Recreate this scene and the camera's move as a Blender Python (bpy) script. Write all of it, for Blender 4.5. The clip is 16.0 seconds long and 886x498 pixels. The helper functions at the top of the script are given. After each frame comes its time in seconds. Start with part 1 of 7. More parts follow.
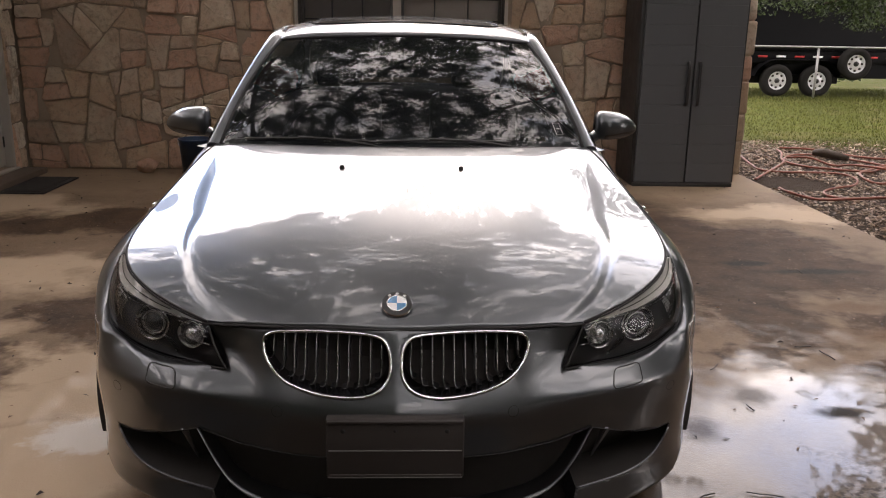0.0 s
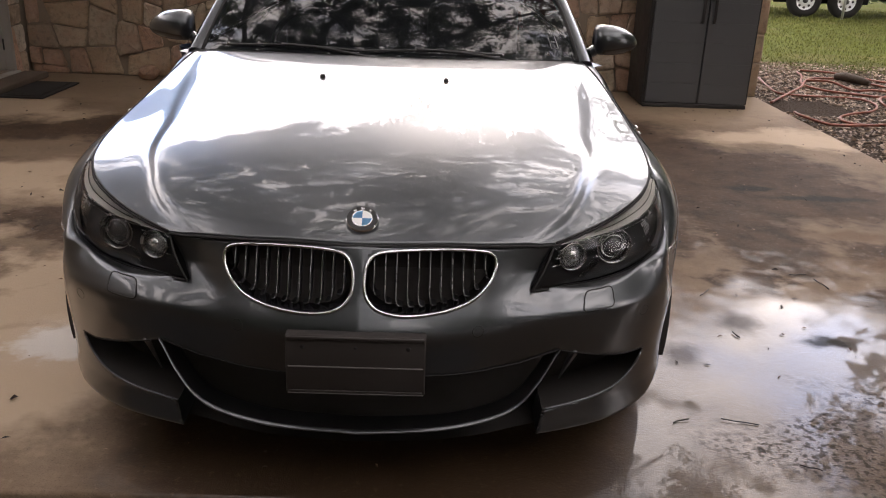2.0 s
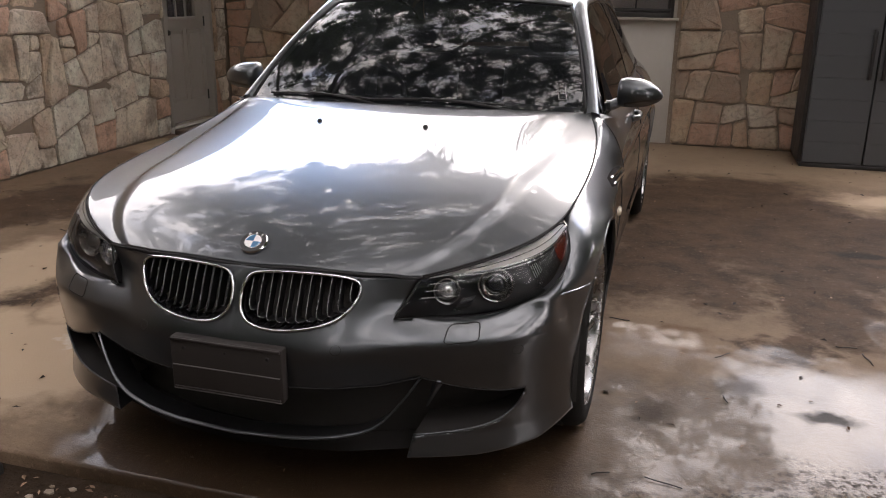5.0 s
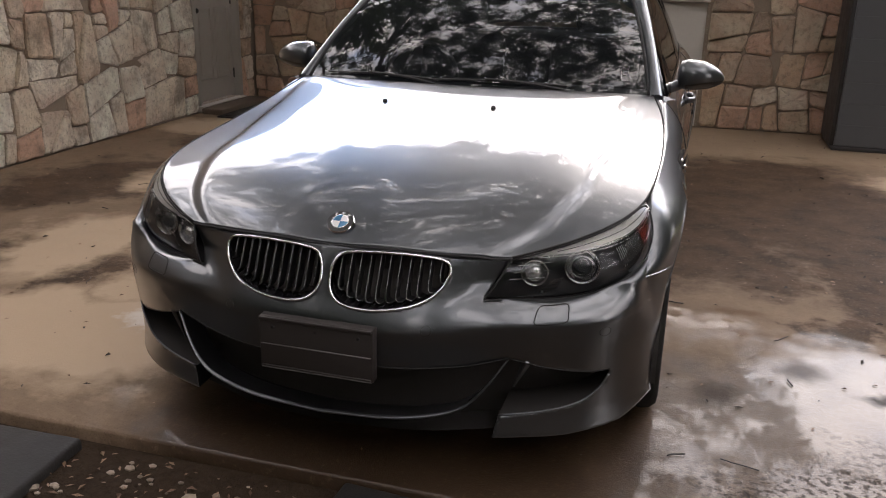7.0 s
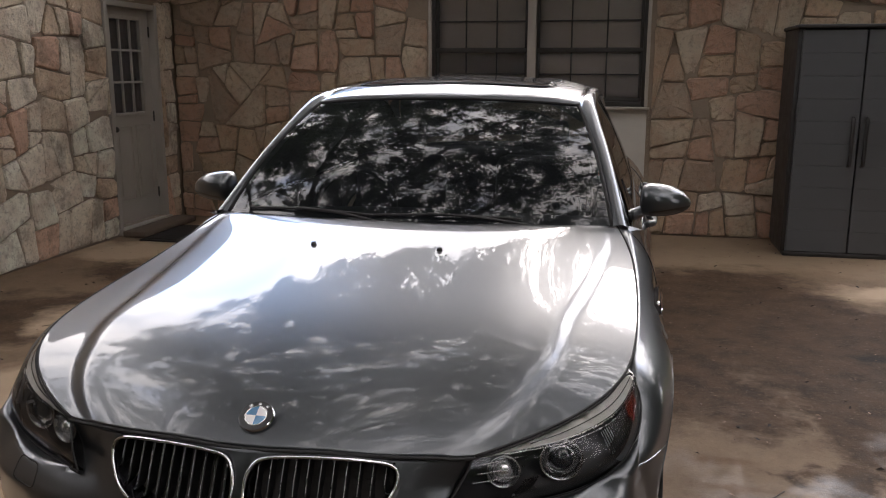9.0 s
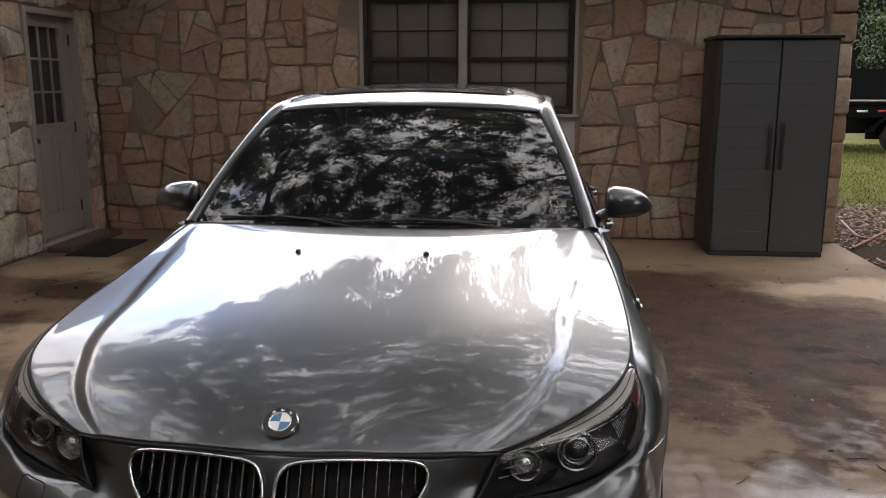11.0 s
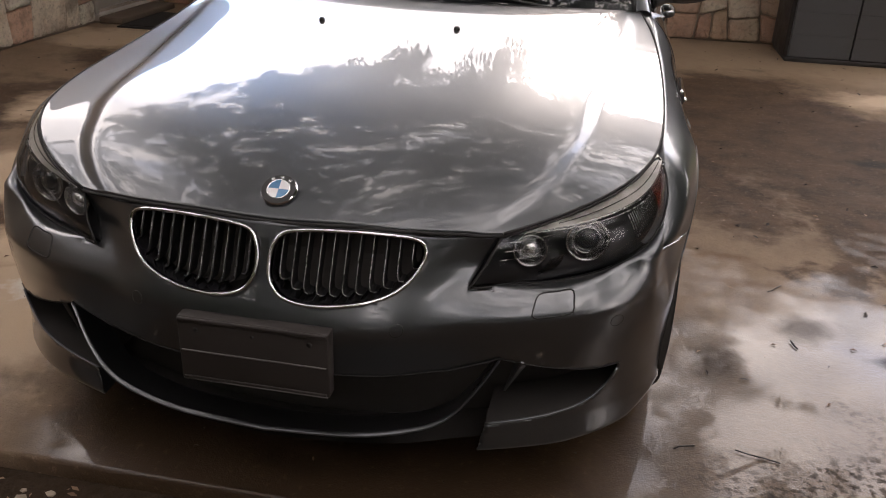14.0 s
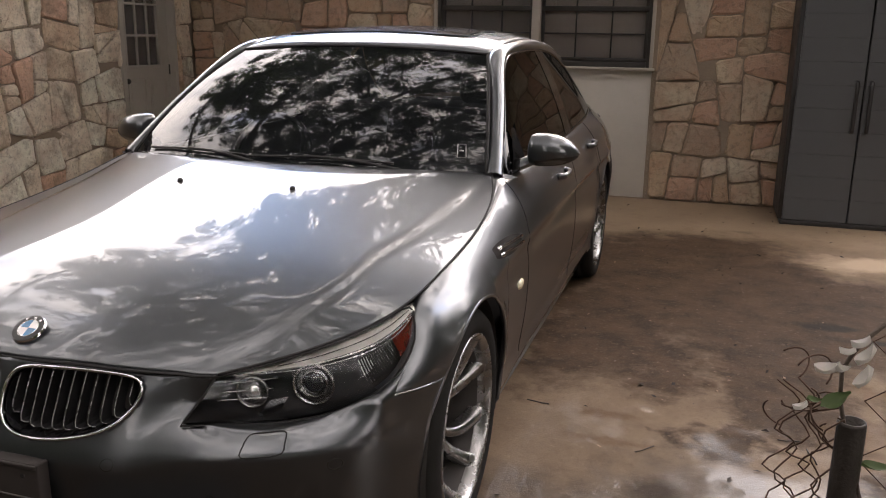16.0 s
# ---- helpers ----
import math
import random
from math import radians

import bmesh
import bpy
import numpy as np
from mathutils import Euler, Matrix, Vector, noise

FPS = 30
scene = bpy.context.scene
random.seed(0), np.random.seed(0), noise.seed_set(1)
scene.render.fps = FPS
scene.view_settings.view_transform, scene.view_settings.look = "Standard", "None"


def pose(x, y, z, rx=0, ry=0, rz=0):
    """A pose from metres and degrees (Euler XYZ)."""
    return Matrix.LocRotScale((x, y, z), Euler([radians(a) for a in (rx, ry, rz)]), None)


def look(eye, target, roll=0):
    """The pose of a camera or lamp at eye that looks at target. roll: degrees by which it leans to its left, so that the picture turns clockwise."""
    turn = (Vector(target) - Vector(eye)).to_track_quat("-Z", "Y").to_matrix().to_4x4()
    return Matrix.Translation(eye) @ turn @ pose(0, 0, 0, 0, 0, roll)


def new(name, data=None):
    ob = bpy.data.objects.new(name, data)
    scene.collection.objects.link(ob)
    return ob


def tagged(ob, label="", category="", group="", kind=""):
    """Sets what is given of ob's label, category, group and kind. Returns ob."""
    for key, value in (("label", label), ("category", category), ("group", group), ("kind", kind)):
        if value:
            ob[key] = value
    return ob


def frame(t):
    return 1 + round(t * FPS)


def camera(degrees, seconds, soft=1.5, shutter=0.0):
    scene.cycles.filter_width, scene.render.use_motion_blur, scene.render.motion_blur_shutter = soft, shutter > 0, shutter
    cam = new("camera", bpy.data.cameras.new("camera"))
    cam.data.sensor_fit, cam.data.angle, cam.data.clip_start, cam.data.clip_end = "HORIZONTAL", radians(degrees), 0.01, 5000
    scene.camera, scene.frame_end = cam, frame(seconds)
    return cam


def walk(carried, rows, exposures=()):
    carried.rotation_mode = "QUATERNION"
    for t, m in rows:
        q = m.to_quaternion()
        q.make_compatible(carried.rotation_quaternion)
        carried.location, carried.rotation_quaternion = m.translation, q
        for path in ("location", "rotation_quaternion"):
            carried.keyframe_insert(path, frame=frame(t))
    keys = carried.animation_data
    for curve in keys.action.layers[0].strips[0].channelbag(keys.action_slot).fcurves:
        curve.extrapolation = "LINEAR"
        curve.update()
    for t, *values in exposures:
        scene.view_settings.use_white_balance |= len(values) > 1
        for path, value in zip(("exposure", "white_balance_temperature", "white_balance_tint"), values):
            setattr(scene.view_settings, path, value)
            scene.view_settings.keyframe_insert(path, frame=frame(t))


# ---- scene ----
cam = camera(55.5, 16.0, soft=1.1)
PATH = [
    (0, (0.036, -1.759, 1.429), (0.111, 0.172, 0.913), 0.9),
    (0.5, (0.032, -1.756, 1.426), (0.094, 0.16, 0.856), 1.3),
    (1, (0.027, -1.757, 1.424), (0.097, 0.144, 0.806), 1.5),
    (1.5, (0.013, -1.737, 1.417), (0.117, 0.147, 0.755), 1.6),
    (2, (0.158, -1.696, 1.408), (0.199, 0.176, 0.705), 2.2),
    (2.5, (0.432, -1.67, 1.407), (0.244, 0.199, 0.721), 1.9),
    (3, (0.652, -1.8, 1.411), (0.363, 0.081, 0.799), 2.3),
    (3.5, (0.914, -1.796, 1.421), (0.504, 0.067, 0.82), 2.4),
    (4, (1.115, -1.75, 1.425), (0.64, 0.095, 0.818), 1.8),
    (4.2, (1.145, -1.74, 1.43), (0.669, 0.107, 0.828), 1.2),
    (6.5, (0.97, -1.777, 1.429), (0.377, 0.036, 0.829), 1.4),
    (7, (0.899, -1.809, 1.427), (0.372, 0.012, 0.787), 1.2),
    (7.5, (0.847, -1.804, 1.418), (0.39, 0.025, 0.751), 1.1),
    (8, (0.8, -1.607, 1.391), (0.344, 0.211, 0.691), 0.6),
    (8.5, (0.786, -1.362, 1.435), (0.287, 0.493, 0.877), -0.4),
    (9, (0.767, -1.348, 1.489), (0.356, 0.565, 1.075), 0.1),
    (11.5, (0.51, -1.444, 1.483), (0.312, 0.507, 1.09), 0.0),
    (12, (0.505, -1.444, 1.471), (0.288, 0.483, 0.983), 0.6),
    (12.5, (0.478, -1.417, 1.417), (0.233, 0.458, 0.764), 1.3),
    (13, (0.467, -1.395, 1.394), (0.193, 0.429, 0.621), 1.5),
    (13.5, (0.486, -1.374, 1.396), (0.223, 0.436, 0.586), 1.3),
    (14, (0.65, -1.325, 1.399), (0.326, 0.46, 0.556), 2.1),
    (14.5, (0.875, -1.215, 1.392), (0.381, 0.54, 0.569), 2.0),
    (15, (1.078, -1.288, 1.387), (0.466, 0.474, 0.665), 1.2),
    (15.4, (1.227, -1.327, 1.401), (0.593, 0.457, 0.757), 1.5),
    (15.5, (1.268, -1.302, 1.414), (0.635, 0.487, 0.784), 1.2),
    (16, (1.474, -1.222, 1.422), (0.898, 0.629, 0.931), 0.9),
]
# the clip's own exposure and white balance drift a little: seconds, stops, kelvin, tint
EXPOSURES = [(0.0, 2.85, 6730, 20), (2.5, 2.87, 6630, 20), (4.0, 2.94, 6530, 19), (6.5, 2.94, 6530, 19), (8.0, 2.96, 6380, 17), (8.5, 3.07, 6330, 16), (9.0, 2.65, 6430, 17),
             (11.5, 2.50, 6480, 16), (12.0, 2.35, 6580, 17), (12.5, 2.45, 6730, 19), (13.0, 2.70, 6830, 21), (14.0, 2.80, 6780, 20), (14.5, 3.06, 6630, 19), (15.0, 2.76, 6730, 20), (15.5, 2.94, 6730, 19), (16.0, 2.96, 6780, 19)]

walk(cam, [(t, look(eye, target, roll)) for t, eye, target, roll in PATH], exposures=EXPOSURES)

# ---- world and sun ----
SUN_ELEV, SUN_AZ = 27.0, 4.0   # degrees; azimuth from +y towards +x
world = bpy.data.worlds.new("sky")
scene.world = world
world.use_nodes = True
wn, wl = world.node_tree.nodes, world.node_tree.links
wn.clear()
w_out = wn.new("ShaderNodeOutputWorld")
w_bg = wn.new("ShaderNodeBackground")
w_sky = wn.new("ShaderNodeTexSky")
w_sky.sky_type = "NISHITA"
w_sky.sun_disc = False
w_sky.dust_density = 0.35
w_sky.sun_elevation, w_sky.sun_rotation = radians(SUN_ELEV), radians(SUN_AZ)
w_tc = wn.new("ShaderNodeTexCoord")
w_noise = wn.new("ShaderNodeTexNoise")
w_noise.inputs["Scale"].default_value = 2.6
w_noise.inputs["Detail"].default_value = 7.0
w_noise.inputs["Roughness"].default_value = 0.55
w_ramp = wn.new("ShaderNodeValToRGB")
w_ramp.color_ramp.elements[0].position = 0.24
w_ramp.color_ramp.elements[1].position = 0.41
w_mix = wn.new("ShaderNodeMix")
w_mix.data_type = "RGBA"
# clouds take their brightness from the sky behind them, so they glow towards the sun
w_bw = wn.new("ShaderNodeRGBToBW")
w_gain = wn.new("ShaderNodeMath")
w_gain.operation = "MULTIPLY_ADD"
w_gain.inputs[1].default_value, w_gain.inputs[2].default_value = 0.85, 2.0
# thin cloud veils the brightest sky round the sun
w_veil = wn.new("ShaderNodeMath")
w_veil.operation = "MINIMUM"
w_veil.inputs[1].default_value = 4.0
w_tone = wn.new("ShaderNodeMix")
w_tone.data_type, w_tone.blend_type = "RGBA", "MULTIPLY"
w_tone.inputs[0].default_value = 1.0
w_tone.inputs[7].default_value = (1.0, 0.975, 0.94, 1)
# a gap of blue in the clouds, to the north-west over the roof
w_dot = wn.new("ShaderNodeVectorMath")
w_dot.operation = "DOT_PRODUCT"
ga, ge = radians(-28.0), radians(18.5)
w_dot.inputs[1].default_value = (math.sin(ga) * math.cos(ge), math.cos(ga) * math.cos(ge), math.sin(ge))
w_hole = wn.new("ShaderNodeMapRange")
w_hole.inputs["From Min"].default_value, w_hole.inputs["From Max"].default_value = 0.983, 0.992
w_hole.inputs["To Min"].default_value, w_hole.inputs["To Max"].default_value = 0.0, -0.50
w_sum = wn.new("ShaderNodeMath")
w_sum.operation = "ADD"
wl.new(w_tc.outputs["Generated"], w_dot.inputs[0])
wl.new(w_dot.outputs["Value"], w_hole.inputs["Value"])
wl.new(w_hole.outputs[0], w_sum.inputs[0])
wl.new(w_noise.outputs["Fac"], w_sum.inputs[1])
wl.new(w_sky.outputs["Color"], w_bw.inputs[0])
wl.new(w_bw.outputs[0], w_veil.inputs[0])
wl.new(w_veil.outputs[0], w_gain.inputs[0])
wl.new(w_gain.outputs[0], w_tone.inputs[6])
w_puff = wn.new("ShaderNodeTexNoise")
w_puff.inputs["Scale"].default_value, w_puff.inputs["Detail"].default_value, w_puff.inputs["Roughness"].default_value = 7.0, 8.0, 0.6
w_puff_ramp = wn.new("ShaderNodeValToRGB")
w_puff_ramp.color_ramp.elements[0].position, w_puff_ramp.color_ramp.elements[1].position = 0.36, 0.60
w_puff_ramp.color_ramp.elements[0].color = (0.52, 0.55, 0.60, 1)
w_puff_ramp.color_ramp.elements[1].color = (1.10, 1.08, 1.05, 1)
w_billow = wn.new("ShaderNodeMix")
w_billow.data_type, w_billow.blend_type = "RGBA", "MULTIPLY"
w_billow.inputs[0].default_value = 1.0
wl.new(w_tc.outputs["Generated"], w_puff.inputs["Vector"])
wl.new(w_puff.outputs["Fac"], w_puff_ramp.inputs["Fac"])
wl.new(w_tone.outputs[2], w_billow.inputs[6])
wl.new(w_puff_ramp.outputs["Color"], w_billow.inputs[7])
wl.new(w_billow.outputs[2], w_mix.inputs[7])
wl.new(w_tc.outputs["Generated"], w_noise.inputs["Vector"])
wl.new(w_sum.outputs[0], w_ramp.inputs["Fac"])
wl.new(w_ramp.outputs["Color"], w_mix.inputs[0])
wl.new(w_sky.outputs["Color"], w_mix.inputs[6])
wl.new(w_mix.outputs[2], w_bg.inputs["Color"])
w_bg.inputs["Strength"].default_value = 0.2
wl.new(w_bg.outputs[0], w_out.inputs[0])

sun_data = bpy.data.lights.new("sun", "SUN")
sun_data.energy, sun_data.angle, sun_data.color = 0.08, radians(14.0), (1.0, 0.92, 0.82)
sun = new("sun", sun_data)
se, sa = radians(SUN_ELEV), radians(SUN_AZ)
sun_way = Vector((math.sin(sa) * math.cos(se), math.cos(sa) * math.cos(se), math.sin(se)))
sun.matrix_world = look(sun_way * 40, (0, 0, 0))

# ---- materials ----
def base_mat(name):
    m = bpy.data.materials.new(name)
    m.use_nodes = True
    nt = m.node_tree
    return m, nt, nt.nodes["Principled BSDF"]


def noise_node(nt, scale, detail=4.0, rough=0.55, coord="Object", stretch=None):
    tc = nt.nodes.new("ShaderNodeTexCoord")
    n = nt.nodes.new("ShaderNodeTexNoise")
    n.inputs["Scale"].default_value = scale
    n.inputs["Detail"].default_value = detail
    n.inputs["Roughness"].default_value = rough
    if stretch:
        mp = nt.nodes.new("ShaderNodeMapping")
        mp.inputs["Scale"].default_value = stretch
        nt.links.new(tc.outputs[coord], mp.inputs["Vector"])
        nt.links.new(mp.outputs["Vector"], n.inputs["Vector"])
    else:
        nt.links.new(tc.outputs[coord], n.inputs["Vector"])
    return n


def ramp_node(nt, src, stops):
    r = nt.nodes.new("ShaderNodeValToRGB")
    els = r.color_ramp.elements
    while len(els) < len(stops):
        els.new(0.5)
    for e, (p, c) in zip(els, stops):
        e.position = p
        e.color = (c, c, c, 1) if isinstance(c, (int, float)) else (*c, 1)
    nt.links.new(src, r.inputs["Fac"])
    return r


def mix_node(nt, fac, a, b, blend="MIX"):
    x = nt.nodes.new("ShaderNodeMix")
    x.data_type, x.blend_type = "RGBA", blend
    for key, v in ((0, fac), (6, a), (7, b)):
        if isinstance(v, (int, float)):
            x.inputs[key].default_value = v
        elif isinstance(v, tuple):
            x.inputs[key].default_value = (*v, 1)
        else:
            nt.links.new(v, x.inputs[key])
    return x.outputs[2]


def bump_node(nt, bsdf, src, strength=0.3, dist=0.01):
    b = nt.nodes.new("ShaderNodeBump")
    b.inputs["Strength"].default_value = strength
    b.inputs["Distance"].default_value = dist
    nt.links.new(src, b.inputs["Height"])
    nt.links.new(b.outputs["Normal"], bsdf.inputs["Normal"])


def plain(name, color, rough=0.5, metal=0.0, vary=0.12, scale=18.0, bump=0.0, coat=0.0, spec=0.5):
    """A surface of one colour with grain and slight wear at two sizes."""
    m, nt, b = base_mat(name)
    b.inputs["Metallic"].default_value = metal
    b.inputs["Specular IOR Level"].default_value = spec
    n1, n2 = noise_node(nt, scale), noise_node(nt, scale * 9, 2.0)
    dark = tuple(c * (1 - vary) for c in color)
    light = tuple(min(1, c * (1 + vary)) for c in color)
    c1 = mix_node(nt, n1.outputs["Fac"], dark, light)
    nt.links.new(mix_node(nt, 0.25, c1, mix_node(nt, n2.outputs["Fac"], dark, light)), b.inputs["Base Color"])
    r = ramp_node(nt, n1.outputs["Fac"], [(0.3, max(0, rough - 0.06)), (0.7, min(1, rough + 0.06))])
    nt.links.new(r.outputs["Color"], b.inputs["Roughness"])
    if coat:
        b.inputs["Coat Weight"].default_value = coat
        b.inputs["Coat Roughness"].default_value = 0.03
    if bump:
        bump_node(nt, b, n2.outputs["Fac"], bump, 0.004)
    return m


def glass_mat(name, tint=(1, 1, 1), ior=1.5, rough=0.015, haze=0.0):
    """A thin pane: clear or tinted, with gloss by Fresnel."""
    m = bpy.data.materials.new(name)
    m.use_nodes = True
    nt = m.node_tree
    nt.nodes.clear()
    out = nt.nodes.new("ShaderNodeOutputMaterial")
    tr = nt.nodes.new("ShaderNodeBsdfTransparent")
    tr.inputs["Color"].default_value = (*tint, 1)
    gl = nt.nodes.new("ShaderNodeBsdfGlossy")
    gl.inputs["Roughness"].default_value = rough
    fr = nt.nodes.new("ShaderNodeFresnel")
    fr.inputs["IOR"].default_value = ior
    mx = nt.nodes.new("ShaderNodeMixShader")
    nt.links.new(fr.outputs["Fac"], mx.inputs[0])
    nt.links.new(tr.outputs[0], mx.inputs[1])
    nt.links.new(gl.outputs[0], mx.inputs[2])
    face = mx.outputs[0]
    if haze:
        # faint bluish haze mixed in to lift the dark of the glass
        d = nt.nodes.new("ShaderNodeBsdfDiffuse")
        d.inputs["Color"].default_value = (0.42, 0.46, 0.52, 1)
        film = nt.nodes.new("ShaderNodeMixShader")
        film.inputs[0].default_value = haze
        nt.links.new(face, film.inputs[1])
        nt.links.new(d.outputs[0], film.inputs[2])
        face = film.outputs[0]
    nt.links.new(face, out.inputs["Surface"])
    return m


def paint_mat():
    m, nt, b = base_mat("silver_grey_paint")
    flake = noise_node(nt, 900.0, 1.0)
    film = noise_node(nt, 3.0, 5.0)
    col = mix_node(nt, flake.outputs["Fac"], (0.085, 0.090, 0.096), (0.137, 0.144, 0.152))
    nt.links.new(mix_node(nt, ramp_node(nt, film.outputs["Fac"], [(0.45, 0.0), (0.75, 0.10)]).outputs["Color"], col, (0.24, 0.22, 0.19)), b.inputs["Base Color"])
    b.inputs["Metallic"].default_value = 0.93
    b.inputs["Roughness"].default_value = 0.31
    b.inputs["Coat Weight"].default_value = 1.0
    b.inputs["Coat IOR"].default_value = 1.42
    nt.links.new(ramp_node(nt, film.outputs["Fac"], [(0.4, 0.002), (0.8, 0.010)]).outputs["Color"], b.inputs["Coat Roughness"])
    return m


def stone_mat(name, stops, dirt=0.72, grime=0.0):
    m, nt, b = base_mat(name)
    oi = nt.nodes.new("ShaderNodeObjectInfo")
    col = ramp_node(nt, oi.outputs["Random"], stops)
    col.color_ramp.interpolation = "CONSTANT"
    big, mid, fine = noise_node(nt, 5.0, 5.0), noise_node(nt, 22.0, 6.0, 0.65), noise_node(nt, 120.0, 3.0)
    c = mix_node(nt, ramp_node(nt, big.outputs["Fac"], [(0.35, 0.0), (0.7, 0.55)]).outputs["Color"], col.outputs["Color"], (0.40, 0.21, 0.13))
    c = mix_node(nt, ramp_node(nt, mid.outputs["Fac"], [(0.50, 0.0), (0.68, dirt * 0.8)]).outputs["Color"], c, (0.15, 0.112, 0.082))
    c = mix_node(nt, ramp_node(nt, fine.outputs["Fac"], [(0.4, 0.0), (0.8, 0.35)]).outputs["Color"], c, (0.52, 0.47, 0.40))
    wide = noise_node(nt, 1.3, 6.0, 0.7)
    c = mix_node(nt, ramp_node(nt, wide.outputs["Fac"], [(0.52, 0.0), (0.72, 0.36)]).outputs["Color"], c, (0.16, 0.122, 0.09))
    if grime:
        # blotches of dark lichen and soil splash
        moss = noise_node(nt, 2.1, 7.0, 0.72)
        c = mix_node(nt, ramp_node(nt, moss.outputs["Fac"], [(0.50, 0.0), (0.62, grime)]).outputs["Color"], c, (0.150, 0.112, 0.080))
        speck = noise_node(nt, 48.0, 4.0, 0.7)
        c = mix_node(nt, ramp_node(nt, speck.outputs["Fac"], [(0.56, 0.0), (0.66, 0.6)]).outputs["Color"], c, (0.20, 0.150, 0.110))
    nt.links.new(c, b.inputs["Base Color"])
    b.inputs["Roughness"].default_value = 0.88
    h = mix_node(nt, 0.5, mid.outputs["Fac"], big.outputs["Fac"])
    bump_node(nt, b, mix_node(nt, 0.22, h, fine.outputs["Fac"]), 0.85, 0.035)
    return m


def concrete_mat():
    """Old slab, hosed down: pale concrete, brown damp stains with ragged edges, water standing towards the front."""
    m, nt, b = base_mat("wet_stained_concrete")
    tc = nt.nodes.new("ShaderNodeTexCoord")
    mid, small = noise_node(nt, 2.3, 6.0, 0.62), noise_node(nt, 11.0, 5.0, 0.6)
    blot, pit = noise_node(nt, 4.6, 6.0, 0.68), noise_node(nt, 38.0, 4.0, 0.7)
    fine, grit = noise_node(nt, 90.0, 3.0, 0.6), noise_node(nt, 210.0, 2.0, 0.6)

    def math_node(op, p, q, r=None):
        n = nt.nodes.new("ShaderNodeMath")
        n.operation = op
        for i, v in enumerate((p, q, r)):
            if isinstance(v, (int, float)):
                n.inputs[i].default_value = v
            elif v is not None:
                nt.links.new(v, n.inputs[i])
        return n.outputs[0]

    # the slab's plan, its coordinates pushed about so that outlines run ragged
    def bent(scale, amount):
        n = noise_node(nt, scale, 5.0, 0.62)
        off = nt.nodes.new("ShaderNodeVectorMath")
        off.operation = "SUBTRACT"
        off.inputs[1].default_value = (0.5, 0.5, 0.5)
        nt.links.new(n.outputs["Color"], off.inputs[0])
        sc = nt.nodes.new("ShaderNodeVectorMath")
        sc.operation = "MULTIPLY_ADD"
        sc.inputs[1].default_value = (amount, amount, 0)
        nt.links.new(off.outputs[0], sc.inputs[0])
        nt.links.new(tc.outputs["Object"], sc.inputs[2])
        return sc.outputs[0]
    wide, near = bent(1.6, 1.3), bent(9.0, 0.16)

    def blob(x, y, rx, ry, tight=False):
        """1 in the middle of an ellipse, 0 at its rim, below outside."""
        mp = nt.nodes.new("ShaderNodeMapping")
        mp.inputs["Location"].default_value = (-x / rx, -y / ry, 0)
        mp.inputs["Scale"].default_value = (1 / rx, 1 / ry, 0)
        nt.links.new(near if tight else wide, mp.inputs["Vector"])
        ln = nt.nodes.new("ShaderNodeVectorMath")
        ln.operation = "LENGTH"
        nt.links.new(mp.outputs["Vector"], ln.inputs[0])
        return math_node("SUBTRACT", 1.0, ln.outputs["Value"])

    def union(places, tight=False):
        out = None
        for p in places:
            k = blob(*p, tight)
            out = k if out is None else math_node("MAXIMUM", out, k)
        return out

    def mask(src, lo, hi):
        return ramp_node(nt, math_node("MULTIPLY_ADD", src, 0.5, 0.5), [(0.5 + lo / 2, 0.0), (0.5 + hi / 2, 1.0)]).outputs["Color"]

    # pale concrete
    c = mix_node(nt, mid.outputs["Fac"], (0.165, 0.112, 0.071), (0.290, 0.208, 0.140))
    c = mix_node(nt, ramp_node(nt, blot.outputs["Fac"], [(0.44, 0.0), (0.66, 0.55)]).outputs["Color"], c, (0.125, 0.080, 0.049))
    c = mix_node(nt, ramp_node(nt, fine.outputs["Fac"], [(0.45, 0.0), (0.8, 0.4)]).outputs["Color"], c, (0.200, 0.135, 0.088))
    c = mix_node(nt, ramp_node(nt, pit.outputs["Fac"], [(0.56, 0.0), (0.70, 0.5)]).outputs["Color"], c, (0.120, 0.078, 0.050))
    # large brown damp stains
    stains = union(((1.35, 4.25, 1.15, 1.20), (2.15, 3.35, 1.10, 0.90), (1.86, 2.45, 0.48, 0.62), (1.60, 1.78, 0.20, 0.28), (1.10, 3.0, 0.45, 0.95), (2.75, 2.15, 0.55, 0.22), (2.5, 1.5, 0.5, 0.3),
                    (-1.80, 1.40, 0.20, 0.42), (-1.65, 2.35, 0.36, 0.34), (-1.40, 3.30, 0.50, 0.80), (-2.30, 4.30, 1.00, 0.52), (-2.95, 2.90, 0.55, 0.80), (-1.20, 4.75, 0.80, 0.70), (-2.6, 1.2, 0.35, 0.5)))
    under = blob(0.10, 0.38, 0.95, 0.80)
    brown = mix_node(nt, ramp_node(nt, blot.outputs["Fac"], [(0.36, 0.0), (0.62, 1.0)]).outputs["Color"], (0.082, 0.046, 0.024), (0.030, 0.0165, 0.009))
    brown = mix_node(nt, ramp_node(nt, fine.outputs["Fac"], [(0.5, 0.0), (0.8, 0.35)]).outputs["Color"], brown, (0.130, 0.085, 0.054))
    stain = mask(math_node("MULTIPLY_ADD", small.outputs["Fac"], 0.5, math_node("SUBTRACT", stains, 0.25)), -0.02, 0.30)
    c = mix_node(nt, math_node("MULTIPLY", stain, 0.93), c, brown)
    # wet slab at the nose, the car's dark reflection painted into its colour
    wet_reflection = mask(under, 0.02, 0.35)
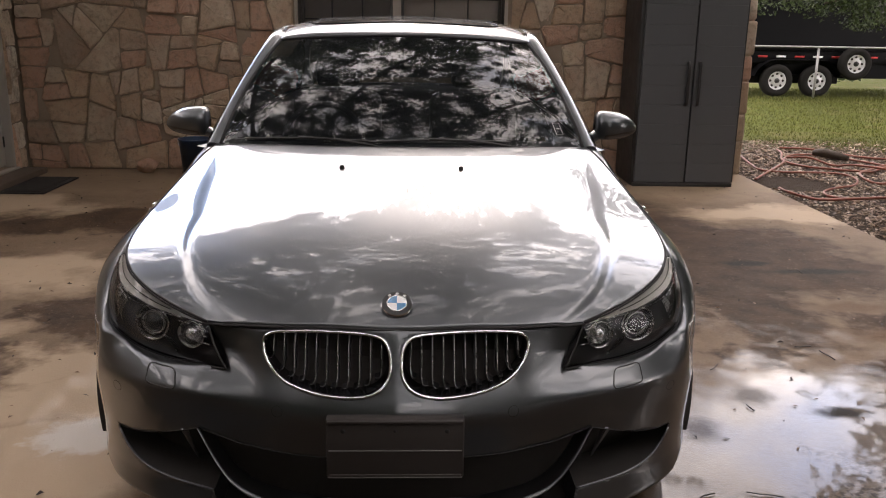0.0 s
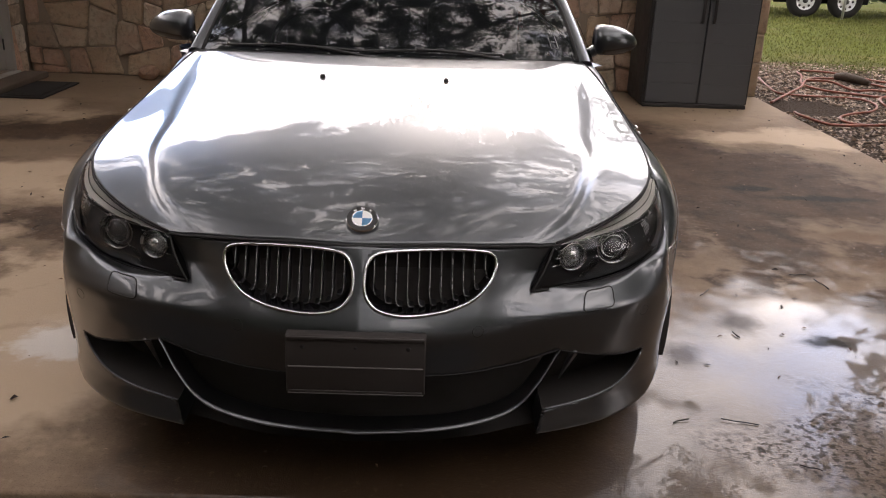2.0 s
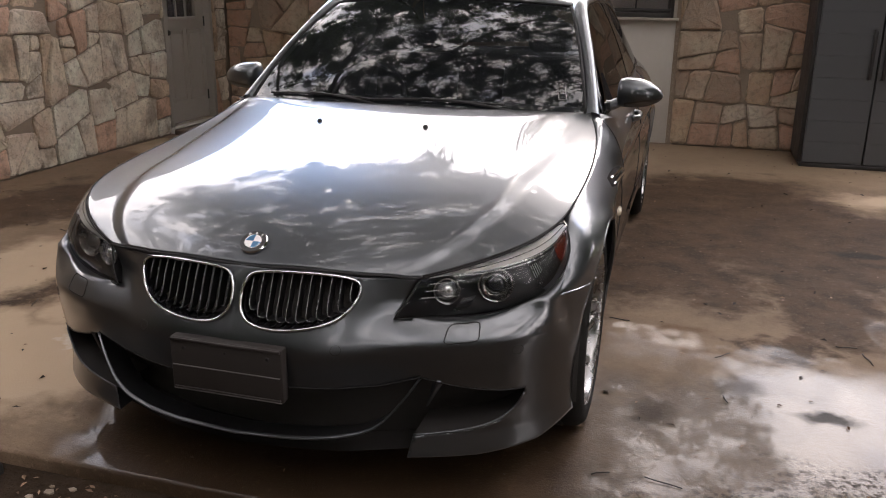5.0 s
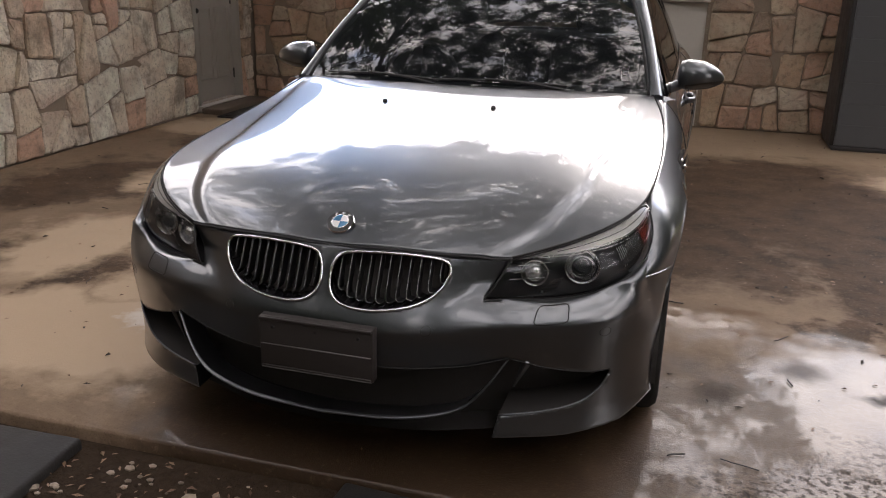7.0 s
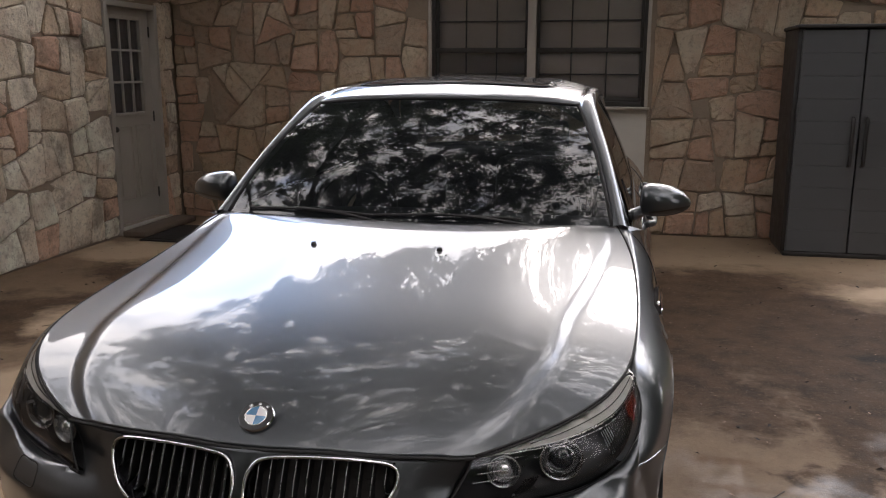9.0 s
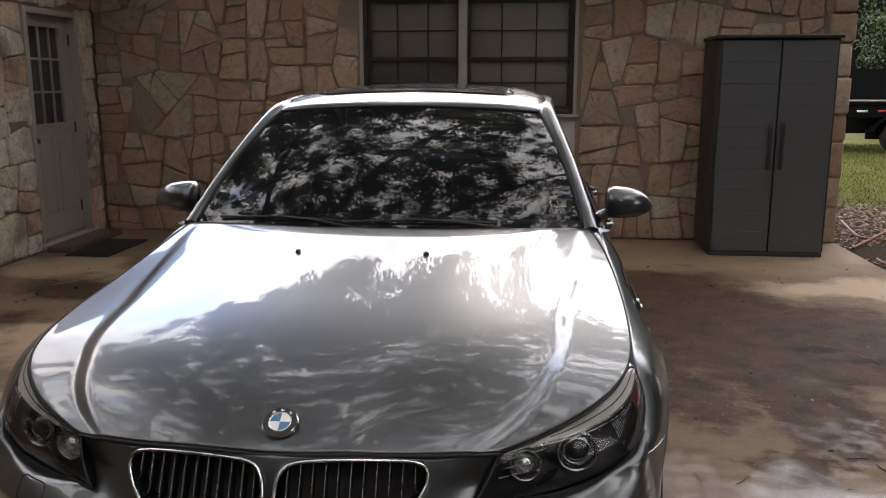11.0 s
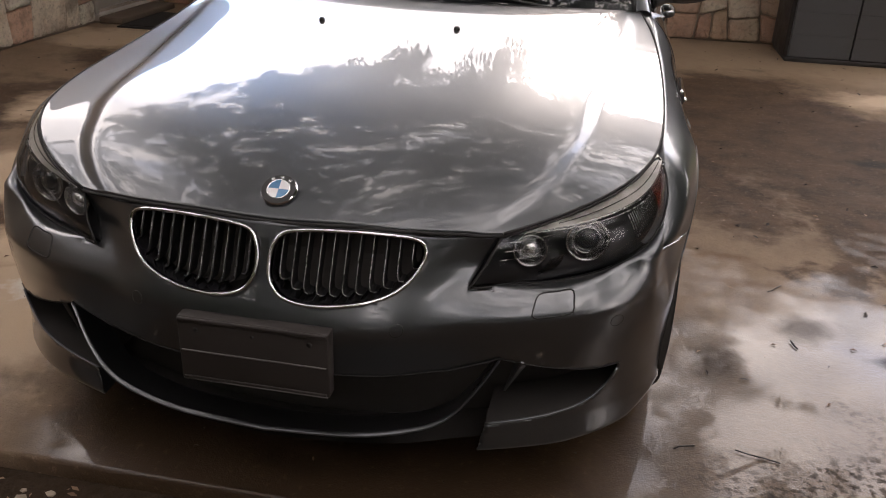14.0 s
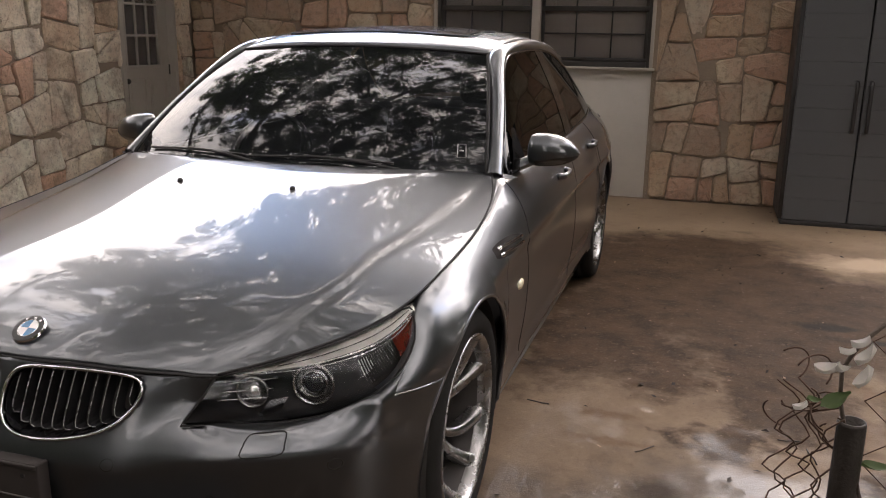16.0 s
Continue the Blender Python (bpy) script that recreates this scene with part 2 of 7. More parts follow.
    c = mix_node(nt, math_node("MULTIPLY", wet_reflection, 0.9), c, (0.090, 0.058, 0.036))
    # sand and grit in the pores
    c = mix_node(nt, ramp_node(nt, grit.outputs["Fac"], [(0.52, 0.0), (0.72, 0.55)]).outputs["Color"], c, (0.060, 0.040, 0.026))
    c = mix_node(nt, ramp_node(nt, pit.outputs["Fac"], [(0.30, 0.45), (0.42, 0.0)]).outputs["Color"], c, (0.300, 0.220, 0.155))
    # rusty patches, old oil, and a grey streak
    rust = mask(union(((2.40, 2.42, 0.34, 0.11), (2.30, 2.02, 0.40, 0.11), (1.20, 1.86, 0.17, 0.055), (1.22, 1.64, 0.20, 0.045), (-2.05, 1.9, 0.2, 0.05)), True), 0.0, 0.6)
    c = mix_node(nt, math_node("MULTIPLY", rust, 0.7), c, (0.135, 0.078, 0.040))
    spots = mask(union(((1.095, 1.045, 0.105, 0.135), (1.41, 1.33, 0.115, 0.115)), True), 0.0, 0.65)
    c = mix_node(nt, math_node("MULTIPLY", spots, 0.85), c, (0.066, 0.041, 0.024))
    oil = mask(union(((1.70, 1.17, 0.14, 0.065), (2.50, 3.10, 0.40, 0.07), (2.14, 3.28, 0.22, 0.06), (1.80, 5.45, 0.10, 0.06)), True), 0.0, 0.55)
    c = mix_node(nt, math_node("MULTIPLY", oil, 0.92), c, (0.020, 0.016, 0.012))
    # pale places, and dried suds by the wheel
    pale_places = mask(union(((2.95, 4.70, 0.75, 0.45), (-1.15, 0.72, 0.42, 0.50), (-1.62, 0.70, 0.55, 0.55), (-1.25, 1.40, 0.35, 0.50), (-2.20, 3.05, 0.60, 0.50), (-2.15, 1.70, 0.42, 0.65), (-1.45, 1.75, 0.25, 0.3), (-3.2, 4.9, 0.8, 0.5))), 0.0, 0.45)
    c = mix_node(nt, math_node("MULTIPLY", pale_places, 0.85), c, (0.500, 0.378, 0.262))
    suds = mask(math_node("MULTIPLY_ADD", small.outputs["Fac"], 0.9, math_node("SUBTRACT", blob(-1.12, 1.0, 0.20, 0.19, True), 0.5)), 0.05, 0.35)
    c = mix_node(nt, math_node("MULTIPLY", suds, 0.8), c, (0.62, 0.58, 0.54))
    # dried strip along the house
    sep = nt.nodes.new("ShaderNodeSeparateXYZ")
    nt.links.new(wide, sep.inputs[0])
    strip = nt.nodes.new("ShaderNodeMapRange")
    strip.inputs["From Min"].default_value, strip.inputs["From Max"].default_value = 5.25, 5.50
    nt.links.new(sep.outputs["Y"], strip.inputs["Value"])
    dry = mix_node(nt, mid.outputs["Fac"], (0.230, 0.163, 0.105), (0.320, 0.234, 0.156))
    dry = mix_node(nt, ramp_node(nt, blot.outputs["Fac"], [(0.52, 0.0), (0.70, 0.6)]).outputs["Color"], dry, (0.200, 0.138, 0.090))
    c = mix_node(nt, math_node("MULTIPLY", strip.outputs[0], 0.85), c, dry)
    # flaked skin of the concrete near the front edge
    flake = math_node("MULTIPLY", mask(union(((1.35, 0.45, 0.55, 0.26), (1.85, 0.60, 0.4, 0.3))), 0.0, 0.5), ramp_node(nt, pit.outputs["Fac"], [(0.50, 0.0), (0.56, 1.0)]).outputs["Color"])
    c = mix_node(nt, math_node("MULTIPLY", flake, 0.8), c, (0.075, 0.058, 0.046))
    # gloss: standing water in front, a thin film over the damp stains, matt where it has dried
    pool = mask(math_node("MULTIPLY_ADD", mid.outputs["Fac"], 0.8, math_node("SUBTRACT", union(((1.45, 0.62, 1.3, 1.05), (0.28, 0.42, 0.95, 0.60))), 0.4)), 0.0, 0.32)
    pool = math_node("MAXIMUM", pool, mask(math_node("MULTIPLY_ADD", small.outputs["Fac"], 0.5, math_node("SUBTRACT", blob(1.05, 0.42, 0.75, 0.50, True), 0.25)), 0.0, 0.3))
    far = nt.nodes.new("ShaderNodeMapRange")
    far.inputs["From Min"].default_value, far.inputs["From Max"].default_value = 2.4, 3.6
    far.inputs["To Min"].default_value, far.inputs["To Max"].default_value = 1.0, 0.25
    nt.links.new(sep.outputs["Y"], far.inputs["Value"])
    film = math_node("MAXIMUM", pool, math_node("MULTIPLY", ramp_node(nt, mix_node(nt, 0.5, mid.outputs["Fac"], small.outputs["Fac"]), [(0.40, 0.22), (0.52, 0.0)]).outputs["Color"], far.outputs[0]))
    for off in (flake, oil, math_node("MULTIPLY", spots, 0.8)):
        film = math_node("MULTIPLY", film, math_node("SUBTRACT", 1.0, math_node("MULTIPLY", off, 0.85)))
    nt.links.new(film, b.inputs["Coat Weight"])
    # wet concrete is darker than dry
    wet = mix_node(nt, 1.0, c, (0.46, 0.43, 0.40), "MULTIPLY")
    nt.links.new(mix_node(nt, pool, c, wet), b.inputs["Base Color"])
    b.inputs["Coat IOR"].default_value = 1.42
    nt.links.new(ramp_node(nt, mix_node(nt, 0.5, small.outputs["Fac"], fine.outputs["Fac"]), [(0.40, 0.008), (0.64, 0.10)]).outputs["Color"], b.inputs["Coat Roughness"])
    nt.links.new(ramp_node(nt, film, [(0.0, 0.72), (1.0, 0.36)]).outputs["Color"], b.inputs["Roughness"])
    b.inputs["Specular IOR Level"].default_value = 0.22
    bump_node(nt, b, mix_node(nt, 0.40, mix_node(nt, 0.5, fine.outputs["Fac"], grit.outputs["Fac"]), small.outputs["Fac"]), 0.60, 0.010)
    return m


def soil_mat():
    m, nt, b = base_mat("leafy_soil_and_grass")
    tc = nt.nodes.new("ShaderNodeTexCoord")
    sep = nt.nodes.new("ShaderNodeSeparateXYZ")
    nt.links.new(tc.outputs["Object"], sep.inputs[0])
    n1, n2, n3 = noise_node(nt, 1.2, 5.0), noise_node(nt, 30.0, 5.0, 0.7), noise_node(nt, 6.0, 5.0)
    soil = mix_node(nt, n2.outputs["Fac"], (0.015, 0.010, 0.007), (0.075, 0.050, 0.033))
    grass = mix_node(nt, n3.outputs["Fac"], (0.050, 0.066, 0.010), (0.135, 0.150, 0.028))
    grass = mix_node(nt, ramp_node(nt, n1.outputs["Fac"], [(0.5, 0.0), (0.7, 0.6)]).outputs["Color"], grass, (0.17, 0.13, 0.065))
    edge = nt.nodes.new("ShaderNodeMath")
    edge.operation = "MULTIPLY_ADD"
    nt.links.new(n1.outputs["Fac"], edge.inputs[0])
    edge.inputs[1].default_value = 2.5
    nt.links.new(sep.outputs["Y"], edge.inputs[2])
    far = nt.nodes.new("ShaderNodeMapRange")
    far.inputs["From Min"].default_value, far.inputs["From Max"].default_value = 9.6, 11.6
    nt.links.new(edge.outputs[0], far.inputs["Value"])
    nt.links.new(mix_node(nt, far.outputs[0], soil, grass), b.inputs["Base Color"])
    b.inputs["Roughness"].default_value = 0.9
    b.inputs["Specular IOR Level"].default_value = 0.12
    bump_node(nt, b, n2.outputs["Fac"], 0.9, 0.03)
    return m


def leaf_mat(name, dark, light, trans=0.35):
    m = bpy.data.materials.new(name)
    m.use_nodes = True
    nt = m.node_tree
    nt.nodes.clear()
    out = nt.nodes.new("ShaderNodeOutputMaterial")
    geo = nt.nodes.new("ShaderNodeNewGeometry")
    r = ramp_node(nt, geo.outputs["Random Per Island"], [(0.0, dark), (1.0, light)])
    d = nt.nodes.new("ShaderNodeBsdfPrincipled")
    d.inputs["Roughness"].default_value = 0.55
    t = nt.nodes.new("ShaderNodeBsdfTranslucent")
    nt.links.new(r.outputs["Color"], d.inputs["Base Color"])
    nt.links.new(r.outputs["Color"], t.inputs["Color"])
    mx = nt.nodes.new("ShaderNodeMixShader")
    mx.inputs[0].default_value = trans
    nt.links.new(d.outputs[0], mx.inputs[1])
    nt.links.new(t.outputs[0], mx.inputs[2])
    nt.links.new(mx.outputs[0], out.inputs["Surface"])
    return m


PAINT = paint_mat()
CHROME = plain("chrome", (0.80, 0.80, 0.81), 0.05, 1.0, 0.04)
SATIN = plain("satin_metal", (0.60, 0.60, 0.60), 0.24, 1.0, 0.06)
BLACK = plain("black_plastic", (0.020, 0.019, 0.019), 0.45, 0.0, 0.3)
SLAT = plain("matt_black_slat", (0.016, 0.016, 0.017), 0.62, 0.0, 0.2, spec=0.15)
GAP = plain("dark_gap_rubber", (0.014, 0.013, 0.013), 0.8)
CAVITY = plain("black_cavity", (0.055, 0.051, 0.049), 0.9, spec=0.0)
GLOSSBLACK = plain("gloss_black", (0.01, 0.01, 0.011), 0.12, 0.0, 0.2)
# lighter grey for the holder's fold line and lower edge
PLATE_EDGE = plain("pale_plate_edge", (0.15, 0.14, 0.135), 0.45, 0.3, 0.3, 40)
PLATE = plain("grey_plate_holder", (0.032, 0.027, 0.025), 0.5, 0.0, 0.12, spec=0.3)
RUBBER = plain("tyre_rubber", (0.022, 0.021, 0.020), 0.85, 0.0, 0.25, 30, 0.2, spec=0.06)
ALLOY = plain("silver_alloy", (0.30, 0.295, 0.29), 0.26, 0.95, 0.08)
DISC = plain("brake_disc_steel", (0.23, 0.21, 0.20), 0.4, 0.9, 0.2)
BARREL = plain("dusty_barrel", (0.060, 0.054, 0.050), 0.6, 0.3, 0.25)
WS_GLASS = glass_mat("windscreen_glass", (0.20, 0.23, 0.25), 1.60, haze=0.016)
TINT = glass_mat("dark_tinted_glass", (0.03, 0.03, 0.034), 1.33)
CLEAR = glass_mat("clear_lens", (0.95, 0.95, 0.95), 1.45, haze=0.004)
HOUSING = plain("lamp_housing_black", (0.011, 0.011, 0.012), 0.5, spec=0.25)
REFLECTOR = plain("lamp_reflector", (0.90, 0.90, 0.90), 0.10, 0.75, 0.05)
BULBLENS = plain("projector_lens", (0.02, 0.022, 0.025), 0.04, 0.0, 0.1, coat=1.0)
BROW = plain("silver_brow", (0.88, 0.85, 0.79), 0.22, 0.45, 0.05)
AMBER = plain("amber_reflector", (0.10, 0.012, 0.006), 0.15, 0.0, 0.6, 40, coat=1.0)
CREAM = plain("cream_lens", (0.62, 0.56, 0.40), 0.25)
BLUE = plain("enamel_blue", (0.075, 0.21, 0.38), 0.2, coat=1.0)
WHITE = plain("enamel_white", (0.80, 0.80, 0.80), 0.2, coat=1.0)
INTERIOR = plain("dark_interior", (0.012, 0.012, 0.013), 0.7)
TAILRED = plain("tail_lamp_red", (0.35, 0.01, 0.01), 0.15, coat=1.0)
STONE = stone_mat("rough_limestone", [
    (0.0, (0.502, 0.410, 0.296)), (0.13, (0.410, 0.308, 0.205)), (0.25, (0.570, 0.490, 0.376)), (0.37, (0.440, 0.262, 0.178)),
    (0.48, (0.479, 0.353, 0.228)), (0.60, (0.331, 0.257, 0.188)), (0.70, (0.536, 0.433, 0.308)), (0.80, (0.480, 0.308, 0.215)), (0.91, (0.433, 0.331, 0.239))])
# cream stone of the side wall, lightened further to stand for light on it
STONE_PALE_LIT = stone_mat("pale_lit_limestone", [(0.0, (0.857, 0.780, 0.637)), (0.22, (0.754, 0.650, 0.494)), (0.40, (0.860, 0.845, 0.715)), (0.56, (0.676, 0.520, 0.364)), (0.68, (0.832, 0.741, 0.597)), (0.80, (0.702, 0.448, 0.318)), (0.90, (0.780, 0.689, 0.559))], 0.55, 0.62)
MORTAR = plain("mortar", (0.265, 0.208, 0.156), 0.95, 0.0, 0.25, 8, 0.8)
CONCRETE = concrete_mat()
SOIL = soil_mat()
DOORWHITE = plain("weathered_white_paint", (0.37, 0.34, 0.30), 0.5, 0.0, 0.10, 6, 0.1)
PANELWHITE = plain("off_white_panel", (0.50, 0.465, 0.415), 0.55, 0.0, 0.14, 3, 0.1)
WINFRAME = plain("dark_bronze_frame", (0.03, 0.026, 0.023), 0.45)
WINLIGHT = plain("pale_window_trim", (0.42, 0.38, 0.33), 0.6)
PANE = glass_mat("window_pane", (0.86, 0.83, 0.80), 1.45, 0.22, 0.05)
BLIND = plain("window_blind", (0.74, 0.67, 0.60), 0.8, 0.0, 0.1, 5)
CABGREY = plain("grey_resin", (0.078, 0.080, 0.085), 0.5, 0.0, 0.08, 12, 0.25)
CABDARK = plain("black_resin", (0.02, 0.018, 0.018), 0.5, 0.0, 0.2, 12, 0.2)
ROOFING = plain("roof_shingle", (0.11, 0.10, 0.09), 0.9, 0.0, 0.3, 6, 0.6)
PLANK = plain("weathered_plank", (0.115, 0.085, 0.062), 0.8, 0.0, 0.3, 9, 0.4)
PEBBLE = leaf_mat("pebble_stone", (0.09, 0.065, 0.045), (0.42, 0.34, 0.26), 0.02)
SOFFIT = plain("soffit_paint", (0.42, 0.38, 0.33), 0.7, 0.0, 0.08, 3)
MAT = plain("doormat_fibre", (0.018, 0.015, 0.014), 0.95, 0.0, 0.4, 60, 0.8)
PAVER = plain("dark_paver", (0.022, 0.020, 0.019), 0.75, 0.0, 0.3, 14, 0.5)
HOSE = plain("terracotta_hose", (0.24, 0.075, 0.045), 0.5, 0.0, 0.2, 20)
GALV = plain("galvanised_steel", (0.42, 0.42, 0.41), 0.45, 0.8, 0.15, 12)
RUST = plain("rusty_wire", (0.09, 0.050, 0.032), 0.8, 0.3, 0.4, 60)
POSTMAT = plain("weathered_steel_post", (0.045, 0.038, 0.033), 0.55, 0.5, 0.3, 20, 0.3)
TRAILER = plain("black_trailer_paint", (0.006, 0.006, 0.007), 0.5, 0.0, 0.3, spec=0.08)
PANELGREY = plain("grey_vent_panel", (0.055, 0.053, 0.052), 0.6, 0.0, 0.2)
RIMWHITE = plain("white_steel_rim", (0.62, 0.62, 0.62), 0.4, 0.2, 0.08)
REDTAPE = plain("red_reflective_tape", (0.45, 0.02, 0.02), 0.35)
BARK = plain("oak_bark", (0.075, 0.058, 0.045), 0.95, 0.0, 0.4, 14, 1.0)
LEAF = leaf_mat("oak_leaves", (0.018, 0.030, 0.009), (0.055, 0.085, 0.022))
GRASS = leaf_mat("grass_blades", (0.045, 0.062, 0.009), (0.165, 0.170, 0.034))
LITTER = leaf_mat("dry_leaves", (0.095, 0.048, 0.028), (0.35, 0.225, 0.145), 0.1)
VINE = leaf_mat("vine_leaves", (0.028, 0.050, 0.018), (0.10, 0.15, 0.045))
PALELEAF = leaf_mat("pale_leaf_undersides", (0.50, 0.47, 0.42), (0.66, 0.63, 0.58), 0.2)

# ---- building tools ----
def part(name, bm, material, parent, label="", smooth=True, shadow=True, facing=None):
    """One mesh object under a thing or a part; mesh coordinates are the world's. facing: the side an open sheet looks to."""
    bmesh.ops.recalc_face_normals(bm, faces=bm.faces)
    if facing is not None and sum((f.normal * f.calc_area() for f in bm.faces), Vector()).dot(Vector(facing)) < 0:
        bmesh.ops.reverse_faces(bm, faces=bm.faces)
    me = bpy.data.meshes.new(name)
    bm.to_mesh(me)
    bm.free()
    me.materials.append(material)
    if smooth:
        me.polygons.foreach_set("use_smooth", [True] * len(me.polygons))
    ob = new(name, me)
    if parent is not None:
        ob.parent = parent
        ob.matrix_parent_inverse = Matrix.Translation(-Vector(parent.location))
    if label:
        ob["label"] = label
    if not shadow:
        ob.visible_shadow = False
    return ob


def thing(name, place, label, category, group="", kind=""):
    ob = new(name)
    ob.location = place
    ob.empty_display_size = 0.1
    return tagged(ob, label, category, group, kind)


def spline(pts, n):
    """n points on a smooth curve through pts, evenly by length."""
    p = np.array(pts, float)
    if len(p) == 2:
        return p[0] + (p[1] - p[0]) * np.linspace(0, 1, n)[:, None]
    q = np.vstack([2 * p[0] - p[1], p, 2 * p[-1] - p[-2]])
    out = []
    for i in range(1, len(q) - 2):
        t = np.linspace(0, 1, 65)[:-1, None]
        a, b, c, d = q[i - 1], q[i], q[i + 1], q[i + 2]
        out.append(0.5 * (2 * b + (c - a) * t + (2 * a - 5 * b + 4 * c - d) * t ** 2 + (3 * b - a - 3 * c + d) * t ** 3))
    out = np.vstack(out + [p[-1:]])
    s = np.concatenate([[0], np.cumsum(np.linalg.norm(np.diff(out, axis=0), axis=1))])
    u = np.linspace(0, s[-1], n)
    return np.stack([np.interp(u, s, out[:, k]) for k in range(p.shape[1])], axis=1)


def ring(pts, n):
    """n points on a closed smooth curve through pts."""
    p = [tuple(a) for a in pts]
    k = len(p)
    full = spline(p + p + p + [p[0]], n * 3 * 4 + 1)
    return full[n * 4:n * 8:4]


def evened(a, sigma):
    """A sampled curve with its bends evened out; its ends stay."""
    a = np.asarray(a, float)
    k = int(3 * sigma) + 1
    g = np.exp(-0.5 * (np.arange(-k, k + 1) / sigma) ** 2)
    g /= g.sum()
    pad = np.concatenate([2 * a[0] - a[k:0:-1], a, 2 * a[-1] - a[-2:-k - 2:-1]])
    if a.ndim == 1:
        return np.convolve(pad, g, "valid")
    return np.stack([np.convolve(pad[:, j], g, "valid") for j in range(a.shape[1])], 1)


def through_pts(pts, sigma=90):
    """A smooth function y(x) near pts."""
    c = evened(spline(pts, 3000), sigma)
    return lambda x: np.interp(x, c[:, 0], c[:, 1])


def table(xs, ys, sigma=30):
    """A smooth function through a table of values."""
    u = np.linspace(xs[0], xs[-1], 1500)
    v = evened(np.interp(u, xs, ys), sigma)
    return lambda x: np.interp(x, u, v)


def grid(P, bm=None, mirror=False, closed=False):
    """Quads over the points P[i][j]."""
    bm = bm or bmesh.new()
    for sgn in ((1, -1) if mirror else (1,)):
        vs = [[bm.verts.new((sgn * p[0], p[1], p[2])) for p in row] for row in P]
        for i in range(len(vs) - 1):
            m = len(vs[i])
            for j in range(m if closed else m - 1):
                f = (vs[i][j], vs[i][(j + 1) % m], vs[i + 1][(j + 1) % m], vs[i + 1][j])
                bm.faces.new(f if sgn > 0 else f[::-1])
    if mirror:
        bmesh.ops.remove_doubles(bm, verts=bm.verts, dist=0.0004)
    return bm


def loft(rows, nu, nv):
    """A smooth sheet through curves, each given by its own points."""
    R = np.array([spline(r, nv) for r in rows])
    return np.stack([spline(R[:, j], nu) for j in range(nv)], axis=1)


def eased(P, rounds):
    """Evens out a grid of points, leaving its border."""
    P = np.array(P, float)
    for _ in range(rounds):
        P[1:-1, 1:-1] += 0.5 * ((P[:-2, 1:-1] + P[2:, 1:-1] + P[1:-1, :-2] + P[1:-1, 2:]) / 4 - P[1:-1, 1:-1])
    return P


def tube(pts, r, n=6, bm=None, closed=False, flat=1.0, taper=None):
    """A round bar along pts."""
    bm = bm or bmesh.new()
    p = [Vector(a) for a in pts]
    k = len(p)
    rows, up = [], Vector((0.13, 0.21, 0.97))
    for i in range(k):
        a = p[i - 1] if (i > 0 or closed) else p[i]
        b = p[(i + 1) % k] if (i < k - 1 or closed) else p[i]
        d = (b - a).normalized()
        s = d.cross(up)
        s = s.normalized() if s.length > 1e-4 else Vector((1, 0, 0))
        up = s.cross(d).normalized()
        rr = r * (taper[i] if taper is not None else 1.0)
        rows.append([p[i] + s * (rr * math.cos(2 * math.pi * j / n)) + up * (rr * flat * math.sin(2 * math.pi * j / n)) for j in range(n)])
    if closed:
        rows.append(rows[0])
    grid(rows, bm, closed=True)
    if closed:
        bmesh.ops.remove_doubles(bm, verts=bm.verts, dist=1e-5)
    else:
        bm.verts.ensure_lookup_table()
        for row in (0, 1):
            start = len(bm.verts) - k * n if row == 0 else len(bm.verts) - n
            try:
                bm.faces.new([bm.verts[start + j] for j in range(n)])
            except ValueError:
                pass
    return bm


def lathe(profile, centre, axis, n=40, bm=None):
    """profile: (radius, way along the axis); axis is 'x' or 'y' or 'z'."""
    bm = bm or bmesh.new()
    rows = []
    for r, a in profile:
        row = []
        for j in range(n):
            c, s = r * math.cos(2 * math.pi * j / n), r * math.sin(2 * math.pi * j / n)
            o = {"x": (a, c, s), "y": (c, a, s), "z": (c, s, a)}[axis]
            row.append((centre[0] + o[0], centre[1] + o[1], centre[2] + o[2]))
        rows.append(row)
    return grid(rows, bm, closed=True)


def box(lo, hi, bevel=0.0, bm=None, seg=2, turn=None):
    """A block between two corners, its edges rounded."""
    b2 = bmesh.new()
    bmesh.ops.create_cube(b2, size=1.0)
    c = [(a + b) / 2 for a, b in zip(lo, hi)]
    d = [abs(b - a) for a, b in zip(lo, hi)]
    bmesh.ops.scale(b2, vec=d, verts=b2.verts)
    if bevel:
        bmesh.ops.bevel(b2, geom=b2.edges[:], offset=min(bevel, min(d) * 0.45), segments=seg, affect="EDGES", profile=0.5)
    if turn is not None:
        bmesh.ops.transform(b2, matrix=turn, verts=b2.verts)
    bmesh.ops.translate(b2, vec=c, verts=b2.verts)
    if bm is None:
        return b2
    tmp = bpy.data.meshes.new("tmp")
    b2.to_mesh(tmp)
    b2.free()
    bm.from_mesh(tmp)
    bpy.data.meshes.remove(tmp)
    return bm


def sheet(bm, thick):
    """Gives an open sheet a thickness."""
    bmesh.ops.recalc_face_normals(bm, faces=bm.faces)
    bmesh.ops.solidify(bm, geom=bm.faces[:], thickness=thick)
    return bm


def raw_mesh(name, verts, faces, material, parent=None, smooth=False):
    me = bpy.data.meshes.new(name)
    me.from_pydata(verts, [], faces)
    me.materials.append(material)
    if smooth:
        me.polygons.foreach_set("use_smooth", [True] * len(me.polygons))
    ob = new(name, me)
    if parent is not None:
        ob.parent = parent
        ob.matrix_parent_inverse = Matrix.Translation(-Vector(parent.location))
    return ob

# ---- ground, slab and house ----
BACK_Y, LEFT_X, RIGHT_X = 6.60, -3.72, 3.39
EAVE = 2.62

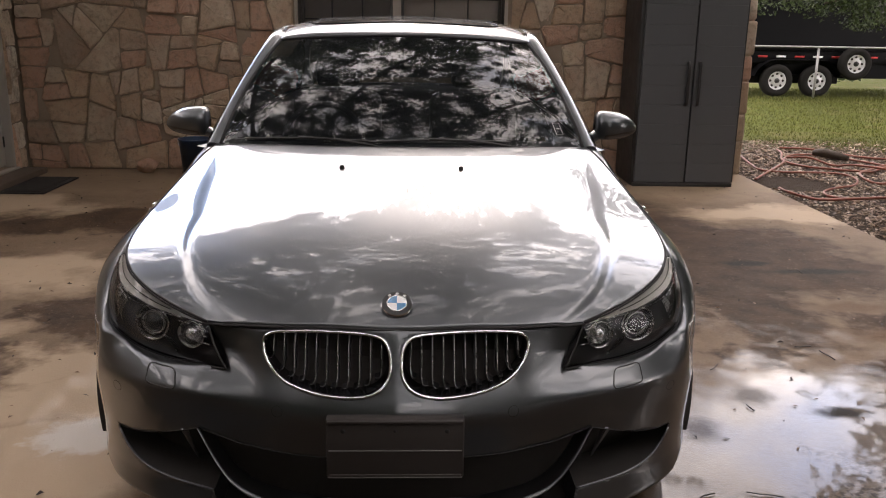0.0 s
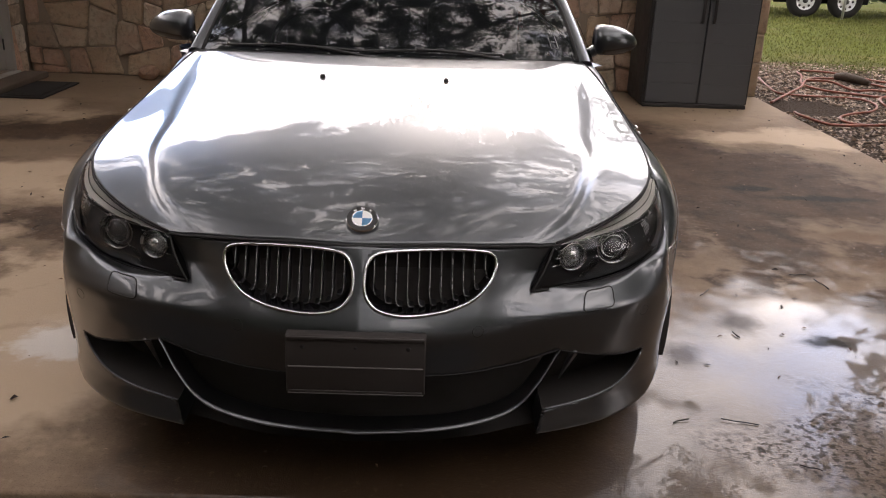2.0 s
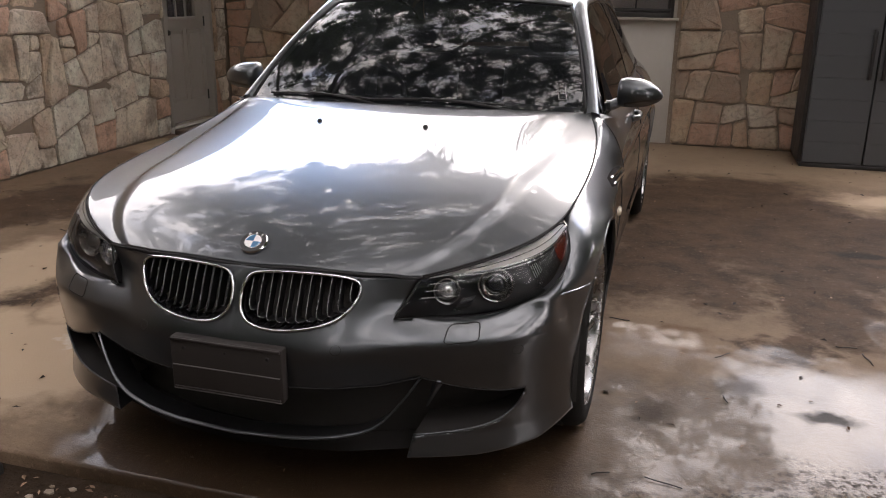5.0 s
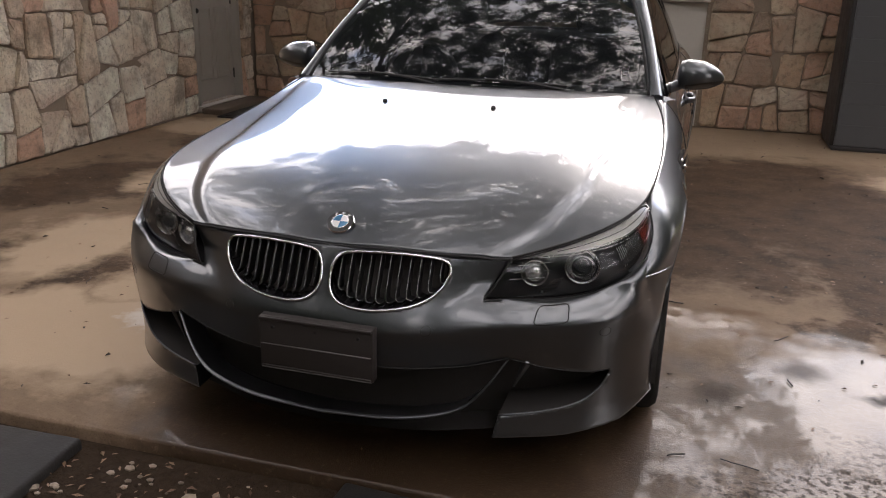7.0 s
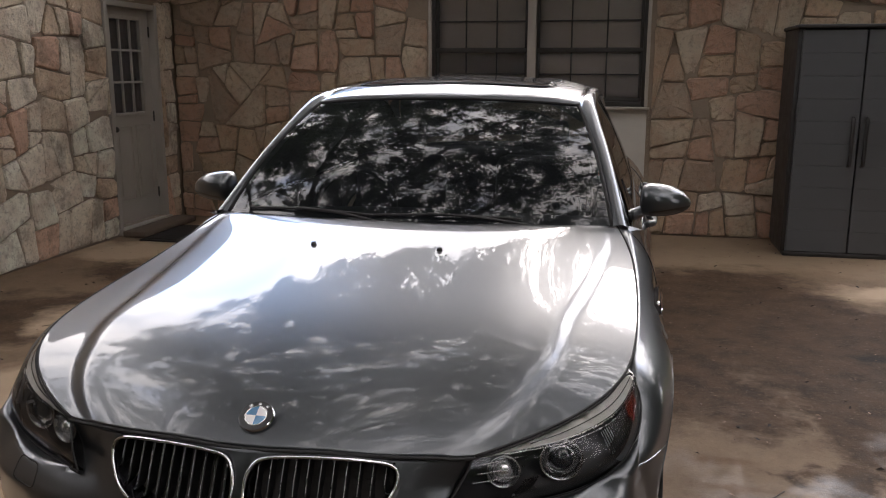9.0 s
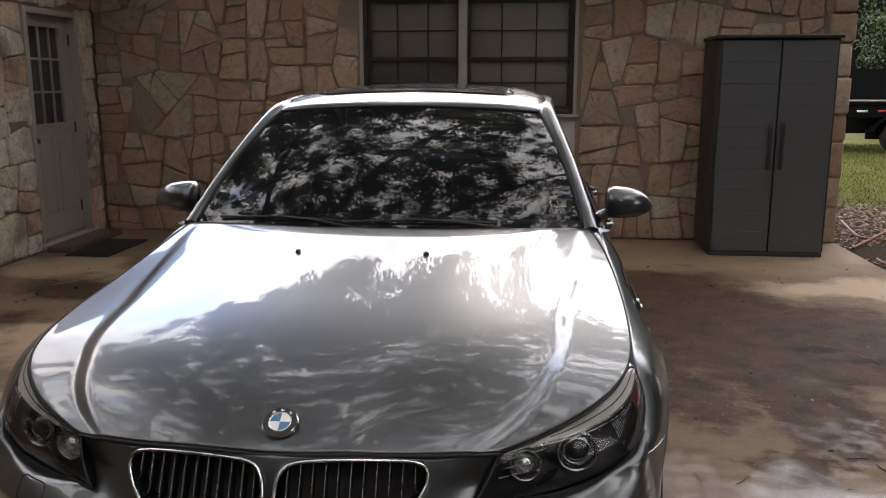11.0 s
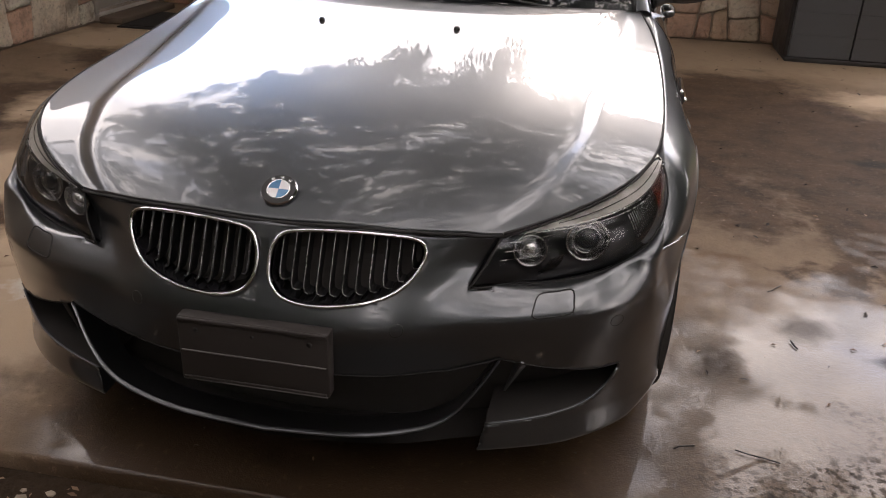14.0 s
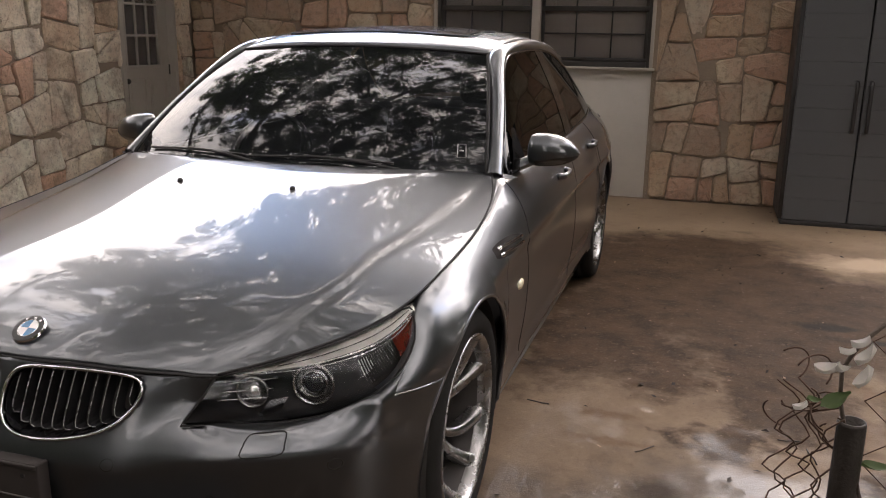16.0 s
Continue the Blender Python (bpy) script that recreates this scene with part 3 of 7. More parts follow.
bm = bmesh.new()
ground_pts = [[(x, y, -0.05) for x in (-400, -60, -12, -3, 3, 12, 60, 400)] for y in (-400, -60, -12, 0, 12, 60, 400)]
tagged(part("ground", grid(ground_pts), SOIL, None), "dark soil with leaf litter passing into grass", "ground", kind="structure")
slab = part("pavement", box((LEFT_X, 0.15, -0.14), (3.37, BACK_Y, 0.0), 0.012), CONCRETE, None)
tagged(slab, "stained wet concrete slab in front of a house", "concrete slab", kind="structure")


def wall_block(name, lo, hi, label, holes=(), axis="y", material=None):
    """A wall with openings that go through it, built of blocks round them."""
    bm = bmesh.new()
    k = 0 if axis == "y" else 1
    cuts = sorted({lo[k], hi[k], *[h[0] for h in holes], *[h[1] for h in holes]})
    for a, b in zip(cuts, cuts[1:]):
        spans = [(lo[2], hi[2])]
        for h in holes:
            if h[0] <= a and b <= h[1]:
                spans = [s for s in ((lo[2], h[2]), (h[3], hi[2])) if s[1] - s[0] > 0.001]
        for z0, z1 in spans:
            l2, h2 = list(lo), list(hi)
            l2[k], h2[k], l2[2], h2[2] = a, b, z0, z1
            box(l2, h2, 0, bm)
    bmesh.ops.remove_doubles(bm, verts=bm.verts, dist=0.0005)
    return tagged(part(name, bm, material or MORTAR, None, smooth=False), label, "wall", kind="structure")


WIN = (-1.09, 0.95, 0.0, 2.30)     # window bay with the panel under it: x0, x1, z0, z1
DOOR = (5.46, 6.32, 0.06, 2.10)    # door in the side wall: y0, y1, z0, z1
wall_back = wall_block("wall_north", (LEFT_X, BACK_Y + 0.03, -0.14), (RIGHT_X - 0.02, BACK_Y + 0.25, EAVE), "rough limestone house wall with recessed mortar joints", [WIN])
wall_left = wall_block("wall_west", (LEFT_X - 0.25, -1.5, -0.14), (LEFT_X - 0.03, BACK_Y + 0.25, EAVE), "rough limestone side wall of the house", [DOOR], "x")
tagged(part("wall_east", box((RIGHT_X - 0.25, BACK_Y + 0.251, -0.14), (RIGHT_X - 0.03, 14.0, EAVE)), MORTAR, None, smooth=False), "plain end wall of the house", "wall", kind="structure")
tagged(part("wall_south", box((-9, -1.72, -0.14), (LEFT_X - 0.03, -1.5, EAVE)), MORTAR, None, smooth=False), "plain outer wall of the house wing", "wall", kind="structure")
# rooms behind the openings stay dark
tagged(part("wall_inner", box((LEFT_X, BACK_Y + 2.5, -0.1), (RIGHT_X - 0.3, BACK_Y + 2.6, EAVE)), SOFFIT, None, smooth=False), "plain inner wall of a dim room", "wall", kind="structure")
tagged(part("wall_inner_side", box((LEFT_X - 2.6, -1.0, -0.1), (LEFT_X - 2.5, BACK_Y + 0.2, EAVE)), SOFFIT, None, smooth=False), "plain inner wall of a dim room", "wall", kind="structure")
tagged(part("ceiling", box((-9.2, -1.9, EAVE + 0.002), (LEFT_X + 0.08, BACK_Y - 0.351, EAVE + 0.06)), SOFFIT, None, smooth=False), "painted soffit board under the eave", "ceiling", kind="structure")
tagged(part("ceiling_main", box((-9.2, BACK_Y - 0.35, EAVE + 0.002), (RIGHT_X + 0.4, 14.3, EAVE + 0.06)), SOFFIT, None, smooth=False), "painted soffit board under the eave", "ceiling", kind="structure")
# low hipped roofs
bm = bmesh.new()
z0, z1 = EAVE + 0.062, EAVE + 1.15
v = [bm.verts.new(p) for p in ((-9.2, BACK_Y - 0.4, z0), (RIGHT_X + 0.45, BACK_Y - 0.4, z0), (RIGHT_X + 0.45, 14.3, z0), (-9.2, 14.3, z0), (-5.5, 10.4, z1), (RIGHT_X - 3.2, 10.4, z1))]
for f in ((0, 1, 5, 4), (1, 2, 5), (2, 3, 4, 5), (3, 0, 4), (3, 2, 1, 0)):
    bm.faces.new([v[i] for i in f])
tagged(part("roof", bm, ROOFING, None, smooth=False), "low hipped shingle roof of the house", "roof", kind="structure")
bm = bmesh.new()
v = [bm.verts.new(p) for p in ((-9.2, -1.95, z0 + 0.01), (LEFT_X + 0.1, -1.95, z0 + 0.01), (LEFT_X + 0.1, BACK_Y - 0.41, z0 + 0.01), (-9.2, BACK_Y - 0.41, z0 + 0.01), (-6.4, 0.6, z1 - 0.05), (-6.4, BACK_Y - 0.41, z1 - 0.05))]
for f in ((0, 1, 4), (1, 2, 5, 4), (2, 3, 5), (3, 0, 4, 5), (3, 2, 1, 0)):
    bm.faces.new([v[i] for i in f])
tagged(part("roof_wing", bm, ROOFING, None, smooth=False), "low hipped shingle roof of the wing", "roof", kind="structure")


# window: two double-hung sashes over a white panel
def build_window():
    x0, x1 = WIN[0], WIN[1]
    win = thing("window_1", (0, BACK_Y, 1.2), "dark-framed double sash window with muntins and pale blinds", "window", kind="structure")
    y = BACK_Y + 0.05
    fr = bmesh.new()
    for a, b in (((x0, y, 1.17), (x0 + 0.06, y + 0.12, 2.28)), ((x1 - 0.06, y, 1.17), (x1, y + 0.12, 2.28)), ((x0 + 0.06, y, 2.22), (x1 - 0.06, y + 0.12, 2.28)), ((x0 + 0.06, y, 1.17), (x1 - 0.06, y + 0.12, 1.215))):
        box(a, b, 0.005, fr)
    part("window_frame", fr, WINFRAME, win)
    for a, b in ((x0 - 0.002, x0 + 0.030), (x1 - 0.030, x1 + 0.002)):
        part("casing", box((a, y - 0.025, 1.171), (b, y - 0.001, 2.30), 0.004), WINLIGHT, win, "pale weathered casing")
    part("mullion", box((-0.155, y - 0.02, 1.215), (-0.075, y + 0.10, 2.22), 0.006), WINLIGHT, win, "pale weathered mullion")
    for a, b in ((x0 + 0.06, -0.155), (-0.075, x1 - 0.06)):
        sash = bmesh.new()
        box((a, y + 0.03, 1.655), (b, y + 0.075, 1.70), 0.004, sash)
        box((a, y + 0.03, 1.216), (b, y + 0.075, 1.25), 0.004, sash)
        box((a, y + 0.03, 2.19), (b, y + 0.075, 2.219), 0.004, sash)
        box((a, y + 0.03, 1.25), (a + 0.028, y + 0.075, 1.655), 0.004, sash)
        box((b - 0.028, y + 0.03, 1.25), (b, y + 0.075, 1.655), 0.004, sash)
        box((a, y + 0.03, 1.70), (a + 0.028, y + 0.075, 2.19), 0.004, sash)
        box((b - 0.028, y + 0.03, 1.70), (b, y + 0.075, 2.19), 0.004, sash)
        s = part("sash", sash, WINFRAME, win)
        for k in (1, 2):
            xm = a + (b - a) * k / 3
            part("muntin", box((xm - 0.007, y + 0.034, 1.25), (xm + 0.007, y + 0.05, 1.655), 0.002), WINFRAME, s)
            part("muntin", box((xm - 0.007, y + 0.034, 1.70), (xm + 0.007, y + 0.05, 2.19), 0.002), WINFRAME, s)
        for zm in (1.46, 1.94):
            part("muntin", box((a + 0.028, y + 0.035, zm - 0.007), (b - 0.028, y + 0.049, zm + 0.007), 0.002), WINFRAME, s)
        part("pane", box((a + 0.02, y + 0.051, 1.24), (b - 0.02, y + 0.055, 1.66)), PANE, s, shadow=False, smooth=False)
        part("pane", box((a + 0.02, y + 0.051, 1.69), (b - 0.02, y + 0.055, 2.20)), PANE, s, shadow=False, smooth=False)
        part("blind", box((a + 0.030, y + 0.060, 1.252 if a > -0.1 else 1.702), (b - 0.030, y + 0.064, 2.188)), BLIND, win, "pale drawn blind")
    part("window_sill", box((x0 - 0.02, y - 0.06, 1.145), (x1 + 0.02, y + 0.11, 1.17), 0.006), WINLIGHT, win)
    part("window_panel", box((x0, y - 0.005, 0.0), (x1, y + 0.05, 1.145), 0.004), PANELWHITE, win, "off-white panel under the window")
    part("window_post", box((x1 - 0.001, y - 0.02, 0.0), (x1 + 0.03, y + 0.06, 1.145), 0.004), WINLIGHT, win)


build_window()


def build_door():
    y0, y1, z0, z1 = DOOR
    d = thing("door_1", (LEFT_X, (y0 + y1) / 2, 0), "closed weathered white door with a nine-pane window", "door", kind="structure")
    xo = LEFT_X - 0.02
    fr = bmesh.new()
    for a, b in (((xo - 0.14, y0, z0), (xo + 0.02, y0 + 0.05, z1)), ((xo - 0.14, y1 - 0.05, z0), (xo + 0.02, y1, z1)), ((xo - 0.14, y0 + 0.05, z1 - 0.05), (xo + 0.02, y1 - 0.05, z1))):
        box(a, b, 0.004, fr)
    part("door_frame", fr, DOORWHITE, d)
    part("threshold", box((xo - 0.14, y0, 0.0), (xo + 0.06, y1, z0), 0.008), WINLIGHT, d, "worn wooden threshold")
    a, b, s0, s1 = y0 + 0.05, y1 - 0.05, z0 + 0.015, z1 - 0.05
    w0, w1, v0, v1 = y0 + 0.15, y1 - 0.20, 1.09, 1.96
    x_in, x_out = xo - 0.10, xo - 0.055
    leaf = bmesh.new()
    for p, q in (((x_in, a, s0), (x_out, b, v0)), ((x_in, a, v1), (x_out, b, s1)), ((x_in, a, v0), (x_out, w0, v1)), ((x_in, w1, v0), (x_out, b, v1))):
        box(p, q, 0.0, leaf)
    bmesh.ops.remove_doubles(leaf, verts=leaf.verts, dist=0.0005)
    lf = part("door_leaf", leaf, DOORWHITE, d, smooth=False)
    for k in (0, 1):
        c0 = y0 + 0.15 + k * 0.33
        mo = bmesh.new()
        for (p0, q0), (p1, q1) in (((c0, 0.28), (c0 + 0.014, 0.98)), ((c0 + 0.256, 0.28), (c0 + 0.27, 0.98)), ((c0 + 0.014, 0.28), (c0 + 0.256, 0.294)), ((c0 + 0.014, 0.966), (c0 + 0.256, 0.98))):
            box((x_out - 0.002, p0, q0), (x_out + 0.008, p1, q1), 0.003, mo)
        part("panel_moulding", mo, DOORWHITE, lf)
        part("door_panel", box((x_out - 0.002, c0 + 0.045, 0.325), (x_out + 0.005, c0 + 0.225, 0.935), 0.004), DOORWHITE, lf)
    wf = bmesh.new()
    for p, q in (((w0 - 0.02, v0 - 0.02), (w0 + 0.012, v1 + 0.02)), ((w1 - 0.012, v0 - 0.02), (w1 + 0.02, v1 + 0.02)), ((w0 + 0.012, v0 - 0.02), (w1 - 0.012, v0 + 0.012)), ((w0 + 0.012, v1 - 0.012), (w1 - 0.012, v1 + 0.02))):
        box((x_out - 0.02, p[0], p[1]), (x_out + 0.012, q[0], q[1]), 0.003, wf)
    part("light_frame", wf, DOORWHITE, lf)
    for k in (1, 2):
        ym = w0 + (w1 - w0) * k / 3
        part("muntin", box((x_out - 0.012, ym - 0.010, v0), (x_out + 0.006, ym + 0.010, v1), 0.002), DOORWHITE, lf)
        zm = v0 + (v1 - v0) * k / 3
        part("muntin", box((x_out - 0.011, w0, zm - 0.010), (x_out + 0.005, w1, zm + 0.010), 0.002), DOORWHITE, lf)
    part("pane", box((x_out - 0.022, w0, v0), (x_out - 0.018, w1, v1)), PANE, lf, shadow=False, smooth=False)
    part("blind", box((x_out - 0.040, w0, v0), (x_out - 0.036, w1, v1)), BLIND, lf, "drawn grey blind", smooth=False)
    part("door_knob", lathe([(0.0, 0.062), (0.018, 0.06), (0.027, 0.045), (0.022, 0.03), (0.010, 0.022), (0.010, 0.004), (0.028, 0.003), (0.028, 0.0)], (x_out, y0 + 0.105, 0.96), "x", 18), WINFRAME, lf, "dark door knob")
    part("deadbolt", lathe([(0.0, 0.022), (0.02, 0.02), (0.024, 0.0)], (x_out, y0 + 0.105, 1.12), "x", 16), WINFRAME, lf)
    for z in (0.3, 1.05, 1.85):
        part("hinge", lathe([(0.0, 0.05), (0.008, 0.05), (0.008, -0.05), (0.0, -0.05)], (x_out + 0.006, y1 - 0.055, z), "z", 10), WINFRAME, lf)


build_door()

# ---- the car: nose towards -y, standing along +y ----
car = thing("car", (0, 2.5, 0), "metallic grey four-door saloon, freshly washed, parked on a concrete slab", "car")

plan = through_pts([(0, 0.098), (0.15, 0.110), (0.29, 0.136), (0.376, 0.170), (0.50, 0.207), (0.645, 0.268), (0.743, 0.335), (0.80, 0.395), (0.85, 0.475), (0.885, 0.57), (0.905, 0.70), (0.915, 0.85)])
in_z = [0.15, 0.178, 0.235, 0.30, 0.40, 0.47, 0.50, 0.53, 0.58, 0.62, 0.665, 0.70]
in_s = [0.03, 0.02, 0.0, 0.010, 0.014, 0.003, 0.0, 0.012, 0.044, 0.064, 0.082, 0.104]
out_z = [0.15, 0.178, 0.238, 0.30, 0.36, 0.45, 0.50, 0.525, 0.556, 0.572, 0.59, 0.62]
out_s = [0.03, 0.024, 0.034, 0.030, 0.020, 0.004, 0.0, 0.001, 0.028, 0.046, 0.066, 0.088]
in_f, out_f = table(in_z, in_s, 45), table(out_z, out_s, 14)


def front_y(x, z):
    """How far back the nose lies at x, z."""
    x = abs(x)
    k = min(1, max(0, (x - 0.30) / 0.20))
    k = k * k * (3 - 2 * k)
    s = (1 - k) * in_f(z) + k * out_f(z)
    # the ledge under the lamp dies out towards the fender
    if z > 0.53 and x > 0.71:
        f = min(1, (x - 0.71) / 0.13)
        s *= 1 - 0.8 * f * f * (3 - 2 * f)
    # vertical fold running down from the hood crease beside the grilles
    fold = 0.0040 * math.exp(-((x - (0.435 - (0.69 - z) * 0.60)) / 0.038) ** 2) * min(1, max(0, (z - 0.46) / 0.12)) ** 2
    return float(plan(x)) + s + fold


def in_poly(p, poly):
    x, y = p
    c = False
    for i in range(len(poly)):
        (x1, y1), (x2, y2) = poly[i], poly[i - 1]
        if (y1 > y) != (y2 > y) and x < (x2 - x1) * (y - y1) / (y2 - y1) + x1:
            c = not c
    return c


def snap(p, poly, reach):
    """The nearest point of an outline, if within reach."""
    P = np.array(poly)
    A, B = P, np.roll(P, -1, axis=0)
    d = B - A
    t = np.clip(((p - A) * d).sum(1) / np.maximum((d * d).sum(1), 1e-12), 0, 1)
    q = A + d * t[:, None]
    l = np.hypot(*(q - p).T)
    i = int(l.argmin())
    return (q[i], True) if l[i] < reach else (p, False)


KIDNEY = [tuple(p) for p in ring([(0.013, 0.626), (0.022, 0.664), (0.050, 0.684), (0.143, 0.690), (0.255, 0.687), (0.318, 0.676), (0.333, 0.651), (0.318, 0.612), (0.275, 0.576), (0.200, 0.555), (0.110, 0.549), (0.050, 0.560), (0.020, 0.587)], 64)]
MOUTH = [tuple(p) for p in np.vstack([spline([(0, 0.388), (0.25, 0.390), (0.40, 0.398)], 12), spline([(0.502, 0.425), (0.60, 0.392), (0.70, 0.367), (0.763, 0.362)], 12), spline([(0.760, 0.345), (0.735, 0.300), (0.685, 0.266), (0.60, 0.248), (0.478, 0.238)], 14), np.array([(0.464, 0.170), (0.0, 0.170)])])]


def z_bumper_top(x):
    return float(np.interp(x, [0, 0.426, 0.52, 0.61, 0.70, 0.774, 0.86, 0.91], [0.582, 0.582, 0.572, 0.566, 0.580, 0.610, 0.606, 0.598]))


def bumper_reach(z):
    """How far out the bumper goes at a height, up to the edge of the wheel arch."""
    edge = 0.925 - math.sqrt(max(0, 0.372 ** 2 - (z - 0.343) ** 2))
    lo, hi = 0.80, 0.915
    for _ in range(24):
        m = (lo + hi) / 2
        lo, hi = (m, hi) if front_y(m, z) < edge else (lo, m)
    return lo


def z_bumper_bot(x):
    return float(np.interp(x, [0, 0.464, 0.65, 0.80, 0.90], [0.17, 0.172, 0.172, 0.185, 0.215]))


LAMP_BOTTOM = [(0.427, 0.224, 0.583), (0.52, 0.285, 0.574), (0.61, 0.340, 0.569), (0.70, 0.392, 0.580), (0.770, 0.445, 0.605), (0.806, 0.500, 0.626), (0.830, 0.565, 0.660), (0.833, 0.620, 0.707), (0.816, 0.652, 0.757)]


# body sides
XMAX = through_pts([(0.43, 0.785), (0.454, 0.808), (0.505, 0.848), (0.578, 0.879), (0.633, 0.893), (0.70, 0.906), (0.92, 0.926), (1.30, 0.912), (1.70, 0.902), (2.5, 0.902), (3.3, 0.908), (3.82, 0.922), (4.3, 0.885), (4.6, 0.82), (4.85, 0.70)], 40)
ZTOP = through_pts([(0.44, 0.606), (0.50, 0.624), (0.565, 0.658), (0.62, 0.705), (0.655, 0.765), (0.71, 0.783), (0.85, 0.803), (1.15, 0.832), (1.42, 0.876), (1.56, 0.914), (1.65, 0.932), (2.2, 0.938), (3.0, 0.955), (3.8, 0.978), (4.3, 0.985), (4.85, 0.955)], 30)
XTOP = through_pts([(0.44, 0.760), (0.50, 0.805), (0.565, 0.829), (0.62, 0.833), (0.655, 0.816), (0.71, 0.813), (0.85, 0.824), (1.15, 0.828), (1.42, 0.815), (1.56, 0.797), (1.66, 0.801), (2.2, 0.812), (3.0, 0.812), (3.8, 0.785), (4.3, 0.735), (4.85, 0.62)], 30)
WHEEL_Y, WHEEL_Z, ARCH = (0.925, 3.815), 0.343, 0.372


def side_x(y, z):
    zt, xt, xm = float(ZTOP(y)), float(XTOP(y)), float(XMAX(y))
    zm = 0.60
    if z > zm and zt > zm + 0.02:
        s = min(1, max(0, (zt - z) / (zt - zm)))
        x = xt + (xm - xt) * (1 - (1 - s) ** 3.6)
    else:
        x = xm - 0.055 * (max(0, zm - z) / 0.4) ** 2
    # soft waist crease and skirt
    if 1.1 < y < 4.2:
        x += 0.006 * math.exp(-((z - 0.735 - 0.012 * (y - 1.6)) / 0.018) ** 2) - 0.006 * math.exp(-((z - 0.690 - 0.012 * (y - 1.6)) / 0.03) ** 2)
        x += 0.012 * math.exp(-((z - 0.27) / 0.035) ** 2)
    # flared lips round the wheels
    for wy in WHEEL_Y:
        r = math.hypot(y - wy, z - WHEEL_Z)
        x += 0.007 * math.exp(-((r - ARCH) / 0.035) ** 2) if z > 0.25 else 0
    return x


def build_bumper():
    bm = bmesh.new()
    cell = 0.008
    xs = np.concatenate([np.arange(100) * cell, np.linspace(0.80, 0.91, 26)])
    nz = 58
    for sgn in (1, -1):
        # lower shell from the lamp's ledge to the bottom
        rows = []
        for k in range(nz + 1):
            row = []
            for x in xs:
                zt, zb = z_bumper_top(x), z_bumper_bot(x)
                z = zt + (zb - zt) * k / nz
                if x > 0.80:
                    x = 0.80 + (x - 0.80) / 0.11 * (bumper_reach(z) - 0.80)
                xx = x
                q, hit = snap(np.array((x, z)), MOUTH, cell * 0.72)
                if hit:
                    xx, z = q
                yy = front_y(xx, z)
                # the corner runs flush into the fender
                w = min(1, max(0, (yy - 0.42) / 0.10)) * min(1, max(0, (z - 0.44) / 0.13))
                xx += (side_x(max(yy, 0.44), z) - xx) * w * w * (3 - 2 * w)
                row.append((sgn * xx, yy, z))
            rows.append(row)
        lower = rows
        # nose between the lamps, round the grilles
        rows = []
        nn = 16
        zt = lambda x: float(np.interp(x, [0, 0.17, 0.318, 0.40, 0.484], [0.697, 0.701, 0.686, 0.680, 0.681]))
        for k in range(nn + 1):
            row = []
            for i in range(54):
                xe = 0.480 + (0.424 - 0.480) * k / nn
                x = xe * i / 53
                z = zt(x) + (0.582 - zt(x)) * k / nn
                q, hit = snap(np.array((x, z)), KIDNEY, cell * 0.5)
                if hit:
                    x, z = q
                row.append((sgn * x, front_y(x, z), z))
            rows.append(row)
        # ledge that runs back to the lamp's lower edge
        ledge = []
        lb = spline(LAMP_BOTTOM[:-1], 400)
        for p in lower[0]:
            a = np.array(p) * [sgn, 1, 1]
            if not 0.4235 < a[0] < 0.832:
                continue
            b = np.array([a[0], np.interp(a[0], lb[:, 0], lb[:, 1]), np.interp(a[0], lb[:, 0], lb[:, 2])])
            if b[1] < a[1] + 0.002:
                continue
            ledge.append([(sgn * p[0], p[1], p[2]) for p in (a, a * 0.7 + b * 0.3 + [0, 0, 0.0035], a * 0.35 + b * 0.65 + [0, 0, 0.003], b + [0, 0.012, -0.001])])
        for R in (rows, lower, ledge):
            V = [[bm.verts.new(p) for p in r] for r in R]
            for i in range(len(V) - 1):
                for j in range(len(V[i]) - 1):
                    f4 = (V[i][j], V[i][j + 1], V[i + 1][j + 1], V[i + 1][j])
                    c = sum((w.co for w in f4), Vector()) / 4
                    cc = (abs(c.x), c.z)
                    if in_poly(cc, KIDNEY) or in_poly(cc, MOUTH):
                        continue
                    bm.faces.new(f4)
    bmesh.ops.remove_doubles(bm, verts=bm.verts, dist=0.0006)
    bmesh.ops.delete(bm, geom=[w for w in bm.verts if not w.link_faces], context="VERTS")
    sheet(bm, 0.004)
    return part("front_bumper", bm, PAINT, car)


bumper = build_bumper()


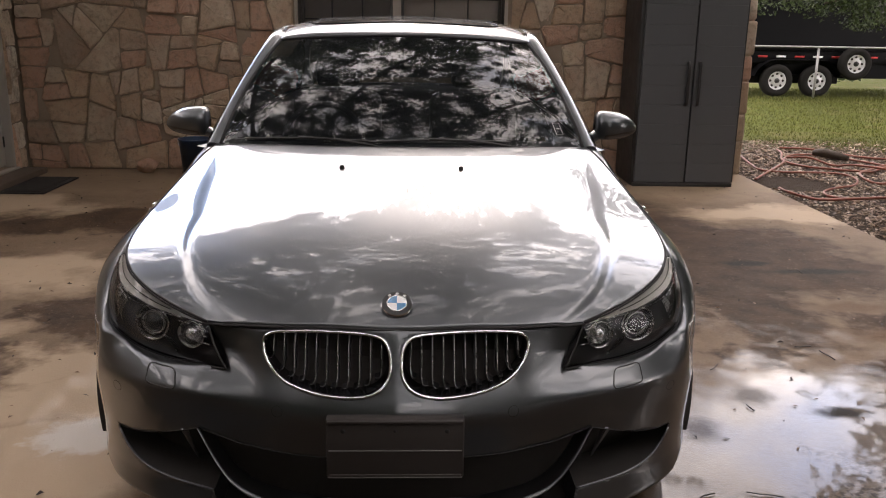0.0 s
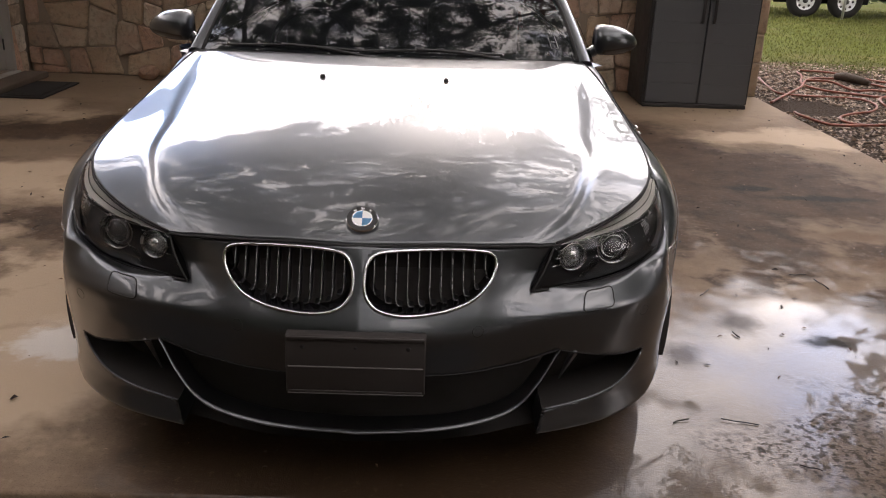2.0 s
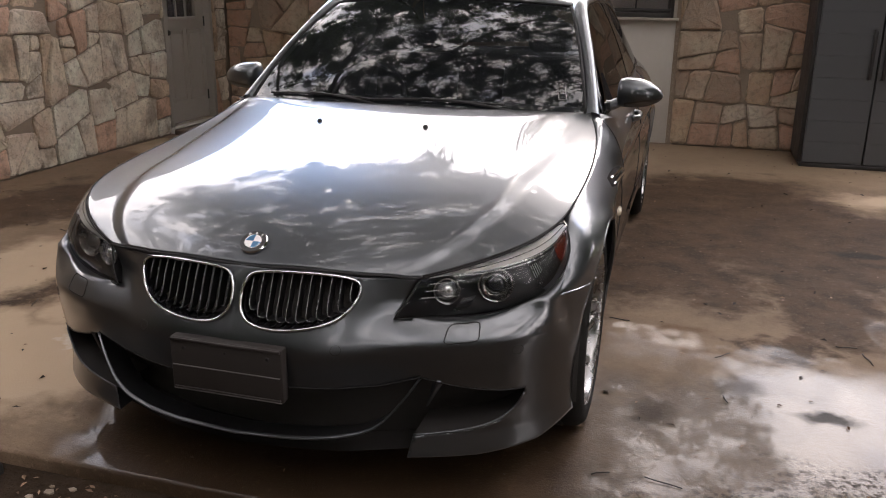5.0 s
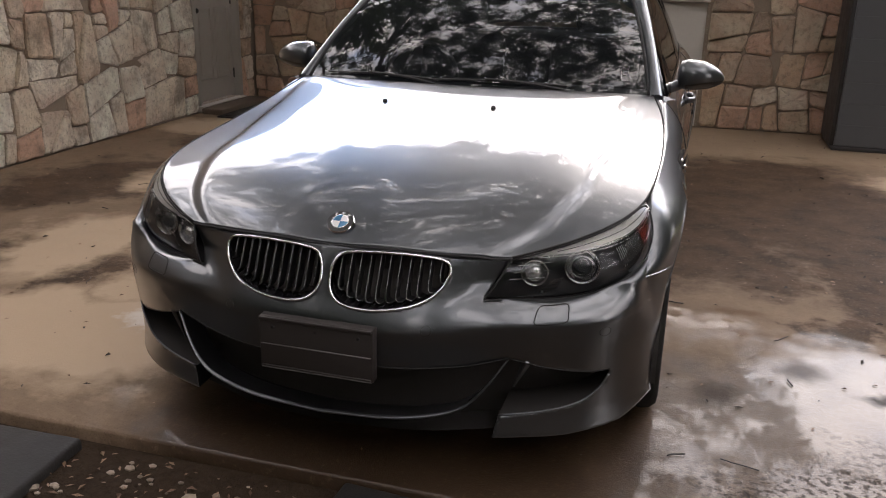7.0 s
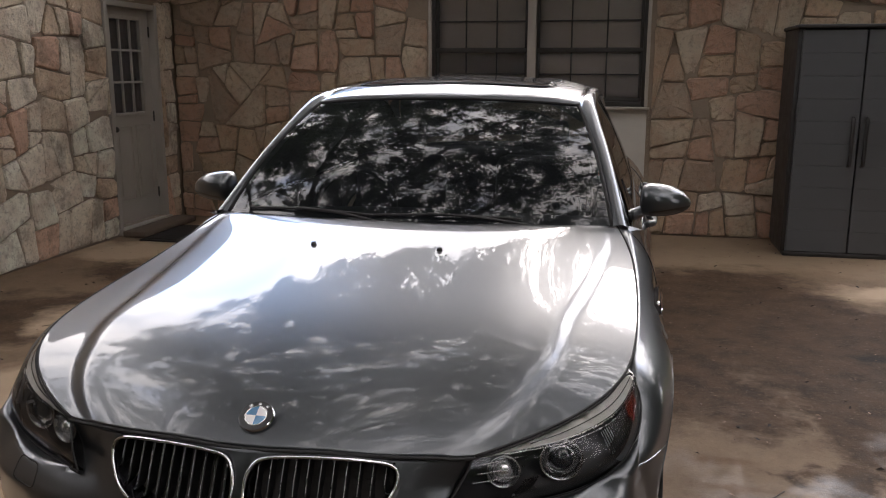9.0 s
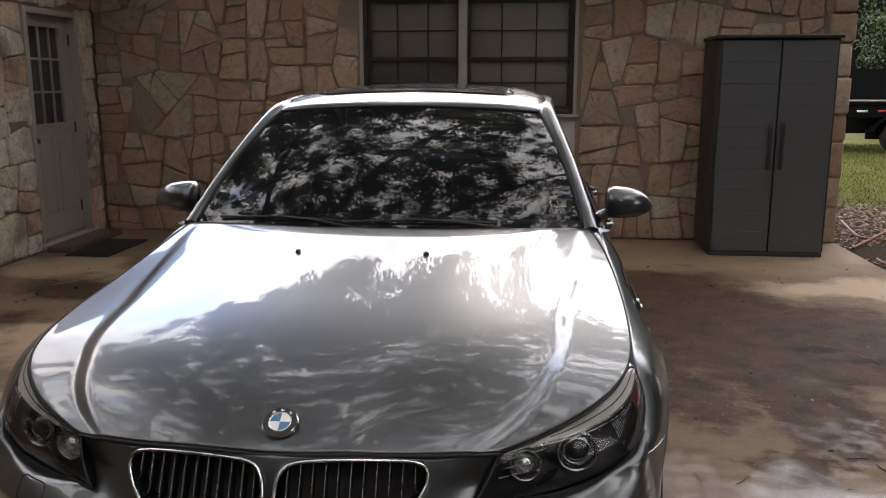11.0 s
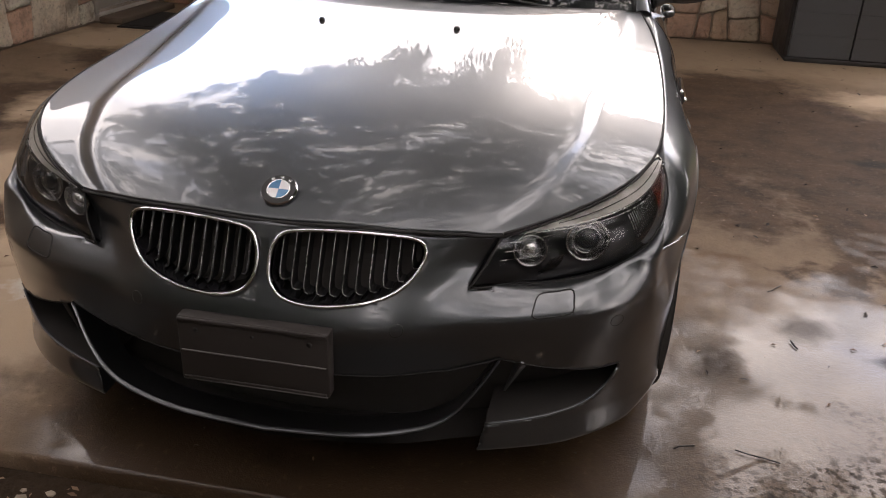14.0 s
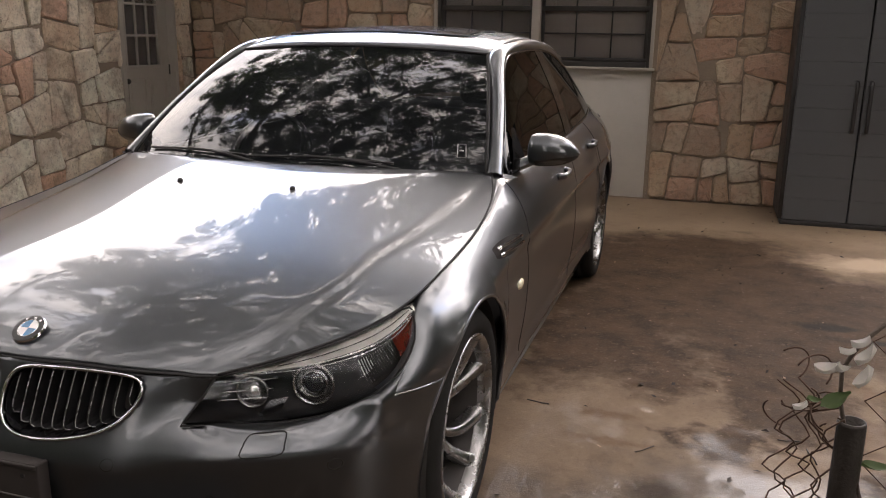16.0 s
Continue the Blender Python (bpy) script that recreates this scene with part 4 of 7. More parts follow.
def build_nose_details():
    # blade along the lower edge of the wide intake
    lip = spline([(0.505, 0.208, 0.425), (0.455, 0.172, 0.352), (0.402, 0.148, 0.296), (0.33, 0.128, 0.266), (0.20, 0.108, 0.245), (0.0, 0.098, 0.236)], 40)
    lip = np.vstack([lip, lip[-2::-1] * [-1, 1, 1]])
    rows = [lip + [0, 0.012, 0.006], lip + [0, 0.002, 0.0035], lip, lip + [0, 0.003, -0.003], lip + [0, 0.10, -0.012]]
    part("intake_blade", grid(rows), PAINT, bumper, "thin painted blade round the lower intake")
    # dark hollow behind the openings
    back = []
    for z in np.linspace(0.13, 0.445, 8):
        back.append([(x, front_y(x, z) + 0.09 + 0.10 * min(1, (0.46 - z) * 4), z) for x in np.linspace(-0.80, 0.80, 40)])
    part("intake_hollow", grid(back), CAVITY, bumper)
    pan = [[(x, front_y(x, 0.2) + d, z) for x in np.linspace(-0.8, 0.8, 30)] for d, z in ((0.06, 0.168), (0.25, 0.150), (0.60, 0.140))]
    part("underbody_pan", grid(pan), CAVITY, bumper)
    for sgn in (1, -1):
        ln = [p for p in MOUTH[:-2]]
        part("intake_liner", grid([[(sgn * x, front_y(x, z) + d, z) for x, z in ln] for d in (0.003, 0.05, 0.16)]), CAVITY, bumper)
    for sgn in (1, -1):
        duct = [(sgn * x, front_y(x, z) + 0.0, z) for x, z in spline([(0.478, 0.239), (0.60, 0.249), (0.685, 0.267), (0.735, 0.301), (0.760, 0.345)], 24)]
        part("duct_edge", tube(duct, 0.0035, 6), PAINT, bumper, "bright rolled edge of the brake duct")
        part("intake_edge", tube([(sgn * x, front_y(x, z) + 0.001, z) for x, z in MOUTH[:24]], 0.0024, 6), GAP, bumper, "dark upper edge of the intake")
        part("flap_end", grid([[(sgn * 0.478, front_y(0.478, 0.238), 0.238), (sgn * 0.464, front_y(0.464, 0.172), 0.172)], [(sgn * 0.482, front_y(0.478, 0.238) + 0.12, 0.236), (sgn * 0.470, front_y(0.464, 0.172) + 0.14, 0.172)]]), PAINT, bumper)
        # lamp washer cover
        wc = ring([(0.572, 0.568), (0.607, 0.571), (0.640, 0.571), (0.646, 0.550), (0.644, 0.533), (0.605, 0.529), (0.566, 0.530), (0.564, 0.548)], 32)
        part("washer_cover", tube([(sgn * x, front_y(x, z - 0.004) - 0.0005, z - 0.004) for x, z in wc], 0.0017, 5, closed=True), GAP, bumper, "thin dark seam of the lamp washer cover")
        for x, z in ((0.291, 0.506), (0.743, 0.489)):
            rim = [(x + 0.0135 * math.cos(a), z + 0.0135 * math.sin(a)) for a in np.linspace(0, 2 * math.pi, 24)[:-1]]
            part("parking_sensor", tube([(sgn * a, front_y(a, b) + 0.0003, b) for a, b in rim], 0.0009, 4, closed=True), GAP, bumper, "round flush parking sensor")
    # number plate carrier, blank
    y0 = 0.100
    pl = part("plate_holder", box((-0.166, y0 - 0.022, 0.361), (0.166, y0 + 0.012, 0.515), 0.004), PLATE, bumper, "blank grey number plate holder")
    part("holder_rib", box((-0.163, y0 - 0.027, 0.505), (0.163, y0 - 0.021, 0.514), 0.002), PLATE, pl)
    part("holder_rib", box((-0.160, y0 - 0.0250, 0.433), (0.160, y0 - 0.0215, 0.436), 0.001), PLATE_EDGE, pl, "bright fold line")
    part("holder_rib", box((-0.162, y0 - 0.0250, 0.362), (0.162, y0 - 0.0215, 0.3645), 0.001), PLATE_EDGE, pl, "bright lower edge")
    part("holder_rib", box((-0.160, y0 - 0.0255, 0.365), (0.160, y0 - 0.0215, 0.372), 0.002), PLATE, pl)
    for x in (-0.125, 0.0, 0.125):
        part("screw_hole", lathe([(0.0, -0.0228), (0.004 if x == 0 else 0.006, -0.0228), (0.006, -0.02)], (x, y0, 0.486), "y", 12), GAP, pl)


build_nose_details()


def build_grille(sgn):
    out = np.array(KIDNEY)
    c = out.mean(0)
    frame_pts = [(sgn * x, front_y(x, z) - 0.005, z) for x, z in out]
    g = part("grille", tube(frame_pts, 0.0044, 10, closed=True), CHROME, car, "chrome-framed kidney grille with upright slats")
    inner = c + (out - c) * 0.95
    part("grille_liner", grid([[(sgn * x, front_y(x, z) - 0.002, z) for x, z in inner], [(sgn * x, front_y(x, z) + 0.05, z) for x, z in inner]], closed=True), GLOSSBLACK, g)
    bk = bmesh.new()
    vs = [bk.verts.new((sgn * x, front_y(x, z) + 0.048, z)) for x, z in inner]
    bk.faces.new(vs)
    part("grille_back", bk, CAVITY, g, smooth=False)
    xs = np.linspace(0.036, 0.306, 11)
    for x in xs:
        # span of the opening at this slat
        zs = []
        for i in range(len(inner)):
            a, b = inner[i], inner[i - 1]
            if (a[0] - x) * (b[0] - x) < 0:
                zs.append(a[1] + (b[1] - a[1]) * (x - a[0]) / (b[0] - a[0]))
        if len(zs) < 2:
            continue
        lo, hi = min(zs) + 0.008, max(zs) - 0.004
        bend = spline([(x, hi, 0.004), (x, (lo + hi) / 2, 0.0), (x, lo + 0.02, 0.0), (x + 0.004, lo + 0.004, 0.004), (x + 0.016, lo, 0.014)], 14)
        edge = [(sgn * a, front_y(a, z) + 0.004 + d, z) for a, z, d in bend]
        fin = [[(p[0], p[1] + 0.001, p[2]) for p in edge], [(p[0], p[1] + 0.036, p[2]) for p in edge]]
        s = part("slat", sheet(grid(fin), 0.003), SLAT, g, smooth=False)
        part("slat_edge", tube(edge, 0.0011, 5), ALLOY, g, "bright front edge of the slat")


build_grille(1)
build_grille(-1)

# hood
HC_FIT = np.polyfit(*zip((0.205, 0.698), (0.27, 0.737), (0.40, 0.785), (0.60, 0.836), (0.85, 0.882), (1.20, 0.938), (1.45, 0.974)), 4)
HC = lambda y: np.polyval(HC_FIT, y)
NE = 1200
EDGE = spline([(0.484, 0.292, 0.688), (0.565, 0.342, 0.704), (0.66, 0.420, 0.727), (0.747, 0.527, 0.752), (0.798, 0.646, 0.776), (0.818, 0.85, 0.805), (0.822, 1.15, 0.836), (0.809, 1.42, 0.879), (0.786, 1.56, 0.918), (0.752, 1.655, 0.951)], NE)
EDGE = evened(EDGE, 55)


def hood_point(u, v):
    """u from -1 to 1 across, v from 0 at the lip to 1 at the glass."""
    e = EDGE[0] if v <= 0 else np.array([np.interp(v * (NE - 1), np.arange(NE), EDGE[:, k]) for k in range(3)])
    a = abs(u)
    yc = 0.207 + (1.45 - 0.207) * (v ** 1.08)
    x = e[0] * a
    y = yc + (e[1] - yc) * a ** 2.1
    zc = float(HC(yc))
    bulge = 0.018 * math.exp(-((x - 0.17) / 0.10) ** 2) * math.exp(-v * 9)   # swell over the grilles
    z = zc + (e[2] - zc) * a ** 2.8 + bulge * 0.25
    # crease from the grille's outer corner to the pillar's foot
    uc = np.interp(v, [0, 0.25, 0.5, 0.8, 1.0], [0.88, 0.78, 0.78, 0.87, 0.96])
    d = (a - uc) * e[0]
    drop = 0.5 * (1 + math.tanh(d / 0.013))
    fade = max(0.0, (1 - a) / (1 - uc)) if a > uc else 1.0
    ridge = 0.0022 * math.exp(-(d / 0.06) ** 2)
    amp = 0.0150 * float(np.interp(v, [0, 0.10, 0.5, 0.8, 1.0], [0.2, 1.0, 0.95, 0.70, 0.20]))
    z += -amp * drop * min(1, fade) ** 0.8 + ridge * min(1, v * 8) * (1 - 0.8 * v)
    return (math.copysign(x, u) if u else 0.0, y, z)


us = np.concatenate([np.linspace(0, 0.66, 33)[:-1], np.linspace(0.66, 1, 34)])
us = np.concatenate([-us[::-1], us[1:]])
vs_ = np.linspace(0, 1, 80) ** 1.15
hood_rows = [[tuple(p) for p in r] for r in eased([[hood_point(u, v) for u in us] for v in vs_], 4)]
# rolled edges
first = [[(p[0], p[1] + 0.010, p[2] - 0.018) for p in hood_rows[0]], [(p[0], p[1] + 0.002, p[2] - 0.007) for p in hood_rows[0]]]
last = [[(p[0], p[1] + 0.010, p[2] - 0.006) for p in hood_rows[-1]], [(p[0], p[1] + 0.012, p[2] - 0.03) for p in hood_rows[-1]]]
hood = part("hood", grid(first + hood_rows + last), PAINT, car)
lip_line = [hood_point(u, 0) for u in np.linspace(-1, 1, 60)]
part("hood_seam", tube([(p[0], p[1] - 0.003, p[2] - 0.006) for p in lip_line], 0.0042, 6), GAP, hood, "dark gap along the bonnet lip")
for sgn in (1, -1):
    side = [hood_point(sgn, v) for v in np.linspace(0, 1, 70)]
    part("hood_seam", tube([(p[0] + sgn * 0.002, p[1] - 0.001, p[2] - 0.001) for p in side], 0.0033, 6), GAP, hood, "dark gap along the bonnet edge")
    nz = hood_point(sgn * 0.262, 0.79)
    part("washer_nozzle", lathe([(0.0, 0.009), (0.006, 0.009), (0.009, 0.004), (0.010, -0.004)], (sgn * 0.210, nz[1] + 0.012, nz[2] + 0.003), "z", 14), BLACK, hood, "black washer jet")


def build_roundel():
    """Plain round badge: dark ring, blue and white quarters."""
    c = Vector((0.0, 0.268, 0.7405))
    n = Vector((0, -0.53, 0.85)).normalized()
    e1 = Vector((1, 0, 0))
    e2 = n.cross(e1) * -1
    e2 = e2 if e2.z > 0 else -e2

    def disc(r0, r1, h0, h1, a0=0, a1=360, seg=48):
        bm = bmesh.new()
        rows = []
        for r, h in ((r0, h0), ((r0 + r1) / 2, (h0 + h1) / 2 + 0.0006), (r1, h1)):
            rows.append([c + e1 * (r * math.cos(radians(a))) + e2 * (r * math.sin(radians(a))) + n * h for a in np.linspace(a0, a1, seg)])
        return grid(rows, bm)

    b = part("badge", disc(0.0405, 0.0375, 0.001, 0.0062), CHROME, hood, "round enamel badge with blue and white quarters")
    part("badge_rim", disc(0.0380, 0.025, 0.0060, 0.0064), BLACK, hood)
    part("badge_ring", disc(0.0255, 0.0236, 0.0072, 0.0070), CHROME, hood)
    for k in range(4):
        part("badge_quarter", disc(0.024, 0.0005, 0.0066, 0.0068, 90 * k, 90 * k + 90, 14), BLUE if k % 2 else WHITE, hood)
    for k in (-38, 0, 38):
        a0 = 90 + k
        part("badge_mark", disc(0.0340, 0.0282, 0.0070, 0.0070, a0 - 7, a0 + 7, 4), SATIN, hood)


build_roundel()


# headlamps
def build_lamp(sgn):
    top = spline([(0.482, 0.290, 0.680), (0.565, 0.338, 0.698), (0.66, 0.415, 0.721), (0.747, 0.522, 0.747), (0.797, 0.640, 0.769), (0.812, 0.660, 0.758)], 40)
    bot = spline(LAMP_BOTTOM, 40)
    rows = []
    for f in np.linspace(0, 1, 22):
        p = top + (bot - top) * f
        push = 0.030 * math.sin(math.pi * f)
        k = np.sin(np.pi * np.linspace(0.08, 0.92, 40))[:, None]
        p = p + np.array([0.45, -0.85, 0.0]) * push * k
        rows.append(p)
    S = np.array(rows)
    flip = np.array([sgn, 1, 1])
    lamp = part("headlight", grid(S * flip), CLEAR, car, "headlamp under a clear cover", shadow=False, facing=(sgn * 0.4, -1, 0.3))
    part("lamp_seam", tube(np.vstack([S[0], S[:, -1], S[-1][::-1], S[::-1, 0]])[::2] * flip, 0.0028, 5, closed=True), GAP, lamp)
    # silver brow inside the upper edge
    nb = 40
    w = np.interp(np.linspace(0, 1, nb), [0, 0.06, 0.35, 0.75, 0.93, 1], [0.0, 0.06, 0.20, 0.34, 0.44, 0.44])
    rows = []
    for f in (0.03, 0.28, 0.52, 0.64):
        rr = []
        for j in range(nb):
            q = 0.02 + w[j] * f
            base = np.array([np.interp(q * 21, np.arange(22), S[:, j, k]) for k in range(3)])
            rr.append(base + np.array([0, 0.006 + 0.040 * (1 - f / 0.64), 0]))
        rows.append(rr)
    part("lamp_brow", grid(np.array(rows) * flip), BROW, lamp, "bright silver brow strip")
    inside = lambda f, j, d: np.array([np.interp(f * 21, np.arange(22), [np.interp(j, np.arange(nb), S[i, :, k]) for i in range(22)]) for k in range(3)]) + d
    part("brow_groove", tube(np.array([inside(0.02 + w[j] * 0.34, j, [0, 0.009, 0]) for j in range(10, 38)]) * flip, 0.0012, 5), GAP, lamp, "fine dark groove along the brow")
    for f0, r0 in ((0.74, 0.0022), (0.92, 0.0014)):
        line = [inside(0.02 + w[j] * f0, j, [0, 0.012, 0]) for j in range(6, 38)]
        part("brow_line", tube(np.array(line) * flip, r0, 6), SATIN, lamp)
    for f0 in (0.26, 0.42, 0.58):
        line = [inside(f0 + 0.10 * (j - 2) / 9, j, [0, 0.022 + 0.004 * j, 0]) for j in np.linspace(2, 9, 8)]
        part("bezel_rib", tube(np.array(line) * flip, 0.0016, 6), SATIN, lamp)
    # pale slanting panel under the high beam
    pane = [[inside(f, 9.8 + 2.3 * u - 3.0 * (f - 0.5), [0, 0.026 + 0.010 * u, 0]) for u in np.linspace(0, 1, 5)] for f in np.linspace(0.62, 0.93, 5)]
    part("bezel_panel", grid(np.array(pane) * flip), SATIN, lamp, "pale slanting inner panel")
    # dark bowl behind
    bowl = []
    for i, f in enumerate(np.linspace(0, 1, 22)):
        d = 0.012 + 0.085 * math.sin(math.pi * min(1, max(0, f * 0.96 + 0.02)))
        bowl.append(S[i] + np.array([-0.25, 0.95, 0]) * d)
    part("lamp_housing", grid(np.array(bowl) * flip), HOUSING, lamp)
    for (cx, cy, cz), r, nm in (((0.658, 0.418, 0.640), 0.047, "projector"), ((0.538, 0.350, 0.632), 0.036, "high_beam")):
        ax = Vector((0.22, -0.96, 0.02)).normalized()
        rot = Vector((0, 0, 1)).rotation_difference(ax).to_matrix().to_4x4()

        def turned(profile, mat, name, label=""):
            bm = lathe(profile, (0, 0, 0), "z", 40)
            bmesh.ops.transform(bm, matrix=Matrix.Diagonal((sgn, 1, 1, 1)) @ Matrix.Translation((cx, cy, cz)) @ rot, verts=bm.verts)
            return part(name, bm, mat, lamp, label)
        turned([(r * 1.05, 0.004), (r * 1.06, 0.012), (r * 0.98, 0.014), (r * 0.93, 0.008), (r * 0.88, -0.006)], SATIN, "lamp_ring", "bright ring round the lamp")
        turned([(r * 0.88, -0.004), (r * 0.78, -0.014), (r * 0.70, -0.02)], REFLECTOR, "lamp_bezel")
        turned([(r * 0.72, 0.0), (r * 0.70, 0.004), (r * 0.62, 0.006)], SATIN, "lamp_ring")
        prof = [(r * 0.66 * math.cos(a), -0.008 + 0.024 * math.sin(a)) for a in np.linspace(0, math.pi / 2 - 0.02, 8)]
        turned(prof, BULBLENS if nm == "projector" else REFLECTOR, "lamp_lens")
    # amber reflector and clear ribbed corner at the outer end
    am = []
    for f in np.linspace(0.36, 0.86, 6):
        am.append([np.array([np.interp(f * 21, np.arange(22), S[:, j, k]) for k in range(3)]) + [-0.008, 0.014, 0] for j in range(31, 39)])
    part("amber_reflector", grid(np.array(am) * flip), AMBER, lamp, "amber corner reflector")
    for j in np.linspace(23.6, 30.4, 16):
        rib = [inside(f, j + (f - 0.5) * 1.5, [-0.010, 0.030, 0]) for f in np.linspace(0.40, 0.86, 7)]
        part("reflector_rib", tube(np.array(rib) * flip, 0.0011, 5), SATIN, lamp)


build_lamp(1)
build_lamp(-1)

def z_side_bot(y):
    return float(np.interp(y, [0.44, 0.55, 1.3, 3.4, 4.2, 4.85], [0.612, 0.22, 0.20, 0.20, 0.24, 0.36]))


def side_panel(name, y0, y1, sgn, label="", bottom=None):
    """A panel of the body side between y0 and y1, its lower edge running over the wheel arches."""
    marks = [y0, y1] + [wy + s * ARCH + d for wy in WHEEL_Y for s in (-1, 1) for d in (-0.0002, 0.0002)]
    ys = sorted({round(float(y), 5) for y in [*np.linspace(y0, y1, max(4, int((y1 - y0) / 0.012))), *marks] if y0 <= y <= y1})
    nz = 46
    rows = []
    for y in ys:
        zt = float(ZTOP(y))
        zb = z_side_bot(y) if bottom is None else bottom(y)
        for wy in WHEEL_Y:
            if abs(y - wy) < ARCH:
                zb = max(zb, WHEEL_Z + math.sqrt(ARCH ** 2 - (y - wy) ** 2))
        zb = min(zb, zt - 0.006)
        row = [(side_x(y, zt + (zb - zt) * k / nz), y, zt + (zb - zt) * k / nz) for k in range(nz + 1)]
        a, b = row[0], row[-1]
        row = [(a[0] - 0.012, y, a[2] - 0.002), (a[0] - 0.0012, y, a[2] - 0.0004)] + row + [(b[0] - 0.0012, y, b[2]), (b[0] - 0.014, y, b[2])]
        rows.append([(sgn * p[0], p[1], p[2]) for p in row])
    return part(name, grid(rows), PAINT, car, label)


def seam_y(y, sgn, z0, z1, parent):
    part("panel_seam", tube([(sgn * (side_x(y, z) + 0.0004), y, z) for z in np.linspace(z0, z1, 26)], 0.0019, 5), GAP, parent)


def build_side(sgn):
    # front fender: behind the lamp and above the bumper's seam
    seam = lambda y: float(np.interp(y, [0.44, 0.60, 0.70], [0.611, 0.598, 0.600]))
    fender = side_panel("fender", 0.448, 1.648, sgn, bottom=lambda y: seam(y) if y < 0.70 else z_side_bot(y))
    part("bumper_seam", tube([(sgn * (side_x(y, seam(y)) + 0.001), y, seam(y)) for y in np.linspace(0.475, 0.60, 16)], 0.0014, 5), SATIN, bumper, "thin bright seam above the bumper")
    fd = side_panel("front_door", 1.652, 2.728, sgn)
    rd = side_panel("rear_door", 2.732, 3.50, sgn)
    rq = side_panel("rear_quarter", 3.504, 4.85, sgn)
    seam_y(1.650, sgn, 0.30, 0.925, fd)
    seam_y(2.730, sgn, 0.30, 0.945, rd)
    seam_y(3.502, sgn, 0.60, 0.965, rq)
    # arch lips and liners
    for wy in WHEEL_Y:
        a = np.linspace(-0.38 if wy > 2 else -0.30, math.pi + 0.30, 40)
        pts = [(sgn * (side_x(wy + ARCH * math.cos(t), WHEEL_Z + ARCH * math.sin(t)) - 0.004), wy + ARCH * math.cos(t), WHEEL_Z + ARCH * math.sin(t)) for t in a]
        part("arch_lip", tube(pts, 0.006, 6), PAINT, fender if wy < 2 else rq)
        liner = [[(sgn * xx, wy + (ARCH - 0.004) * math.cos(t), WHEEL_Z + (ARCH - 0.004) * math.sin(t)) for t in a] for xx in (0.885, 0.50)]
        part("arch_liner", grid(liner), CAVITY, fender if wy < 2 else rq)
    # fender vent with chrome bars, and the side marker
    v0, v1 = 1.20, 1.53
    hole = []
    for f in np.linspace(0, 1, 10):
        y = v0 + (v1 - v0) * f
        zc = 0.778 - 0.018 * f
        h = 0.026 * math.sin(math.pi * (0.12 + 0.80 * f)) ** 0.6
        hole.append([(sgn * (side_x(y, zc + h * k) + 0.0012), y, zc + h * k) for k in (-1, -0.4, 0.4, 1)])
    part("fender_vent", grid(hole), CAVITY, fender, "dark side vent with two chrome bars")
    for dz in (0.010, -0.010):
        bar = [(sgn * (side_x(y, 0.778 - 0.018 * f + dz) + 0.009), y, 0.778 - 0.018 * f + dz) for f, y in ((f, v0 + 0.03 + (v1 - v0 - 0.05) * f) for f in np.linspace(0, 1, 12))]
        part("vent_bar", tube(bar, 0.0062, 8), CHROME, fender)
    mk = []
    for a in np.linspace(0, 2 * math.pi, 20):
        y, z = 1.50 + 0.042 * math.cos(a), 0.602 + 0.017 * math.sin(a)
        mk.append((y, z))
    rows = [[(sgn * (side_x(1.50 + (y - 1.50) * k, 0.602 + (z - 0.602) * k) + h), 1.50 + (y - 1.50) * k, 0.602 + (z - 0.602) * k) for y, z in mk] for k, h in ((1.0, 0.0005), (0.85, 0.007), (0.45, 0.010), (0.05, 0.011))]
    part("side_marker", grid(rows), CREAM, fender, "small cream side marker lens")
    # door handles
    for y, zc, dr in ((2.42, 0.845, fd), (3.32, 0.872, rd)):
        h = spline([(sgn * (side_x(y - 0.09, zc) + 0.004), y - 0.09, zc), (sgn * (side_x(y - 0.06, zc) + 0.030), y - 0.06, zc), (sgn * (side_x(y, zc) + 0.036), y, zc + 0.003), (sgn * (side_x(y + 0.06, zc) + 0.030), y + 0.06, zc + 0.004), (sgn * (side_x(y + 0.09, zc) + 0.004), y + 0.09, zc + 0.004)], 22)
        part("door_handle", tube(h, 0.011, 8, flat=1.3), PAINT, dr)
        cup = [[(sgn * (side_x(y + a * 0.075, zc + b * 0.024) + 0.002), y + a * 0.075, zc + b * 0.024) for a in np.linspace(-1, 1, 9)] for b in (-1, -0.3, 0.3, 1)]
        part("handle_cup", grid(cup), BLACK, dr)


build_side(1)
build_side(-1)

# painted foot between bonnet, fender and pillar
for sgn in (1, -1):
    inner = [np.array(hood_point(1, v)) + [0.004, 0.001, -0.002] for v in np.linspace(0.80, 1.0, 24)]
    ys_ = np.linspace(inner[0][1], 1.675, 24)
    outer = [np.array((float(XTOP(y)) + 0.001, y, float(ZTOP(y)) - 0.001)) for y in ys_]
    back = [(inner[-1] * (1 - f) + outer[-1] * f) for f in np.linspace(0, 1, 4)]
    rows = [[inner[i] * (1 - f) + outer[i] * f + np.array([0, 0, 0.003 * math.sin(math.pi * f)]) for i in range(24)] for f in np.linspace(0, 1, 5)]
    rows = [r + [r[-1] + np.array([0.01 * k, 0.03, 0.002])] for k, r in enumerate(rows)]
    part("pillar_foot", grid(np.array(rows) * [sgn, 1, 1]), PAINT, car)

